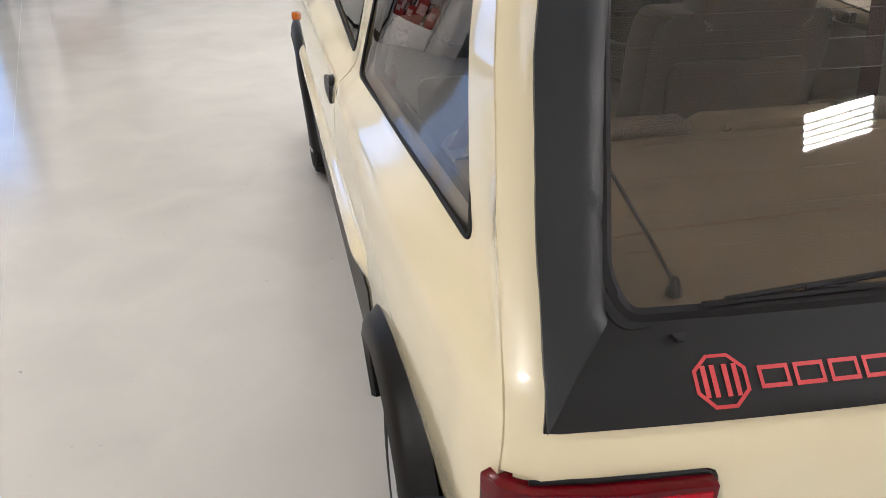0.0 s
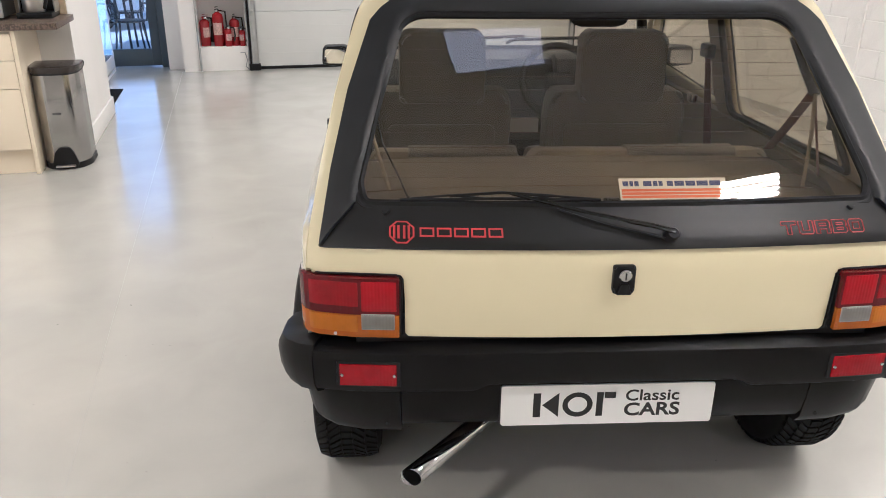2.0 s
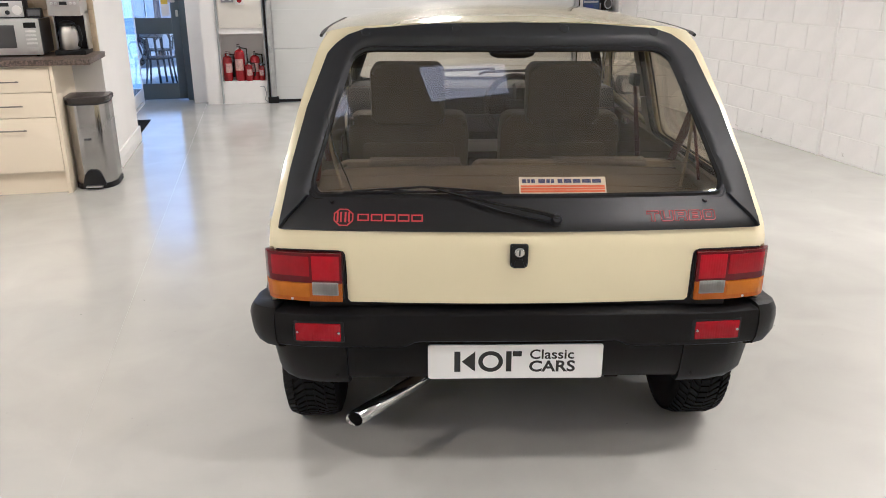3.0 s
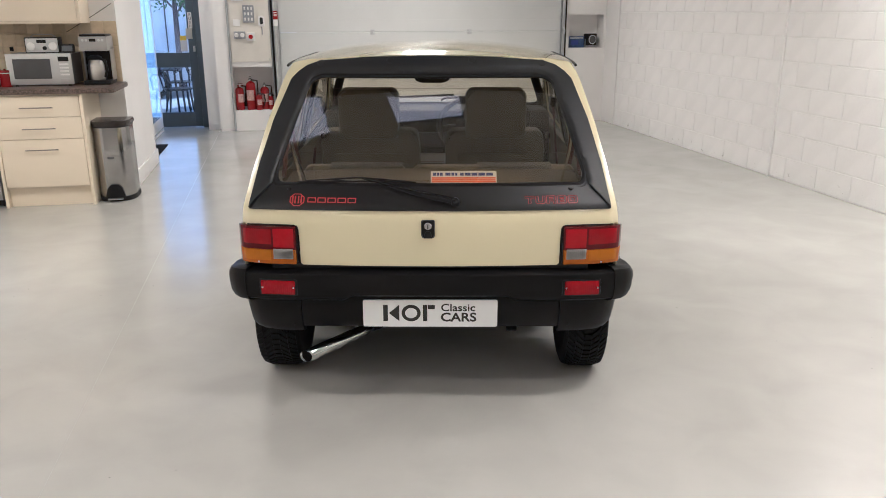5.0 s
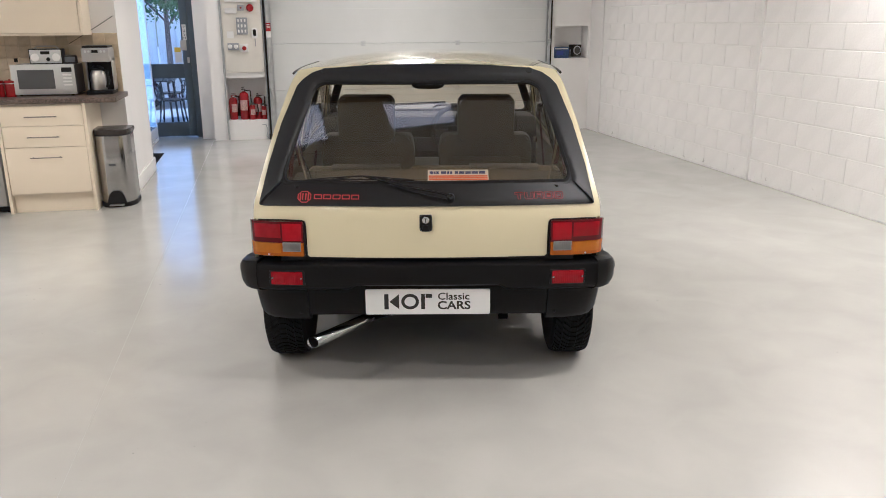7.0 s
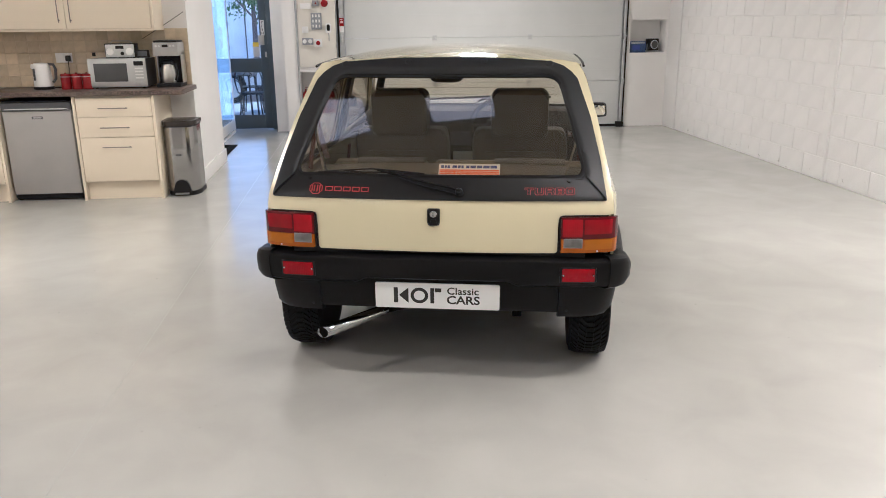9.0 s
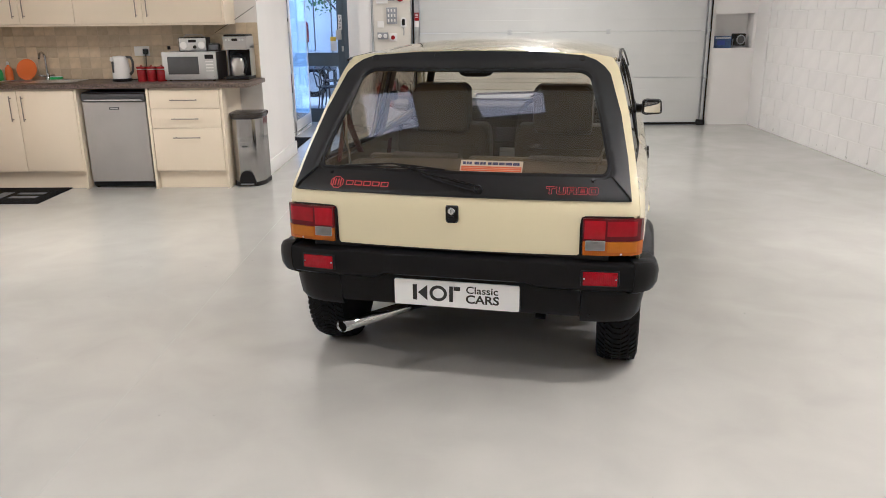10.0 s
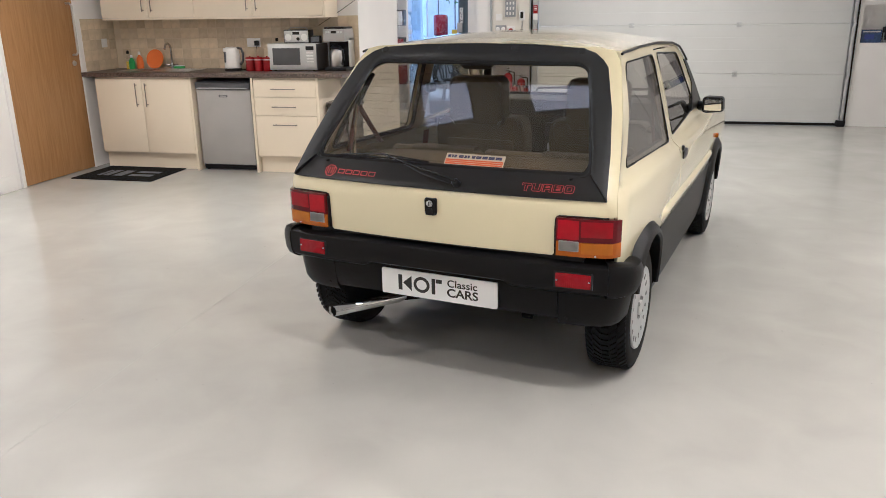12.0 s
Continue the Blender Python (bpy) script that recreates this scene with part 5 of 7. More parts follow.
# wheels
def make_wheel():
    w = new("wheel")
    w["label"] = "silver alloy wheel with black tyre"
    W, R = 0.088, WHEEL_Z
    prof = [(0.172, -W + 0.012), (0.20, -W), (0.235, -W), (0.253, -W + 0.012), (R - 0.009, -W + 0.026), (R - 0.006, 0), (R - 0.009, W - 0.026), (0.253, W - 0.012), (0.235, W), (0.20, W), (0.172, W - 0.012)]
    part("tyre", lathe(prof, 64, "x"), M_TYRE, w, "black rubber tyre")
    bm = bmesh.new()
    steps = 58
    for i in range(steps):
        for j, (xa, xb) in enumerate(((-0.080, -0.052), (-0.047, -0.018), (-0.014, 0.014), (0.018, 0.047), (0.052, 0.080))):
            half = 2 * math.pi / steps
            a0 = i * half + (half / 2 if j % 2 else 0)
            skew = 0.45 * half * (1 if j < 2 else -1 if j > 2 else 0)
            vs = []
            for x, da in ((xa, -skew), (xb, skew)):
                for a in (a0 + da, a0 + da + half * 0.66):
                    top = R - 0.0 - (0.010 if abs(x) > 0.06 else 0.0)
                    for r in (top - 0.012, top):
                        vs.append(bm.verts.new((x, r * math.cos(a), r * math.sin(a))))
            for f in ((0, 1, 3, 2), (4, 6, 7, 5), (0, 4, 5, 1), (2, 3, 7, 6), (1, 5, 7, 3)):
                bm.faces.new([vs[k] for k in f])
    bmesh.ops.recalc_face_normals(bm, faces=bm.faces[:])
    part("tread", mesh_of(bm), M_TYRE, w, "angled tread blocks")
    rim_p = [(0.176, -0.075), (0.172, -0.07), (0.165, 0.02), (0.168, 0.07), (0.178, 0.084), (0.174, 0.090), (0.166, 0.087), (0.155, 0.083), (0.10, 0.081), (0.055, 0.084), (0.05, 0.080), (0.0, 0.078)]
    r = part("rim", lathe(rim_p, 48, "x"), M_ALLOY, w, "silver alloy rim")
    part("rim_back", lathe([(0.172, -0.06), (0.10, -0.045), (0.0, -0.045)], 40, "x"), M_UNDER, w)
    for k in range(16):
        a = 2 * math.pi * k / 16
        slot = prism(rounded([(-0.007, -0.012), (0.007, -0.012), (0.008, 0.012), (-0.008, 0.012)], 0.005), 0.07, 0.0835, "x")
        part("slot", moved(slot, Matrix.Rotation(a, 4, "X") @ Matrix.Translation((0, 0, 0.138))), M_FRIDGETOP, r)
    part("hub_cap", lathe([(0.03, 0.07), (0.03, 0.088), (0.024, 0.093), (0.0, 0.094)], 24, "x"), M_SILVER, r)
    for k in range(4):
        a = 2 * math.pi * (k + 0.5) / 4
        part("wheel_nut", moved(lathe([(0.008, 0.07), (0.008, 0.090), (0.0, 0.092)], 6, "x"), Matrix.Translation((0, 0.042 * math.cos(a), 0.042 * math.sin(a)))), M_CHROME, r)
    return w


wheel = make_wheel()
for s, y in ((1, WHEEL_R), (-1, WHEEL_R), (1, WHEEL_F), (-1, WHEEL_F)):
    m = pose(s * 0.650, y, WHEEL_Z, 17 * y, 0, 0 if s > 0 else 180)
    if (s, y) == (1, WHEEL_R):
        w = wheel
        w.matrix_basis = m
    else:
        w = copy_thing(wheel, m)
    w.parent = car

# ---- cabin ----
part("boot_floor", box((-0.62, 0.08, 0.50), (0.62, 0.80, 0.52), 0.004), M_BOARD, car, "brown boot carpet")
for s in (1, -1):
    part("boot_side", sheet([(0.12, 0.52), (2.10, 0.35), (2.10, 0.86), (1.12, 0.85), (0.30, 0.86), (0.14, 0.80)], [], 0.08, lambda y, z: (s * (side_x(max(y, 0.2), z) - 0.045), y, z), (-s, 0, 0), 0.02), M_VINYL, car, "tan inner side trim")
    part("pillar_trim", sheet([(0.30, 0.90), (0.27, 0.92), (0.45, 1.25), (0.50, 1.28), (0.50, 1.25)], [], 0.08, lambda y, z: (s * (side_x(max(y, 0.3), z) - 0.04), y, z), (-s, 0, 0), 0.02), M_VINYL, car)
    part("post_trim", sheet([(1.09, 0.86), (1.21, 0.86), (1.18, 1.28), (1.09, 1.28)], [], 0.08, lambda y, z: (s * (side_x(y, z) - 0.040), y, z), (-s, 0, 0), 0.02), M_VINYL, car, "tan door post trim")
    part("seat_belt", sheet([(1.10, 0.60), (1.18, 0.60), (1.19, 1.07), (1.14, 1.07)] if s > 0 else [(1.10, 0.60), (1.18, 0.60), (1.185, 0.85), (1.125, 0.85)], [], 0.06, lambda y, z: (s * (0.592 + (1.1 - z) * 0.10), y, z), (-s, 0, 0), 0.003), M_BELT, car, "maroon front seat belt")
    part("belt_anchor", box((s * 0.594 - 0.016, 1.125, 1.055), (s * 0.594 + 0.016, 1.205, 1.105), 0.012), M_BLACK, car)
    part("belt_buckle", box((s * 0.585 - 0.012, 1.21, 0.885), (s * 0.585 + 0.012, 1.26, 0.915), 0.006), M_CHROME, car)
    for foot, half in (((s * 0.605, 0.625, 0.864), 0.015), ((s * 0.610, 0.335, 0.864), 0.011)):
        part("rear_belt", tube([(s * 0.585, 0.385, 1.080), (s * 0.598, 0.385 + (foot[1] - 0.385) * 0.5, 0.972), foot], half, 6, False, 0.16), M_BELT, car, "maroon rear seat belt")
    part("belt_strap", tube([(s * 0.583, 0.375, 1.075), (s * 0.560, 0.315, 0.975), (s * 0.522, 0.243, 0.866)], 0.005, 6, False, 0.4), M_VINYL, car, "thin tan shelf strap")
    part("belt_sleeve", tube([(s * 0.553, 0.475, 1.205), (s * 0.567, 0.44, 1.15), (s * 0.586, 0.382, 1.072)], 0.019, 8, False, 0.5), M_BLACK, car, "black belt sleeve")
    part("window_catch", box((s * 0.625 - 0.012, 0.325, 0.988), (s * 0.625 + 0.014, 0.35, 1.02), 0.005), M_BLACK, car)
part("lift_cord", tube([(-0.556, 0.25, 1.07), (-0.535, 0.21, 0.99), (-0.497, 0.165, 0.92), (-0.477, 0.137, 0.878)], 0.0026, 6), M_BLACK, car, "thin black lifting cord of the shelf")
part("cord_knob", lathe([(0.010, 0.0), (0.008, 0.012), (0.004, 0.022), (0.0, 0.024)], 10), M_BLACK, car).location = (-0.476, 0.135, 0.862)


def shelf_z(x, y):
    """The moulded luggage shelf, a little crowned and falling towards the seats."""
    return 0.866 - 0.058 * (y - 0.12) + 0.012 * max(0.0, 1 - (abs(x) / 0.56) ** 4) - 0.012


shelf_out = rounded([(-0.545, 0.085), (0.545, 0.085), (0.605, 0.30), (0.640, 0.675), (-0.640, 0.675), (-0.605, 0.30)], 0.04)
shelf = part("parcel_shelf", sheet(shelf_out, [], 0.04, lambda x, y: (x, y, shelf_z(x, y)), (0, 0, 1), 0.014), M_BOARD, car, "brown carpeted parcel shelf")
part("shelf_seam", tube([(x, 0.30, shelf_z(x, 0.30) - 0.001) for x in np.linspace(-0.58, 0.58, 15)], 0.003, 6), M_CARPET, shelf)
part("shelf_catch", box((-0.012, 0.130, shelf_z(0, 0.14) - 0.004), (0.026, 0.150, shelf_z(0, 0.14) + 0.009), 0.004), M_BLACK, shelf, "small black shelf catch")
for s in (1, -1):
    part("shelf_ledge", sheet([(s * 0.55, 0.12), (s * 0.64, 0.16), (s * 0.662, 0.74), (s * 0.648, 0.74), (s * 0.614, 0.30)], [], 0.06, lambda x, y: (x, y, 0.872 - 0.02 * y), (0, 0, 1), 0.012), M_VINYL, car, "tan ledge beside the shelf")
part("tailgate_pad", prism(rounded([(-0.070, 1.262), (0.078, 1.262), (0.070, 1.248), (0.045, 1.240), (-0.040, 1.240), (-0.062, 1.248)], 0.008), 0.385, 0.41, "y", 0.003), M_BLACK, car, "black latch pad under the roof edge")


def seat_front(x):
    """A front seat with its tall headrest."""
    r = part("seat_cushion", box((x - 0.25, 1.42, 0.40), (x + 0.25, 1.92, 0.56), 0.06, 3), M_CLOTH, car, "brown cloth seat cushion")
    bk = prism(rounded([(x - 0.255, 0.45), (x + 0.255, 0.45), (x + 0.262, 0.84), (x + 0.245, 0.925), (x - 0.245, 0.925), (x - 0.262, 0.84)], 0.05), 1.30, 1.44, "y", 0.018)
    for v in bk.vertices:
        v.co.y -= (v.co.z - 0.45) * 0.12
    b = part("seat_back", bk, M_CLOTH, car, "brown cloth front seat back")
    hr = prism(rounded([(x - 0.155, 0.885), (x + 0.155, 0.885), (x + 0.155, 1.112), (x + 0.128, 1.14), (x - 0.128, 1.14), (x - 0.155, 1.112)], 0.03), 1.20, 1.32, "y", 0.016)
    part("headrest", hr, M_CLOTH, b, "brown cloth headrest")
    part("back_pocket", prism(rounded([(x - 0.20, 0.55), (x + 0.20, 0.55), (x + 0.20, 0.80), (x - 0.20, 0.80)], 0.03), 1.245, 1.262, "y", 0.006), M_CLOTH, b)


seat_front(-0.345)
seat_front(0.312)
SB = Matrix.Translation((0, -0.085, 0.018))
for x0, x1, f0, f1 in ((-0.60, -0.122, -0.473, -0.140), (-0.105, 0.655, 0.200, 0.540)):
    bk = prism(rounded([(x0, 0.50), (x1, 0.50), (x1, 0.785), (x1 - 0.025, 0.828), (x0 + 0.025, 0.828), (x0, 0.785)], 0.03), 0.78, 0.90, "y", 0.018)
    for v in bk.vertices:
        v.co.z -= 0.02 * max(0.0, (v.co.y - 0.82) / 0.08) * (v.co.z > 0.7)
    b = part("rear_seat_back", moved(bk, SB), M_VINYL, car, "tan vinyl rear seat back")
    part("seat_facing", moved(prism(rounded([(0.777, 0.808), (0.85, 0.808), (0.85, 0.822), (0.84, 0.831), (0.79, 0.831), (0.777, 0.822)], 0.008), f0, f1, "x", 0.003), SB), M_TWEED, b, "herringbone tweed seat facing")
    part("backrest_edge", moved(tube([(x0 + 0.01, 0.772, 0.796), (x1 - 0.01, 0.772, 0.796)], 0.008, 6), SB), M_BLACK, b)
part("rear_seat_cushion", box((-0.60, 0.90, 0.38), (0.60, 1.28, 0.52), 0.05, 3), M_CLOTH, car, "brown cloth rear bench")
part("cabin_floor", box((-0.66, 0.84, 0.30), (0.66, 2.2, 0.325)), M_CARPET, car, "brown cabin carpet")
dash = part("dashboard", prism([(1.72, 0.62), (1.74, 0.88), (1.80, 0.962), (2.22, 0.950), (2.26, 0.62)], -0.66, 0.66, "x", 0.02), M_DASH, car, "charcoal dashboard")
part("instrument_hood", prism([(1.68, 0.82), (1.70, 0.975), (1.78, 0.99), (1.95, 0.955), (1.95, 0.82)], 0.16, 0.54, "x", 0.02), M_DASH, dash, "charcoal instrument hood")
part("centre_vent", box((-0.12, 1.715, 0.76), (0.12, 1.745, 0.84), 0.006), M_FRIDGETOP, dash)
part("radio", box((-0.10, 1.71, 0.66), (0.10, 1.745, 0.72), 0.004), M_SILVER, dash, "silver-faced radio")
SWX = 0.165
sw = part("steering_wheel", tube([(SWX + 0.150 * math.cos(a), 1.66 + 0.07 * math.sin(a), 0.890 + 0.136 * math.sin(a)) for a in np.linspace(0, 2 * math.pi, 41)[:-1]], 0.015, 8, True), M_DASH, car, "charcoal steering wheel")
part("wheel_boss", box((SWX - 0.055, 1.645, 0.845), (SWX + 0.055, 1.69, 0.925), 0.02), M_DASH, sw)
for lo, hi in ((-0.145, -0.05), (0.05, 0.145)):
    part("spoke", box((SWX + lo, 1.655, 0.868), (SWX + hi, 1.675, 0.898), 0.006), M_DASH, sw)
part("rear_view_mirror", prism(rounded([(-0.085, 1.178), (0.095, 1.178), (0.10, 1.222), (-0.09, 1.222)], 0.02), 1.78, 1.81, "y", 0.008), M_BLACK, car, "black interior mirror")
for s in (1, -1):
    part("sun_visor", box((min(s * 0.10, s * 0.50), 1.66, 1.285), (max(s * 0.10, s * 0.50), 1.80, 1.30), 0.006), M_HEADLIN, car)


# ---- kitchen run ----
KF, KT = 3.91, 0.945


def bar_handle(a, b, out, parent, r=0.0045):
    """A bar handle between two points, held off its front by two feet."""
    a, b, out = Vector(a), Vector(b), Vector(out)
    u = (b - a) * 0.08
    part("handle", join(tube([a, b], r, 8), tube([a + u, a + u - out], r * 0.9, 6), tube([b - u, b - u - out], r * 0.9, 6)), M_HANDLE, parent, "brushed nickel bar handle")


def front(parent, x0, x1, z0, z1, y=KF, name="door"):
    return part(name, box((x0 + 0.002, y, z0 + 0.002), (x1 - 0.002, y + 0.018, z1 - 0.002), 0.002), M_CREAM, parent, "cream painted front")


def base_unit(x0, x1, label):
    u = thing("cabinet", label, "kitchen cabinet", group="base kitchen cabinets")
    part("body", box((x0, KF + 0.02, 0.15), (x1, 4.497, 0.903)), M_CREAMSIDE, u)
    part("plinth", box((x0, KF + 0.055, 0.0), (x1, KF + 0.073, 0.149)), M_CREAM, u, "cream plinth board")
    return u


u = base_unit(-4.431, -3.401, "cream double-door base cabinet under the sink")
for x0, x1, hx in ((-4.431, -3.916, -3.97), (-3.916, -3.401, -3.863)):
    d = front(u, x0, x1, 0.165, 0.888)
    bar_handle((hx, KF - 0.03, 0.62), (hx, KF - 0.03, 0.845), (0, -0.03, 0), d)
u = base_unit(-2.73, -2.103, "cream base cabinet with three drawers")
for z0, z1, hz in ((0.723, 0.888, 0.80), (0.55, 0.723, 0.635), (0.165, 0.55, 0.467)):
    d = front(u, -2.73, -2.103, z0, z1, name="drawer")
    bar_handle((-2.541, KF - 0.03, hz), (-2.298, KF - 0.03, hz), (0, -0.03, 0), d)
for x0, x1 in ((-3.399, -3.377), (-2.757, -2.733), (-2.101, -2.077)):
    tagged(part("end_panel", box((x0, KF - 0.004, 0.0), (x1, 4.497, 0.903), 0.002), M_CREAM), "cream floor-length end panel between kitchen units", "end panel", "kitchen end panels")
u = thing("wall_cabinet", "run of cream wall cabinets above the worktop", "kitchen cabinet")
part("body", box((-4.441, 4.19, 1.45), (-2.094, 4.497, 2.2)), M_CREAMSIDE, u)
part("end_panel", box((-2.092, 4.165, 1.435), (-2.069, 4.497, 2.2), 0.002), M_CREAM, u)
part("pelmet", box((-4.441, 4.175, 1.433), (-2.094, 4.2, 1.449)), M_CREAM, u)
for x0, x1, hx in ((-4.441, -3.916, -3.965), (-3.916, -3.42, -3.867), (-3.42, -2.803, -2.852), (-2.803, -2.094, -2.754)):
    d = front(u, x0, x1, 1.453, 2.2, 4.168)
    bar_handle((hx, 4.138, 1.505), (hx, 4.138, 1.725), (0, -0.03, 0), d)
wt = thing("worktop", "brown mottled stone-effect laminate worktop", "worktop")
part("top", box((WEST + 0.004, 3.878, 0.905), (-1.835, 4.494, KT), 0.006), M_WORKTOP, wt)
part("end_strip", box((-1.835, 3.884, 0.906), (-1.829, 4.494, KT - 0.001), 0.001), M_WORKTOP, wt)

fr = thing("fridge", "silver-grey undercounter fridge between cream panels", "fridge", pose(-3.067, 4.0, 0))
part("body", box((-0.305, 0.0, 0.02), (0.305, 0.48, 0.865), 0.006), M_FRIDGETOP, fr, "dark grey cabinet")
part("door", box((-0.284, -0.058, 0.062), (0.284, -0.004, 0.785), 0.012), M_FRIDGE, fr, "silver-grey door")
top = part("top_trim", box((-0.288, -0.07, 0.788), (0.288, -0.002, 0.858), 0.018), M_FRIDGETOP, fr, "dark grey moulded top trim")
part("handle", prism(rounded([(-0.27, 0.793), (0.27, 0.793), (0.25, 0.806), (-0.25, 0.806)], 0.005), -0.080, -0.066, "y", 0.003), M_SILVER, top, "pale curved grip strip")
part("badge", box((-0.045, -0.0605, 0.715), (0.045, -0.058, 0.737), 0.001), M_FRIDGETOP, fr)
part("badge_bar", box((-0.035, -0.0615, 0.722), (0.035, -0.0605, 0.730)), M_SILVER, fr)
for x in (-0.27, 0.27):
    part("foot", moved(lathe([(0.018, 0), (0.018, 0.03)], 12), Matrix.Translation((x, 0.02, 0))), M_BLACK, fr)
part("kick", box((-0.29, -0.01, 0.012), (0.29, 0.01, 0.05)), M_BLACK, fr)

# ---- on the worktop ----
mw = thing("microwave", "silver microwave oven with dark glass door", "microwave", pose(-2.419, 4.15, KT))
part("body", box((-0.24, 0.012, 0.012), (0.24, 0.33, 0.255), 0.008), M_SILVER, mw)
part("fascia", box((-0.245, -0.01, 0.012), (0.245, 0.014, 0.258), 0.006), M_SILVER, mw, "silver front")
part("window", box((-0.195, -0.0135, 0.06), (0.085, -0.009, 0.215), 0.003), M_DARKGLASS, mw, "dark glass window")
part("display", box((0.145, -0.0135, 0.195), (0.225, -0.009, 0.232), 0.002), M_BLACK, mw)
for k in range(4):
    part("button_row", box((0.15, -0.0135, 0.165 - k * 0.027), (0.22, -0.009, 0.178 - k * 0.027), 0.002), M_WHITEPL, mw)
part("door_button", box((0.15, -0.015, 0.03), (0.22, -0.009, 0.062), 0.003), M_SILVER, mw)
part("side_shell", box((0.241, 0.014, 0.014), (0.2435, 0.328, 0.252)), M_FRIDGETOP, mw, "dark grey side")
for x in (-0.2, 0.2):
    for y in (0.04, 0.28):
        part("foot", moved(lathe([(0.012, 0), (0.012, 0.014)], 10), Matrix.Translation((x, y, 0))), M_BLACK, mw)
ra = thing("radio", "small silver and black table radio on the microwave", "radio", pose(-2.405, 4.24, KT + 0.2555))
part("body", box((-0.13, 0.004, 0), (0.13, 0.12, 0.125), 0.008), M_BLACK, ra)
part("face", box((-0.122, -0.002, 0.008), (0.122, 0.008, 0.117), 0.004), M_SILVER, ra, "silver face")
for x in (-0.082, 0.082):
    part("speaker", moved(lathe([(0, 0.004), (0.03, 0.004), (0.033, 0)], 24), Matrix.Translation((x, -0.0015, 0.055)) @ pose(0, 0, 0, 90, 0, 0)), M_WHITEPL, ra)
part("display", box((-0.035, -0.005, 0.08), (0.035, 0.0, 0.105), 0.001), M_BLACK, ra)
part("knob", moved(lathe([(0, 0.012), (0.014, 0.012), (0.016, 0)], 18), Matrix.Translation((0.02, -0.001, 0.04)) @ pose(0, 0, 0, 90, 0, 0)), M_BLACK, ra)
part("grip", tube([(-0.1, 0.06, 0.12), (-0.07, 0.06, 0.145), (0.07, 0.06, 0.145), (0.1, 0.06, 0.12)], 0.006, 6), M_STEEL, ra)
cl = thing("alarm_clock", "small dark clock with a sloped face beside the radio", "clock", pose(-2.22, 4.24, KT + 0.2555))
part("body", prism([(0.0, 0.0), (0.07, 0.0), (0.06, 0.065), (0.025, 0.07)], -0.05, 0.05, "x", 0.006), M_BLACK, cl)
part("face", moved(box((-0.04, -0.002, -0.022), (0.04, 0.0, 0.022)), Matrix.Translation((0, 0.012, 0.036)) @ pose(0, 0, 0, -20, 0, 0)), M_FRIDGETOP, cl)
cm = thing("coffee_maker", "steel and black filter coffee maker with thermal jug", "coffee maker", pose(-2.006, 4.2, KT))
part("base", box((-0.105, -0.01, 0), (0.105, 0.25, 0.035), 0.008), M_BLACK, cm)
part("back", box((-0.1, 0.13, 0.035), (0.1, 0.25, 0.30), 0.006), M_BLACK, cm)
for x in (-0.108, 0.1):
    part("side_rail", box((x, 0.10, 0.03), (x + 0.008, 0.25, 0.30), 0.002), M_STEEL, cm)
hd = part("head", box((-0.108, -0.01, 0.27), (0.108, 0.25, 0.385), 0.01), M_FRIDGE, cm, "brushed steel head")
part("lid", box((-0.1, 0.0, 0.385), (0.1, 0.24, 0.402), 0.006), M_BLACK, hd)
part("display", box((-0.025, -0.0135, 0.345), (0.025, -0.009, 0.368), 0.002), M_BLACK, hd)
for x in (-0.075, -0.048, 0.048, 0.075):
    part("knob", moved(lathe([(0, 0.008), (0.009, 0.008), (0.01, 0)], 14), Matrix.Translation((x, -0.01, 0.356)) @ pose(0, 0, 0, 90, 0, 0)), M_SILVER, hd)
jug = part("jug", moved(lathe([(0.0, 0.0), (0.062, 0.0), (0.066, 0.01), (0.064, 0.12), (0.05, 0.16), (0.045, 0.165)], 28), Matrix.Translation((-0.01, 0.06, 0.036))), M_STEEL, cm, "brushed steel thermal jug")
part("jug_lid", moved(lathe([(0.05, 0), (0.052, 0.02), (0.03, 0.035), (0, 0.036)], 24), Matrix.Translation((-0.01, 0.06, 0.20))), M_BLACK, jug)
part("jug_handle", tube([(0.035, 0.03, 0.205), (0.075, 0.005, 0.195), (0.085, 0.0, 0.12), (0.06, 0.02, 0.06)], 0.011, 8), M_BLACK, jug)

kt = thing("kettle", "white cordless kettle with dark handle", "kettle", pose(-3.07, 4.2, KT))
part("base", lathe([(0.08, 0), (0.085, 0.006), (0.082, 0.022), (0, 0.024)], 32), M_BLACK, kt)
part("jug", lathe([(0, 0.026), (0.078, 0.026), (0.08, 0.035), (0.074, 0.12), (0.066, 0.21), (0.058, 0.222), (0, 0.228)], 36), M_WHITEPL, kt, "white jug body")
part("handle", tube([(0.055, 0, 0.215), (0.10, 0, 0.21), (0.115, 0, 0.17), (0.108, 0, 0.09), (0.08, 0, 0.06)], 0.012, 8), M_FRIDGETOP, kt, "dark grey handle")
part("spout", prism([(-0.088, 0.185), (-0.06, 0.16), (-0.055, 0.215), (-0.082, 0.215)], -0.02, 0.02, "y", 0.004), M_WHITEPL, kt)
part("gauge", box((-0.052, -0.072, 0.08), (-0.036, -0.055, 0.18), 0.004), M_FRIDGETOP, kt, "dark water gauge")
part("cord", tube([(0.06, 0.05, 0.012), (0.13, 0.06, 0.008), (0.14, 0.12, 0.008), (0.10, 0.20, 0.008)], 0.005, 6), M_BLACK, kt)
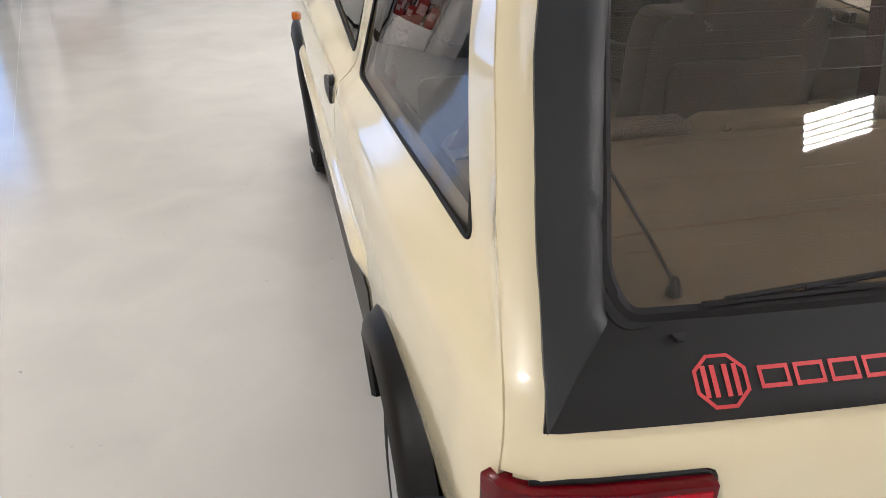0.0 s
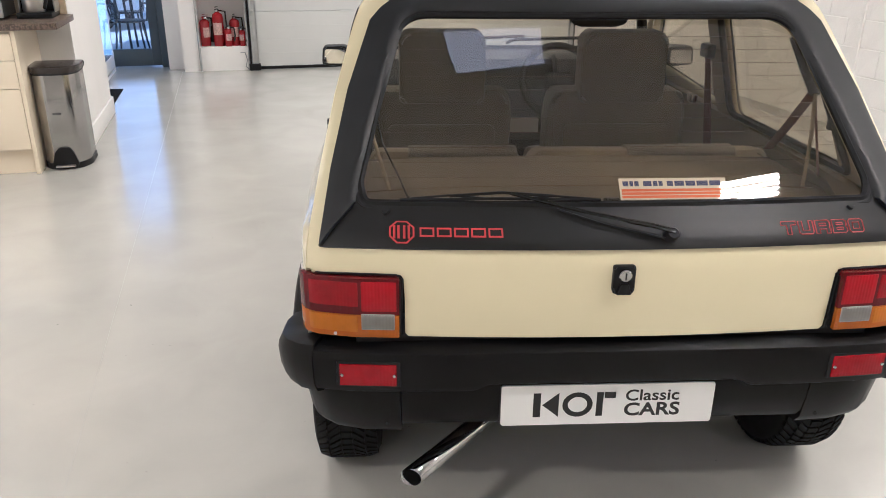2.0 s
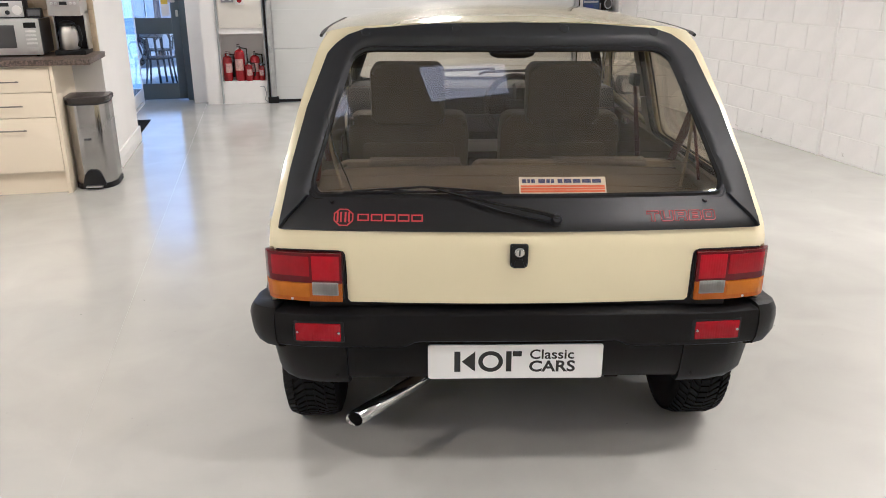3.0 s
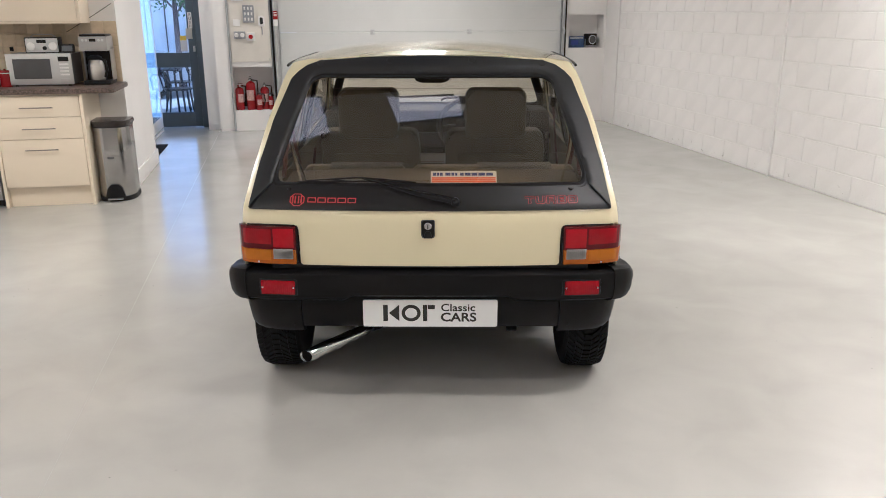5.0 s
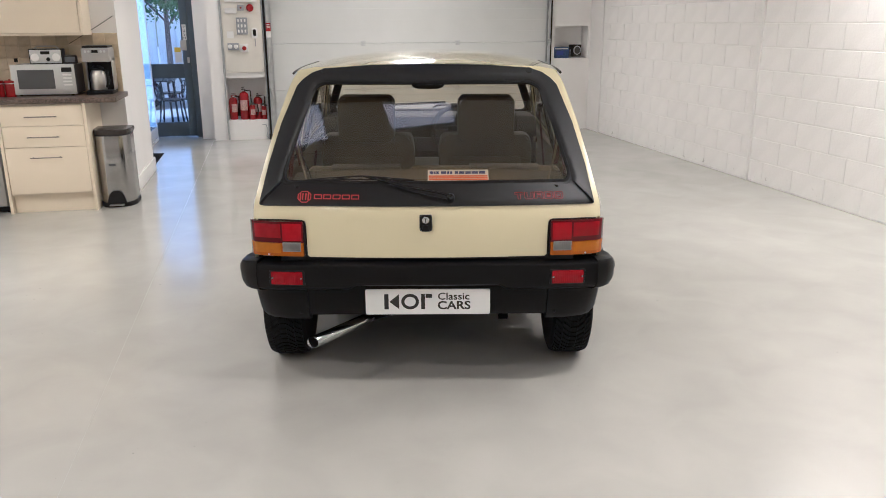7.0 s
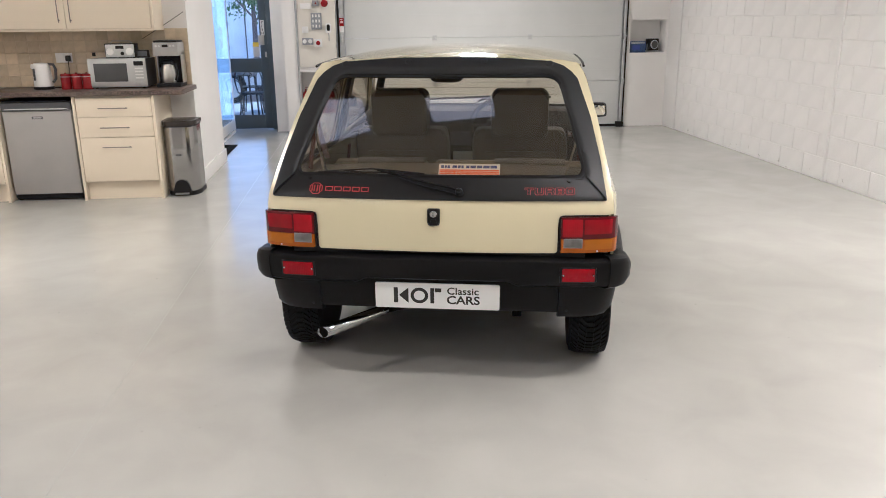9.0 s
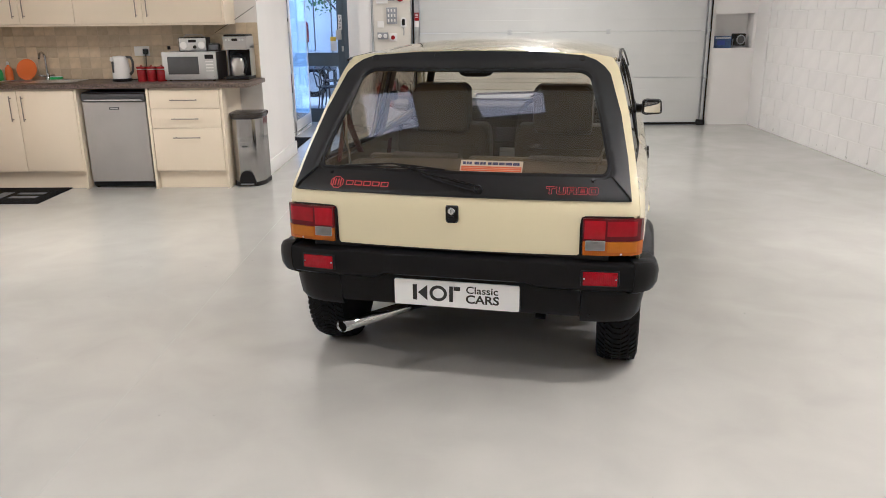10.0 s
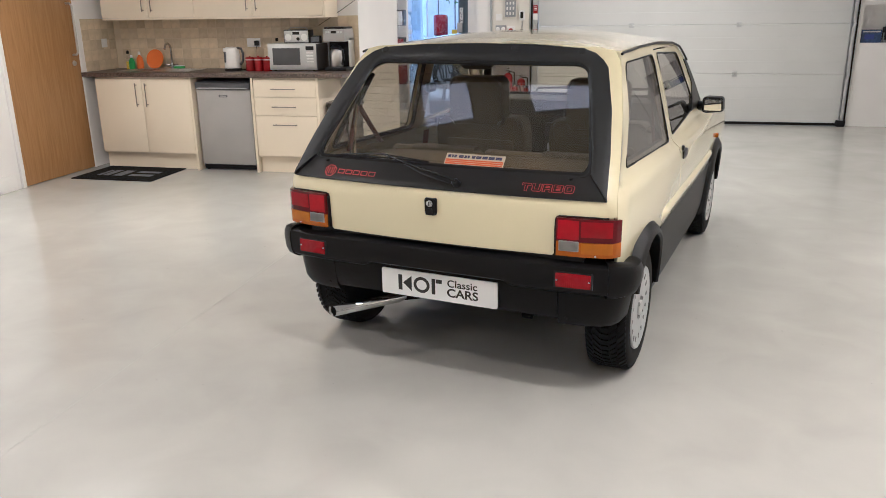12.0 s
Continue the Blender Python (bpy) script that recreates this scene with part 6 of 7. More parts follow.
for k in range(3):
    cn = thing("canister", "glossy red lidded storage canister", "canister", pose(-2.866 + k * 0.09, 4.16, KT), "red canisters")
    part("jar", lathe([(0, 0), (0.04, 0), (0.042, 0.006), (0.042, 0.112), (0, 0.112)], 28), M_RED, cn)
    part("lid", lathe([(0.043, 0.112), (0.043, 0.128), (0.038, 0.132), (0.008, 0.133), (0.008, 0.142), (0, 0.143)], 28), M_RED, cn)
    part("band", lathe([(0.0425, 0.104), (0.0432, 0.106), (0.0432, 0.111), (0.0425, 0.112)], 28), M_STEEL, cn, "steel rim band")
bo = thing("water_bottle", "clear plastic bottle with black cap behind the canisters", "bottle", pose(-2.682, 4.40, KT))
part("bottle", lathe([(0, 0), (0.035, 0), (0.036, 0.16), (0.03, 0.21), (0.012, 0.25), (0.012, 0.275)], 20), M_GLASS, bo)
part("cap", lathe([(0.014, 0.27), (0.014, 0.30), (0, 0.30)], 16), M_BLACK, bo)
so = thing("wall_socket", "white double wall socket with black plug", "socket", pose(-2.973, KITCHEN_Y - 0.0095, 1.2), kind="")
part("plate", box((-0.073, -0.008, -0.043), (0.073, 0.0, 0.043), 0.004), M_WHITEPL, so)
part("switch", join(box((-0.012, -0.012, 0.012), (-0.002, -0.007, 0.032), 0.002), box((0.002, -0.012, 0.012), (0.012, -0.007, 0.032), 0.002)), M_WHITEPL, so)
part("plug", box((0.022, -0.045, -0.028), (0.062, -0.008, 0.02), 0.006), M_BLACK, so, "black mains plug")
part("lead", tube([(0.042, -0.03, -0.026), (0.042, -0.035, -0.10), (0.03, -0.03, -0.18), (0.0, -0.03, -0.235)], 0.004, 6), M_BLACK, so)
sw2 = thing("wall_switch", "small white switch plate on the tiles", "switch", pose(WEST + 0.0092, 4.30, 1.21, 0, 0, 90))
part("plate", box((-0.043, -0.008, -0.043), (0.043, 0.0, 0.043), 0.004), M_WHITEPL, sw2)
part("rocker", box((-0.008, -0.012, -0.016), (0.008, -0.007, 0.016), 0.002), M_WHITEPL, sw2)

sk = thing("sink", "stainless steel sink with drainer set in the worktop", "sink", pose(-3.848, 4.2, KT))
rimo, rimi = [(-0.40, -0.20), (0.38, -0.20), (0.38, 0.20), (-0.40, 0.20)], [(-0.36, -0.15), (-0.05, -0.15), (-0.05, 0.15), (-0.36, 0.15)]
part("rim", sheet(rounded(rimo, 0.04), [rounded(rimi, 0.05)], 0.06, lambda x, y: (x, y, 0.006), (0, 0, 1), 0.004), M_STEEL, sk)
bm = bmesh.new()
ra_, rb_ = rounded(rimi, 0.05), [(x * 0.9 - 0.02, y * 0.85) for x, y in rounded(rimi, 0.05)]
ua, ub = [bm.verts.new((x, y, 0.004)) for x, y in ra_], [bm.verts.new((x, y, -0.035)) for x, y in rb_]
for i in range(len(ua)):
    bm.faces.new((ua[i], ub[i], ub[(i + 1) % len(ua)], ua[(i + 1) % len(ua)]))
bm.faces.new(ub)
part("bowl", mesh_of(bm, True), M_STEEL, sk)
for k in range(6):
    part("drainer_rib", box((0.02, -0.14 + k * 0.05, 0.006), (0.34, -0.125 + k * 0.05, 0.009), 0.001), M_STEEL, sk)
tp = thing("tap", "chrome mixer tap behind the sink", "tap", pose(-3.877, 4.43, KT + 0.001))
part("base", lathe([(0.026, 0), (0.026, 0.01), (0.02, 0.02), (0.018, 0.06), (0, 0.062)], 20), M_CHROME, tp)
part("spout", tube([(0, 0, 0.05), (0, 0, 0.21), (0, -0.015, 0.24), (0, -0.05, 0.255), (0, -0.09, 0.24), (0, -0.11, 0.20)], 0.011, 10), M_CHROME, tp)
part("lever", join(tube([(-0.02, 0, 0.035), (-0.075, -0.02, 0.045)], 0.008, 8), tube([(0.02, 0, 0.035), (0.075, -0.02, 0.045)], 0.008, 8)), M_CHROME, tp)
di = thing("plate_disc", "bright orange plastic plate leaning on the tiles", "plate", pose(-4.057, 4.40, KT + 0.0005, -14, 0, 0))
part("disc", moved(lathe([(0, 0.0), (0.06, 0.0), (0.095, 0.012), (0.098, 0.016), (0.06, 0.006), (0, 0.006)], 40), Matrix.Translation((0, 0, 0.0985)) @ pose(0, 0, 0, 90, 0, 0)), M_ORANGE, di)
for x, y, r, h, mt, lb in ((-4.334, 4.36, 0.026, 0.17, M_GLASS, "clear soap bottle with yellow liquid by the sink"), (-4.276, 4.33, 0.03, 0.13, M_GREEN, "green washing-up bottle by the sink"), (-4.208, 4.37, 0.034, 0.16, M_ORANGE, "orange cleaner bottle by the sink")):
    b = thing("soap_bottle", lb, "bottle", pose(x, y, KT), "bottles by the sink")
    part("bottle", lathe([(0, 0), (r, 0), (r * 1.02, h * 0.5), (r * 0.85, h * 0.72), (0.011, h * 0.85), (0.011, h * 0.92)], 20), mt, b)
    if mt is M_GLASS:
        part("liquid", lathe([(0, 0.003), (r * 0.93, 0.003), (r * 0.93, h * 0.45), (0, h * 0.45)], 18), M_YELLOW, b, "yellow liquid")
    part("cap", lathe([(0.013, h * 0.9), (0.013, h * 1.05), (0.006, h * 1.1), (0, h * 1.1)], 14), M_BLACK if mt is M_GLASS else M_WHITEPL, b)
sp = thing("sponge", "green and white scouring sponge beside the tap", "sponge", pose(-3.78, 4.40, KT + 0.0065, 0, 0, 12))
part("foam", box((-0.05, -0.03, 0), (0.05, 0.03, 0.022), 0.006), M_GREEN, sp)
part("pad", box((-0.05, -0.03, 0.0225), (0.05, 0.03, 0.029), 0.003), M_WHITEPL, sp)
cb = thing("cable", "thin grey cable running up the white wall", "cable")
part("lead", tube([(-2.26, 4.47, 1.36), (-2.15, 4.475, 1.425), (-2.02, 4.49, 1.505), (-1.885, 4.492, 1.59)], 0.003, 6), M_FRIDGETOP, cb)

# ---- pedal bin ----
M_BINSTEEL = mat("satin bin steel", (0.40, 0.392, 0.385), 0.15, 1.0, vary=0.1, scale=5, rvary=0.04)
M_LID = mat("dark brown gloss plastic", (0.035, 0.028, 0.025), 0.25, vary=0.1)
bn = thing("pedal_bin", "brushed steel pedal bin with dark lid beside the kitchen", "bin", pose(-1.935, 4.12, 0))
shape = rounded([(-0.15, 0.20), (-0.15, -0.02), (-0.10, -0.12), (0.10, -0.12), (0.15, -0.02), (0.15, 0.20)], [0.02, 0.06, 0.07, 0.07, 0.06, 0.02], 6)
part("body", prism([(x * 0.96, y) for x, y in shape], 0.03, 0.615, "z", 0.004), M_BINSTEEL, bn, "brushed steel body")
part("base", prism([(x * 0.99, y * 1.02) for x, y in shape], 0.0, 0.04, "z", 0.004), M_BLACK, bn, "black plastic base")
part("lid", prism([(x * 1.02, y * 1.04) for x, y in shape], 0.622, 0.665, "z", 0.012), M_LID, bn, "glossy dark brown lid")
part("collar", prism([(x * 0.98, y) for x, y in shape], 0.612, 0.624, "z"), M_BLACK, bn)
part("pedal_housing", prism(rounded([(-0.085, 0.02), (0.085, 0.02), (0.06, 0.11), (0.03, 0.145), (-0.03, 0.145), (-0.06, 0.11)], 0.025), -0.135, -0.11, "y", 0.005), M_BLACK, bn, "black arched pedal housing")
part("pedal", box((-0.06, -0.165, 0.018), (0.06, -0.13, 0.03), 0.005), M_STEEL, bn, "steel pedal")
part("side_grip", box((-0.154, -0.02, 0.40), (-0.142, 0.02, 0.56), 0.005), M_BLACK, bn, "black side grip")
part("plate_mark", box((-0.03, -0.1215, 0.36), (0.02, -0.1205, 0.375)), M_FRIDGETOP, bn)

# ---- floor mats ----
def floor_mat(x0, x1, y0, y1, label, bars):
    m = thing("floor_mat", label, "mat", pose((x0 + x1) / 2, (y0 + y1) / 2, 0))
    w, h = (x1 - x0) / 2, (y1 - y0) / 2
    part("mat_body", box((-w, -h, 0.0), (w, h, 0.009), 0.003), M_MATFIBRE, m)
    for a, b, c, d in bars:
        part("print_bar", box((a, c, 0.009), (b, d, 0.0105)), M_MATPRINT, m, "pale grey printed bar")
    return m


floor_mat(-4.40, -3.55, 3.33, 3.95, "black entrance mat with pale printed bars by the sink unit", [(-0.27, -0.23, -0.14, 0.1), (-0.21, -0.14, -0.14, 0.1), (-0.10, 0.0, -0.14, 0.1), (0.06, 0.30, 0.02, 0.09), (0.06, 0.30, -0.13, -0.05)])
floor_mat(-2.75, -1.90, 6.0, 6.95, "plain black entrance mat", [])

# ---- electrical board and recess ----
eb = thing("electrical_board", "cream board with switches, sockets and emergency buttons", "electrical board", pose(0, NORTH, 0))
part("backboard", box((ELX0 + 0.01, -0.022, 0.90), (ELX1 - 0.005, -0.001, 2.25), 0.003), mat("cream board paint", (0.72, 0.69, 0.62), 0.5, vary=0.03), eb)
M_GREYBOX = mat("grey moulded box", (0.30, 0.31, 0.33), 0.45)
g = part("grid_switch", box((-0.960, -0.05, 1.39), (-0.818, -0.022, 1.605), 0.006), M_GREYBOX, eb, "grey grid switch plate")
for r in range(3):
    for c in range(3):
        part("rocker", box((-0.943 + c * 0.042, -0.058, 1.415 + r * 0.066), (-0.923 + c * 0.042, -0.05, 1.452 + r * 0.066), 0.003), M_WHITEPL, g)
g = part("double_socket", box((-1.090, -0.055, 1.19), (-0.946, -0.022, 1.282), 0.006), M_GREYBOX, eb, "grey double socket")
for x in (-1.058, -0.983):
    part("plug", moved(lathe([(0, 0.03), (0.024, 0.03), (0.027, 0)], 18), Matrix.Translation((x, -0.055, 1.236)) @ pose(0, 0, 0, 90, 0, 0)), M_WHITEPL, g)
for x, z, w, r in ((-0.878, 1.215, 0.052, 0.028),):
    g = part("stop_box", box((x - w, -0.06, z - w), (x + w, -0.022, z + w), 0.006), M_WHITEPL, eb, "white box with a red stop button")
    part("button", moved(lathe([(0, 0.03), (0.022, 0.03), (r, 0.022), (r, 0.012), (0.016, 0.0)], 22), Matrix.Translation((x, -0.06, z)) @ pose(0, 0, 0, 90, 0, 0)), M_RED, g, "red stop button")
part("sounder", moved(lathe([(0, 0.045), (0.035, 0.042), (0.046, 0.03), (0.048, 0.0)], 26), Matrix.Translation((-0.773, -0.022, 1.725)) @ pose(0, 0, 0, 90, 0, 0)), M_RED, eb, "round red sounder")
g = part("key_switch", box((-0.933, -0.05, 1.69), (-0.848, -0.022, 1.765), 0.005), M_GREYBOX, eb, "grey box with a small red lamp")
part("lamp", moved(lathe([(0, 0.01), (0.010, 0.01), (0.012, 0)], 14), Matrix.Translation((-0.888, -0.05, 1.727)) @ pose(0, 0, 0, 90, 0, 0)), M_RED, g)
part("white_box", box((-1.093, -0.06, 1.655), (-0.943, -0.022, 1.725), 0.006), M_WHITEPL, eb)
part("light_switch", box((-1.088, -0.034, 1.345), (-1.003, -0.022, 1.43), 0.004), M_WHITEPL, eb)
g = part("pendant_control", prism(rounded([(-0.773, 1.34), (-0.693, 1.34), (-0.693, 1.475), (-0.773, 1.475)], 0.035), -0.055, -0.022, "y", 0.008), M_WHITEPL, eb, "pale oval door control")
part("face", prism(rounded([(-0.753, 1.37), (-0.713, 1.37), (-0.713, 1.455), (-0.753, 1.455)], 0.018), -0.06, -0.054, "y"), M_BLACK, g)
part("cord", tube([(-0.733, -0.03, 1.34), (-0.730, -0.03, 1.29), (-0.733, -0.03, 1.24)], 0.006, 6), M_GREYBOX, g)
g = part("notice_frame", box((-1.088, -0.05, 1.80), (-0.678, -0.022, 2.06), 0.004), M_WHITEPL, eb, "framed notice")
part("notice", box((-1.038, -0.053, 1.845), (-0.728, -0.049, 2.02)), M_FRIDGETOP, g, "dark printed sheet")
for z in (0.93, 2.2):
    for x in (ELX0 + 0.035, ELX1 - 0.03):
        part("screw", moved(lathe([(0, 0.003), (0.006, 0.002), (0.007, 0)], 8), Matrix.Translation((x, -0.022, z)) @ pose(0, 0, 0, 90, 0, 0)), M_STEEL, eb)
cd = thing("conduit", "grey steel conduit pipes running up the end wall", "conduit", pose(0, NORTH, 0))
part("pipe", tube([(ELX0 - 0.012, -0.016, 0.0), (ELX0 - 0.012, -0.016, 2.6)], 0.013, 10), M_GALV, cd)
part("pipe", tube([(ELX1 + 0.012, -0.014, 0.05), (ELX1 + 0.012, -0.014, 2.6)], 0.011, 10), M_GALV, cd)
part("flex", tube([(ELX1 - 0.08, -0.012, 0.20), (ELX1 - 0.03, -0.016, 0.20), (ELX1 - 0.01, -0.02, 0.12), (ELX1 - 0.03, -0.02, 0.04), (ELX1 + 0.01, -0.02, 0.006)], 0.006, 6), M_GREYBOX, cd)


def extinguisher(x, y, h, r, label, spin, horn):
    e = thing("fire_extinguisher", label, "fire extinguisher", pose(x, y, 0.267, 0, 0, spin), "fire extinguishers")
    part("cylinder", lathe([(0, 0.0), (r * 0.9, 0.0), (r, 0.012), (r, h * 0.70), (r * 0.85, h * 0.78), (r * 0.35, h * 0.83), (r * 0.3, h * 0.86), (0, h * 0.86)], 28), M_RED, e, "red steel cylinder")
    v = part("valve", join(box((-0.018, -0.02, h * 0.84), (0.018, 0.02, h * 0.90), 0.004), box((-0.014, -0.09, h * 0.90), (0.014, 0.02, h * 0.915), 0.003), box((-0.012, -0.085, h * 0.955), (0.012, 0.02, h * 0.97), 0.003)), M_BLACK if not horn else M_RED, e, "squeeze lever valve")
    bm = bmesh.new()
    low, high = ([bm.verts.new(((r + 0.0008) * math.sin(radians(a)), -(r + 0.0008) * math.cos(radians(a)), z)) for a in range(-50, 51, 10)] for z in (h * 0.28, h * 0.58))
    for k in range(10):
        bm.faces.new((low[k], low[k + 1], high[k + 1], high[k]))
    part("label", mesh_of(bm, True), M_PALELABEL, e, "pale instruction label")
    part("gauge", moved(lathe([(0, 0.012), (0.014, 0.012), (0.016, 0)], 14), Matrix.Translation((0.0, -0.02, h * 0.87)) @ pose(0, 0, 0, 90, 0, 0)), M_CHROME, v)
    part("hose", tube([(0.015, 0, h * 0.87), (r + 0.03, -0.01, h * 0.85), (r + 0.035, -0.02, h * 0.5), (r + 0.02, -0.02, h * 0.22)], 0.009 if not horn else 0.012, 8), M_BLACK, e, "black rubber hose")
    if horn:
        part("horn", moved(lathe([(0.012, 0), (0.018, 0.06), (0.032, 0.18), (0.028, 0.18), (0.0, 0.06)], 16), Matrix.Translation((r + 0.025, -0.02, h * 0.62)) @ pose(0, 0, 0, 0, 180, 0)), M_BLACK, e, "black discharge horn")


extinguisher(-1.083, NORTH + 0.12, 0.36, 0.055, "slim red fire extinguisher in the wall recess", 30, True)
extinguisher(-0.933, NORTH + 0.10, 0.45, 0.062, "tall red fire extinguisher with lever valve", -10, False)
extinguisher(-0.833, NORTH + 0.05, 0.24, 0.042, "short red fire extinguisher with black valve", 20, False)
extinguisher(-0.753, NORTH + 0.12, 0.36, 0.058, "medium red fire extinguisher in the wall recess", 0, False)
extinguisher(-0.676, NORTH + 0.06, 0.22, 0.034, "small red fire extinguisher at the recess edge", -20, False)

# door label
dl = thing("safety_label", "red and white safety label on the steel track", "label", pose(RD0 - 0.008, NORTH - 0.0505, 1.48))
part("red_half", box((-0.03, -0.001, -0.05), (0.03, 0.0, 0.055)), M_RED, dl)
part("white_half", box((-0.03, -0.001, -0.13), (0.03, 0.0, -0.052)), M_WHITEPL, dl)
for k in range(3):
    part("bar", box((-0.02, -0.0016, 0.03 - k * 0.02), (0.02, -0.001, 0.038 - k * 0.02)), M_WHITEPL, dl)

# ---- things in the wall niche ----
bx = thing("carton", "dark blue printed carton in the wall niche", "box", pose(3.61, NORTH + 0.10, NI[2]))
part("carton", box((-0.115, -0.05, 0), (0.115, 0.05, 0.155), 0.002), M_NAVYBOX, bx)
part("print_patch", box((-0.08, -0.0512, 0.04), (0.03, -0.05, 0.10)), M_BLUE, bx)
part("print_band", box((-0.1, -0.0512, 0.125), (0.1, -0.05, 0.14)), M_SILVER, bx)
lt = thing("work_light", "small black cube work light in the wall niche", "lamp", pose(3.835, NORTH + 0.09, NI[2], 0, 0, 12))
part("housing", box((-0.075, -0.05, 0.03), (0.075, 0.07, 0.19), 0.012), M_BLACK, lt)
part("lens", moved(lathe([(0, 0.006), (0.05, 0.006), (0.055, 0)], 24), Matrix.Translation((0, -0.05, 0.11)) @ pose(0, 0, 0, 90, 0, 0)), M_DARKGLASS, lt)
part("bezel", moved(lathe([(0.052, 0.0), (0.052, 0.01), (0.062, 0.01), (0.064, 0)], 24), Matrix.Translation((0, -0.05, 0.11)) @ pose(0, 0, 0, 90, 0, 0)), M_SILVER, lt)
part("stand", join(box((-0.085, -0.03, 0.0), (0.085, 0.05, 0.01), 0.003), box((-0.085, 0.0, 0.0), (-0.077, 0.02, 0.12), 0.002), box((0.077, 0.0, 0.0), (0.085, 0.02, 0.12), 0.002)), M_SILVER, lt)

# ---- glazed display cabinet by the entrance ----
dc = thing("display_cabinet", "white framed glass display cabinet with shelves", "display cabinet", pose(-2.11, 7.14, 0))
CW, CD, CH = 0.44, 1.06, 2.15
for x in (-CW, -0.022):
    for y in (0.0, CD - 0.022):
        part("post", box((x, y, 0), (x + 0.022, y + 0.022, CH), 0.003), M_WHITEPL, dc)
part("base", box((-CW, 0.0, 0.05), (0.0, CD, 0.19), 0.004), M_WHITEPL, dc, "white base panel")
part("bottom_rail", join(box((-CW, 0.0, 0.0), (0.0, 0.022, 0.03)), box((-0.022, 0.022, 0.0), (0.0, CD - 0.022, 0.03))), M_WHITEPL, dc)
part("top", box((-CW, 0.0, CH), (0.0, CD, CH + 0.05), 0.004), M_WHITEPL, dc)
for k, z in enumerate((0.55, 0.92, 1.30, 1.68)):
    part("shelf", box((-CW + 0.024, 0.024, z), (-0.024, CD - 0.024, z + 0.008)), M_GLASS, dc, "clear glass shelf")
for lo, hi in (((-0.008, 0.022, 0.19), (-0.004, CD - 0.022, CH)), ((-CW + 0.022, 0.004, 0.19), (-0.022, 0.008, CH))):
    p = part("pane", box(lo, hi), M_GLASS, dc, "clear glass side")
    p.visible_shadow = False
for z in (0.928, 1.308, 1.688, 0.558):
    for k in range(4):
        h, w = random.uniform(0.12, 0.22), random.uniform(0.05, 0.09)
        y = 0.14 + k * 0.24
        mt = (M_BLACK, M_WHITEPL, M_FRIDGETOP, M_RED)[random.randrange(4)]
        b = thing("boxed_product", "small boxed product on the glass shelf", "box", pose(-2.11 - 0.2, 7.14 + y, z, 0, 0, random.uniform(-15, 15)), "cabinet products")
        part("carton", box((-0.06, -w, 0), (0.06, w, h), 0.003), mt, b)
        part("print_patch", box((-0.05, -w - 0.001, h * 0.3), (0.05, -w, h * 0.6)), M_STICKER, b)


# ---- the yard beyond the glass door ----
M_PAVING = mat("pale paving", (0.66, 0.66, 0.66), 0.8, vary=0.12, scale=3, bump=0.3, bscale=40)
M_FENCE = mat("pale grey cladding", (0.72, 0.76, 0.82), 0.6, vary=0.08, scale=2)
M_DARKMETAL = mat("dark painted metal", (0.02, 0.025, 0.03), 0.4)
M_LEAF = mat("leaf green", (0.065, 0.15, 0.045), 0.6, vary=0.4, scale=9)
M_SLATE = mat("dark brick", (0.12, 0.10, 0.10), 0.8, vary=0.2, scale=5)
M_CARSILVER = mat("silver car paint", (0.55, 0.57, 0.60), 0.3, 0.4, coat=1.0)
tagged(part("ground", box((-40, DOOR_Y + 0.16, -0.22), (40, 60, -0.03)), M_PAVING), "grey paved yard outside", "ground", kind="structure")

fence = thing("fence", "pale grey panelled yard fence", "fence", pose(-4.5, 15.5, -0.03))
for k in range(22):
    part("slat", box((-4.4 + k * 0.4, 0, 0), (-4.4 + k * 0.4 + 0.37, 0.03, 2.9), 0.008), M_FENCE, fence)
for k in range(5):
    part("post", box((-4.4 + k * 2.1, 0.03, 0), (-4.3 + k * 2.1, 0.12, 2.95), 0.01), M_FENCE, fence)
bd = thing("building", "dark brick building with louvred window behind the yard", "building", pose(-8.2, 19, -0.03))
part("wall", box((-4, 0, 0), (4.2, 5, 6.0)), M_SLATE, bd)
part("roof", prism([(-4.3, 6.0), (4.5, 6.0), (0.1, 7.6)], -0.3, 5.3, "y"), M_FRIDGETOP, bd)
for x in (-2.5, 0.5, 2.6):
    wdw = part("window", box((x - 0.6, -0.05, 3.0), (x + 0.6, 0.0, 4.4), 0.01), M_WHITEPL, bd)
    part("pane", box((x - 0.52, -0.06, 3.08), (x + 0.52, -0.048, 4.32)), M_DARKGLASS, wdw)


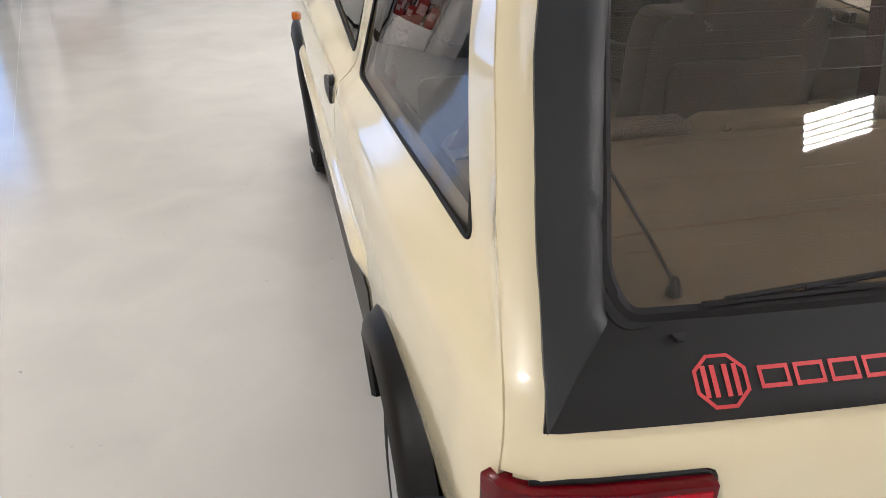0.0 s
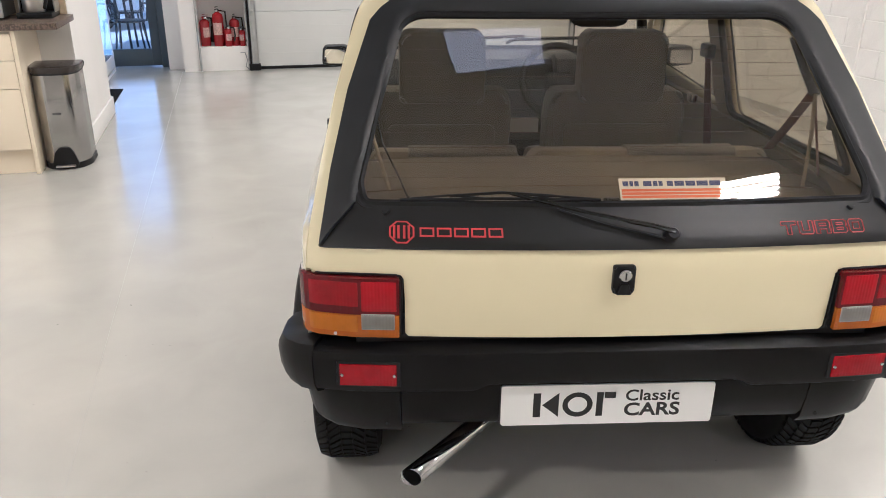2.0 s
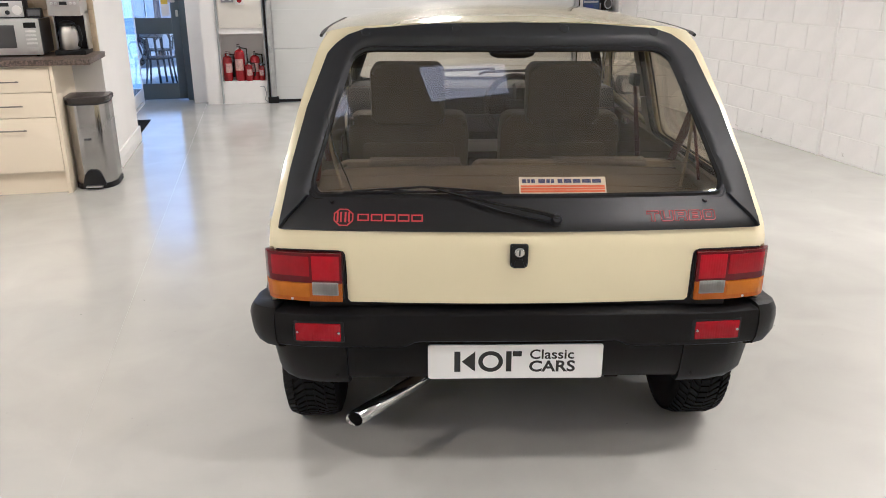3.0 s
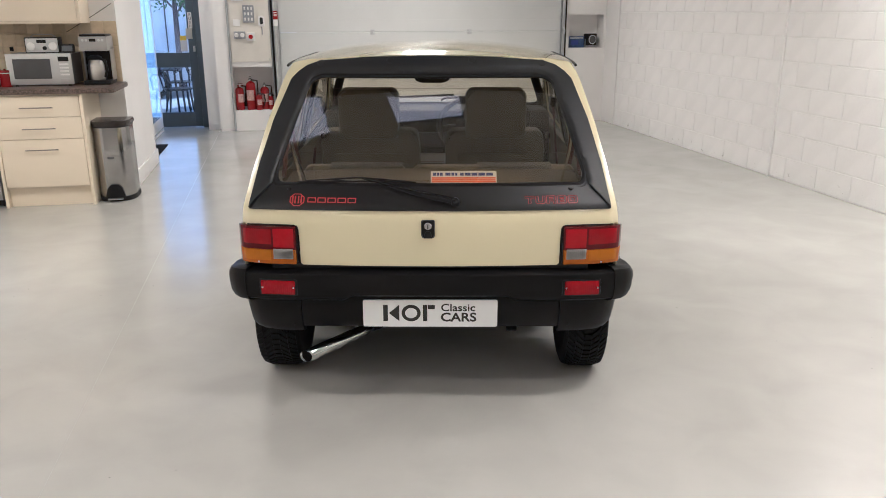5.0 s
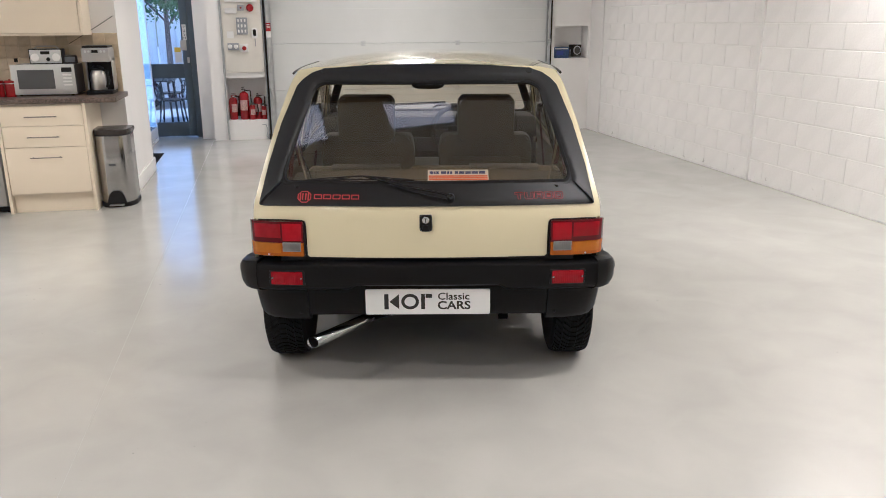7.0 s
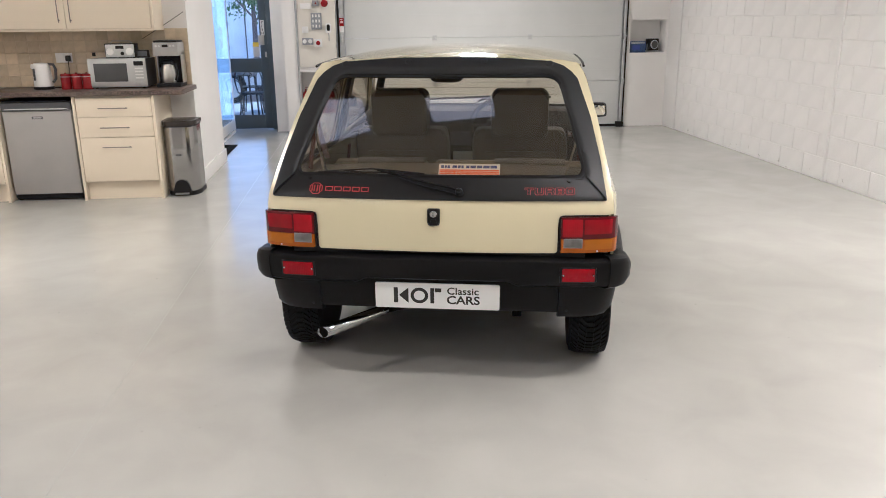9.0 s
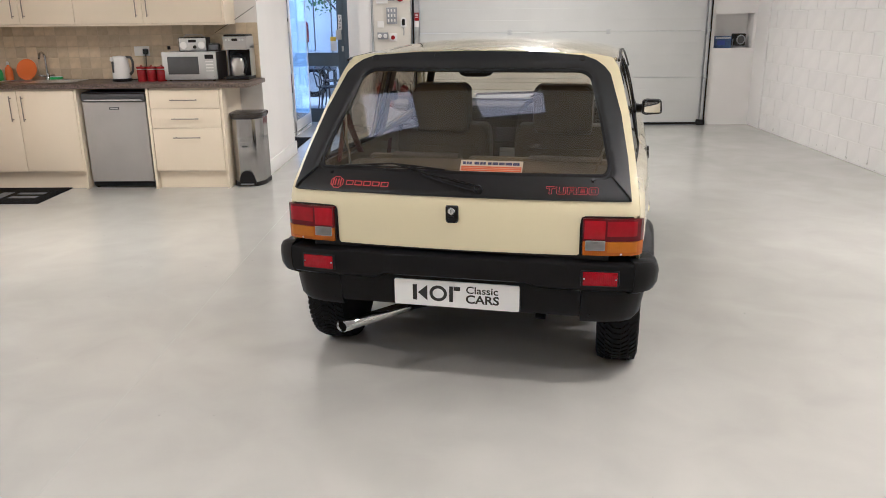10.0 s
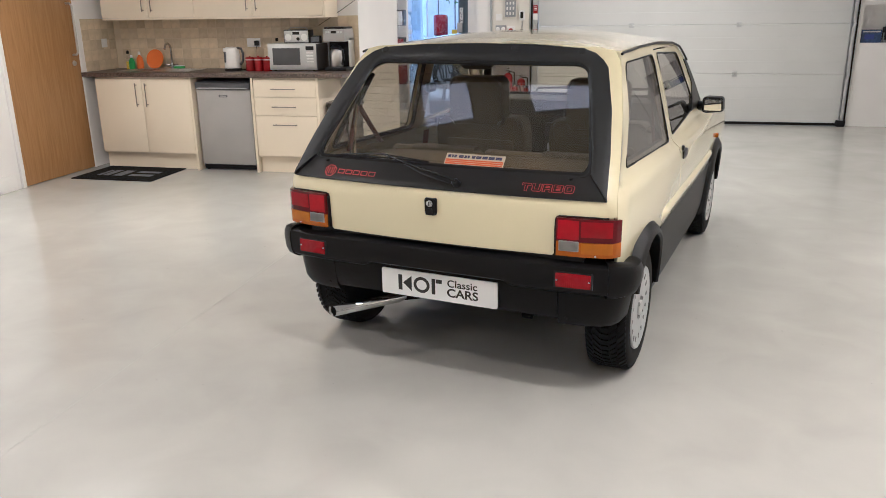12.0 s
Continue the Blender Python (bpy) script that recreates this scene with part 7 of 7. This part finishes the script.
def garden_chair(m):
    c = thing("garden_chair", "dark metal garden chair with curved back", "chair", m, "garden chairs")
    part("seat", lathe([(0, 0.44), (0.20, 0.44), (0.205, 0.452), (0.2, 0.462), (0, 0.462)], 24), M_DARKMETAL, c)
    for a in (35, 145, 215, 325):
        x, y = math.cos(radians(a)), math.sin(radians(a))
        part("leg", tube([(0.18 * x, 0.18 * y, 0.445), (0.2 * x, 0.2 * y, 0.2), (0.24 * x, 0.24 * y, 0.0)], 0.012, 8), M_DARKMETAL, c)
    part("back", tube([(-0.19, 0.10, 0.45), (-0.22, 0.18, 0.65), (-0.17, 0.23, 0.83), (0, 0.25, 0.90), (0.17, 0.23, 0.83), (0.22, 0.18, 0.65), (0.19, 0.10, 0.45)], 0.012, 8), M_DARKMETAL, c)
    part("inner_back", tube([(-0.10, 0.17, 0.46), (-0.11, 0.22, 0.68), (0, 0.245, 0.78), (0.11, 0.22, 0.68), (0.10, 0.17, 0.46)], 0.010, 8), M_DARKMETAL, c)
    part("arm", join(tube([(-0.205, 0.16, 0.64), (-0.24, 0.0, 0.66), (-0.2, -0.16, 0.62), (-0.18, -0.14, 0.45)], 0.011, 8), tube([(0.205, 0.16, 0.64), (0.24, 0.0, 0.66), (0.2, -0.16, 0.62), (0.18, -0.14, 0.45)], 0.011, 8)), M_DARKMETAL, c)
    return c


for x, y, a in ((-2.05, 9.6, 20), (-2.75, 9.5, -30), (-2.2, 10.9, 175), (-3.0, 10.8, 150)):
    garden_chair(pose(x, y, -0.03, 0, 0, a))
gt = thing("garden_table", "dark metal garden table with slatted top", "table", pose(-2.5, 10.2, -0.03))
for k in range(9):
    part("slat", box((-0.45, -0.42 + k * 0.095, 0.70), (0.45, -0.35 + k * 0.095, 0.72), 0.004), M_FRIDGETOP, gt)
for x in (-0.38, 0.38):
    for y in (-0.34, 0.34):
        part("leg", tube([(x, y, 0.70), (x * 1.08, y * 1.08, 0.0)], 0.016, 8), M_DARKMETAL, gt)
part("frame", join(box((-0.42, -0.40, 0.67), (-0.38, 0.40, 0.70), 0.003), box((0.38, -0.40, 0.67), (0.42, 0.40, 0.70), 0.003)), M_DARKMETAL, gt)

pc = thing("parked_car", "silver parked car in the yard", "car", pose(-4.2, 13.2, -0.03, 0, 0, 8))
part("body", prism(rounded([(-2.0, 0.28), (2.0, 0.28), (2.0, 0.70), (1.2, 0.86), (-1.75, 0.92), (-2.0, 0.75)], 0.12), -0.82, 0.82, "y", 0.07), M_CARSILVER, pc)
part("glasshouse", prism(rounded([(-1.7, 0.88), (0.85, 0.86), (0.2, 1.36), (-1.35, 1.38)], 0.12), -0.70, 0.70, "y", 0.06), M_DARKGLASS, pc)
part("roof", box((-1.35, -0.62, 1.36), (0.2, 0.62, 1.40), 0.018), M_CARSILVER, pc)
for x in (-1.25, 1.25):
    for y in (-0.78, 0.78):
        w = part("wheel", moved(lathe([(0, -0.09), (0.22, -0.09), (0.29, -0.07), (0.30, 0), (0.29, 0.07), (0.22, 0.09), (0, 0.09)], 28, "y"), Matrix.Translation((x, y, 0.30))), M_TYRE, pc)
        part("rim", moved(lathe([(0, -0.1), (0.19, -0.095), (0.2, -0.085), (0.2, 0.085), (0.19, 0.095), (0, 0.1)], 24, "y"), Matrix.Translation((x, y, 0.30))), M_ALLOY, w)
rp = thing("red_bollard", "short red cylindrical bollard in the yard", "bollard", pose(-3.42, 14.5, -0.03))
part("drum", lathe([(0.15, 1.0), (0.16, 1.02), (0.16, 1.38), (0.13, 1.43), (0, 1.44)], 24), M_RED, rp, "red rounded head")
part("post", lathe([(0.13, 0.0), (0.13, 1.01), (0, 1.01)], 20), M_DARKMETAL, rp)

tree = thing("tree", "leafy green tree over the yard fence", "tree", pose(-2.55, 14.3, -0.03))
part("trunk", join(lathe([(0.07, 0), (0.055, 1.1), (0.04, 2.0), (0.015, 2.9)], 12), tube([(0, 0, 1.5), (0.3, 0.1, 1.9), (0.55, 0.05, 2.3)], 0.022, 6), tube([(0, 0, 1.6), (-0.35, -0.1, 2.0), (-0.6, 0.1, 2.35)], 0.022, 6), tube([(0, 0, 1.8), (0.1, -0.35, 2.3)], 0.018, 6)), M_SLATE, tree)
vs, fs = [], []
for k in range(2600):
    a, b, r = random.uniform(0, 2 * math.pi), random.uniform(-1, 1), random.random() ** 0.45
    lob = 0.75 + 0.25 * math.sin(3 * a + 2 * b) + random.uniform(-0.12, 0.12)
    c = Vector((math.cos(a) * math.sqrt(1 - b * b) * 0.95, math.sin(a) * math.sqrt(1 - b * b) * 0.8, b * 0.75)) * r * lob + Vector((0, 0, 2.25))
    q = Euler((random.uniform(0, 6.3), random.uniform(0, 6.3), random.uniform(0, 6.3))).to_matrix()
    s = random.uniform(0.035, 0.065)
    n = len(vs)
    vs += [c + q @ Vector(p) * s for p in ((-1, 0, 0), (0, -0.45, 0.1), (1, 0, 0), (0, 0.45, 0.1))]
    fs.append((n, n + 1, n + 2, n + 3))
me = bpy.data.meshes.new("crown")
me.from_pydata([tuple(v) for v in vs], [], fs)
tagged(part("crown", me, M_LEAF, tree), kind="stuff")


# ---- pieces of the walls: blocks and tiles ----
block_me = box((-0.005, -0.2155, -0.1035), (0.0, 0.2155, 0.1035), 0.0)
bmb = bmesh.new()
bmb.from_mesh(block_me)
bmesh.ops.bevel(bmb, geom=[e for e in bmb.edges if all(v.co.x < -0.004 for v in e.verts)], offset=0.0035, segments=1, affect="EDGES")
block_me = mesh_of(bmb)
block_me.materials.append(M_BLOCK)
half_me = block_me.copy()
half_me.transform(Matrix.Diagonal((1, 0.48, 1, 1)))
rest = []
for course in range(13):
    z = 0.112 + course * 0.2155
    for y0, y1 in ((SOUTH, 3.80), (3.835, 7.50)):
        y = y1 - 0.22 if course % 2 else y1 - 0.11
        first = not course % 2
        while y > y0 + 0.1:
            me = half_me if first else block_me
            at = Matrix.Translation((EAST, y, z))
            if z < 2.1 and y > -1.2:
                ob = part("block", me, None, wall_east)
                ob.matrix_world = at @ Matrix.Translation((random.uniform(-0.0015, 0.001), 0, 0))
            else:
                rest.append(moved(me.copy(), at))
            y -= 0.3315 if first else 0.441
            first = False
tagged(part("far_blocks", join(*rest), M_BLOCK, wall_east), kind="stuff")

tile_me = box((-0.0485, -0.006, -0.0485), (0.0485, 0.0, 0.0485), 0.0025, 1)
tile_me.materials.append(M_TILE)
part("grout", box((WEST + 0.007, KITCHEN_Y - 0.0072, 0.945), (BLOCK_X - 0.004, KITCHEN_Y, 1.448)), M_GROUT, wall_kitchen)
part("grout_bed", box((WEST, 3.985, 0.945), (WEST + 0.0072, KITCHEN_Y - 0.0072, 1.448)), M_GROUT, wall_west)
for r in range(5):
    z = 0.994 + r * 0.1008
    for c in range(26):
        x = BLOCK_X - 0.056 - c * 0.1006
        if x > WEST + 0.04:
            ob = part("tile", tile_me, None, wall_kitchen)
            ob.matrix_world = Matrix.Translation((x, KITCHEN_Y - 0.003, z)) @ pose(0, 0, 0, random.uniform(-0.5, 0.5), random.uniform(-0.6, 0.6), random.uniform(-0.5, 0.5))
    for c in range(5):
        ob = part("tile", tile_me, None, wall_west)
        ob.matrix_world = Matrix.Translation((WEST + 0.003, KITCHEN_Y - 0.062 - c * 0.1006, z)) @ pose(0, 0, 0, 0, random.uniform(-0.6, 0.6), 90)
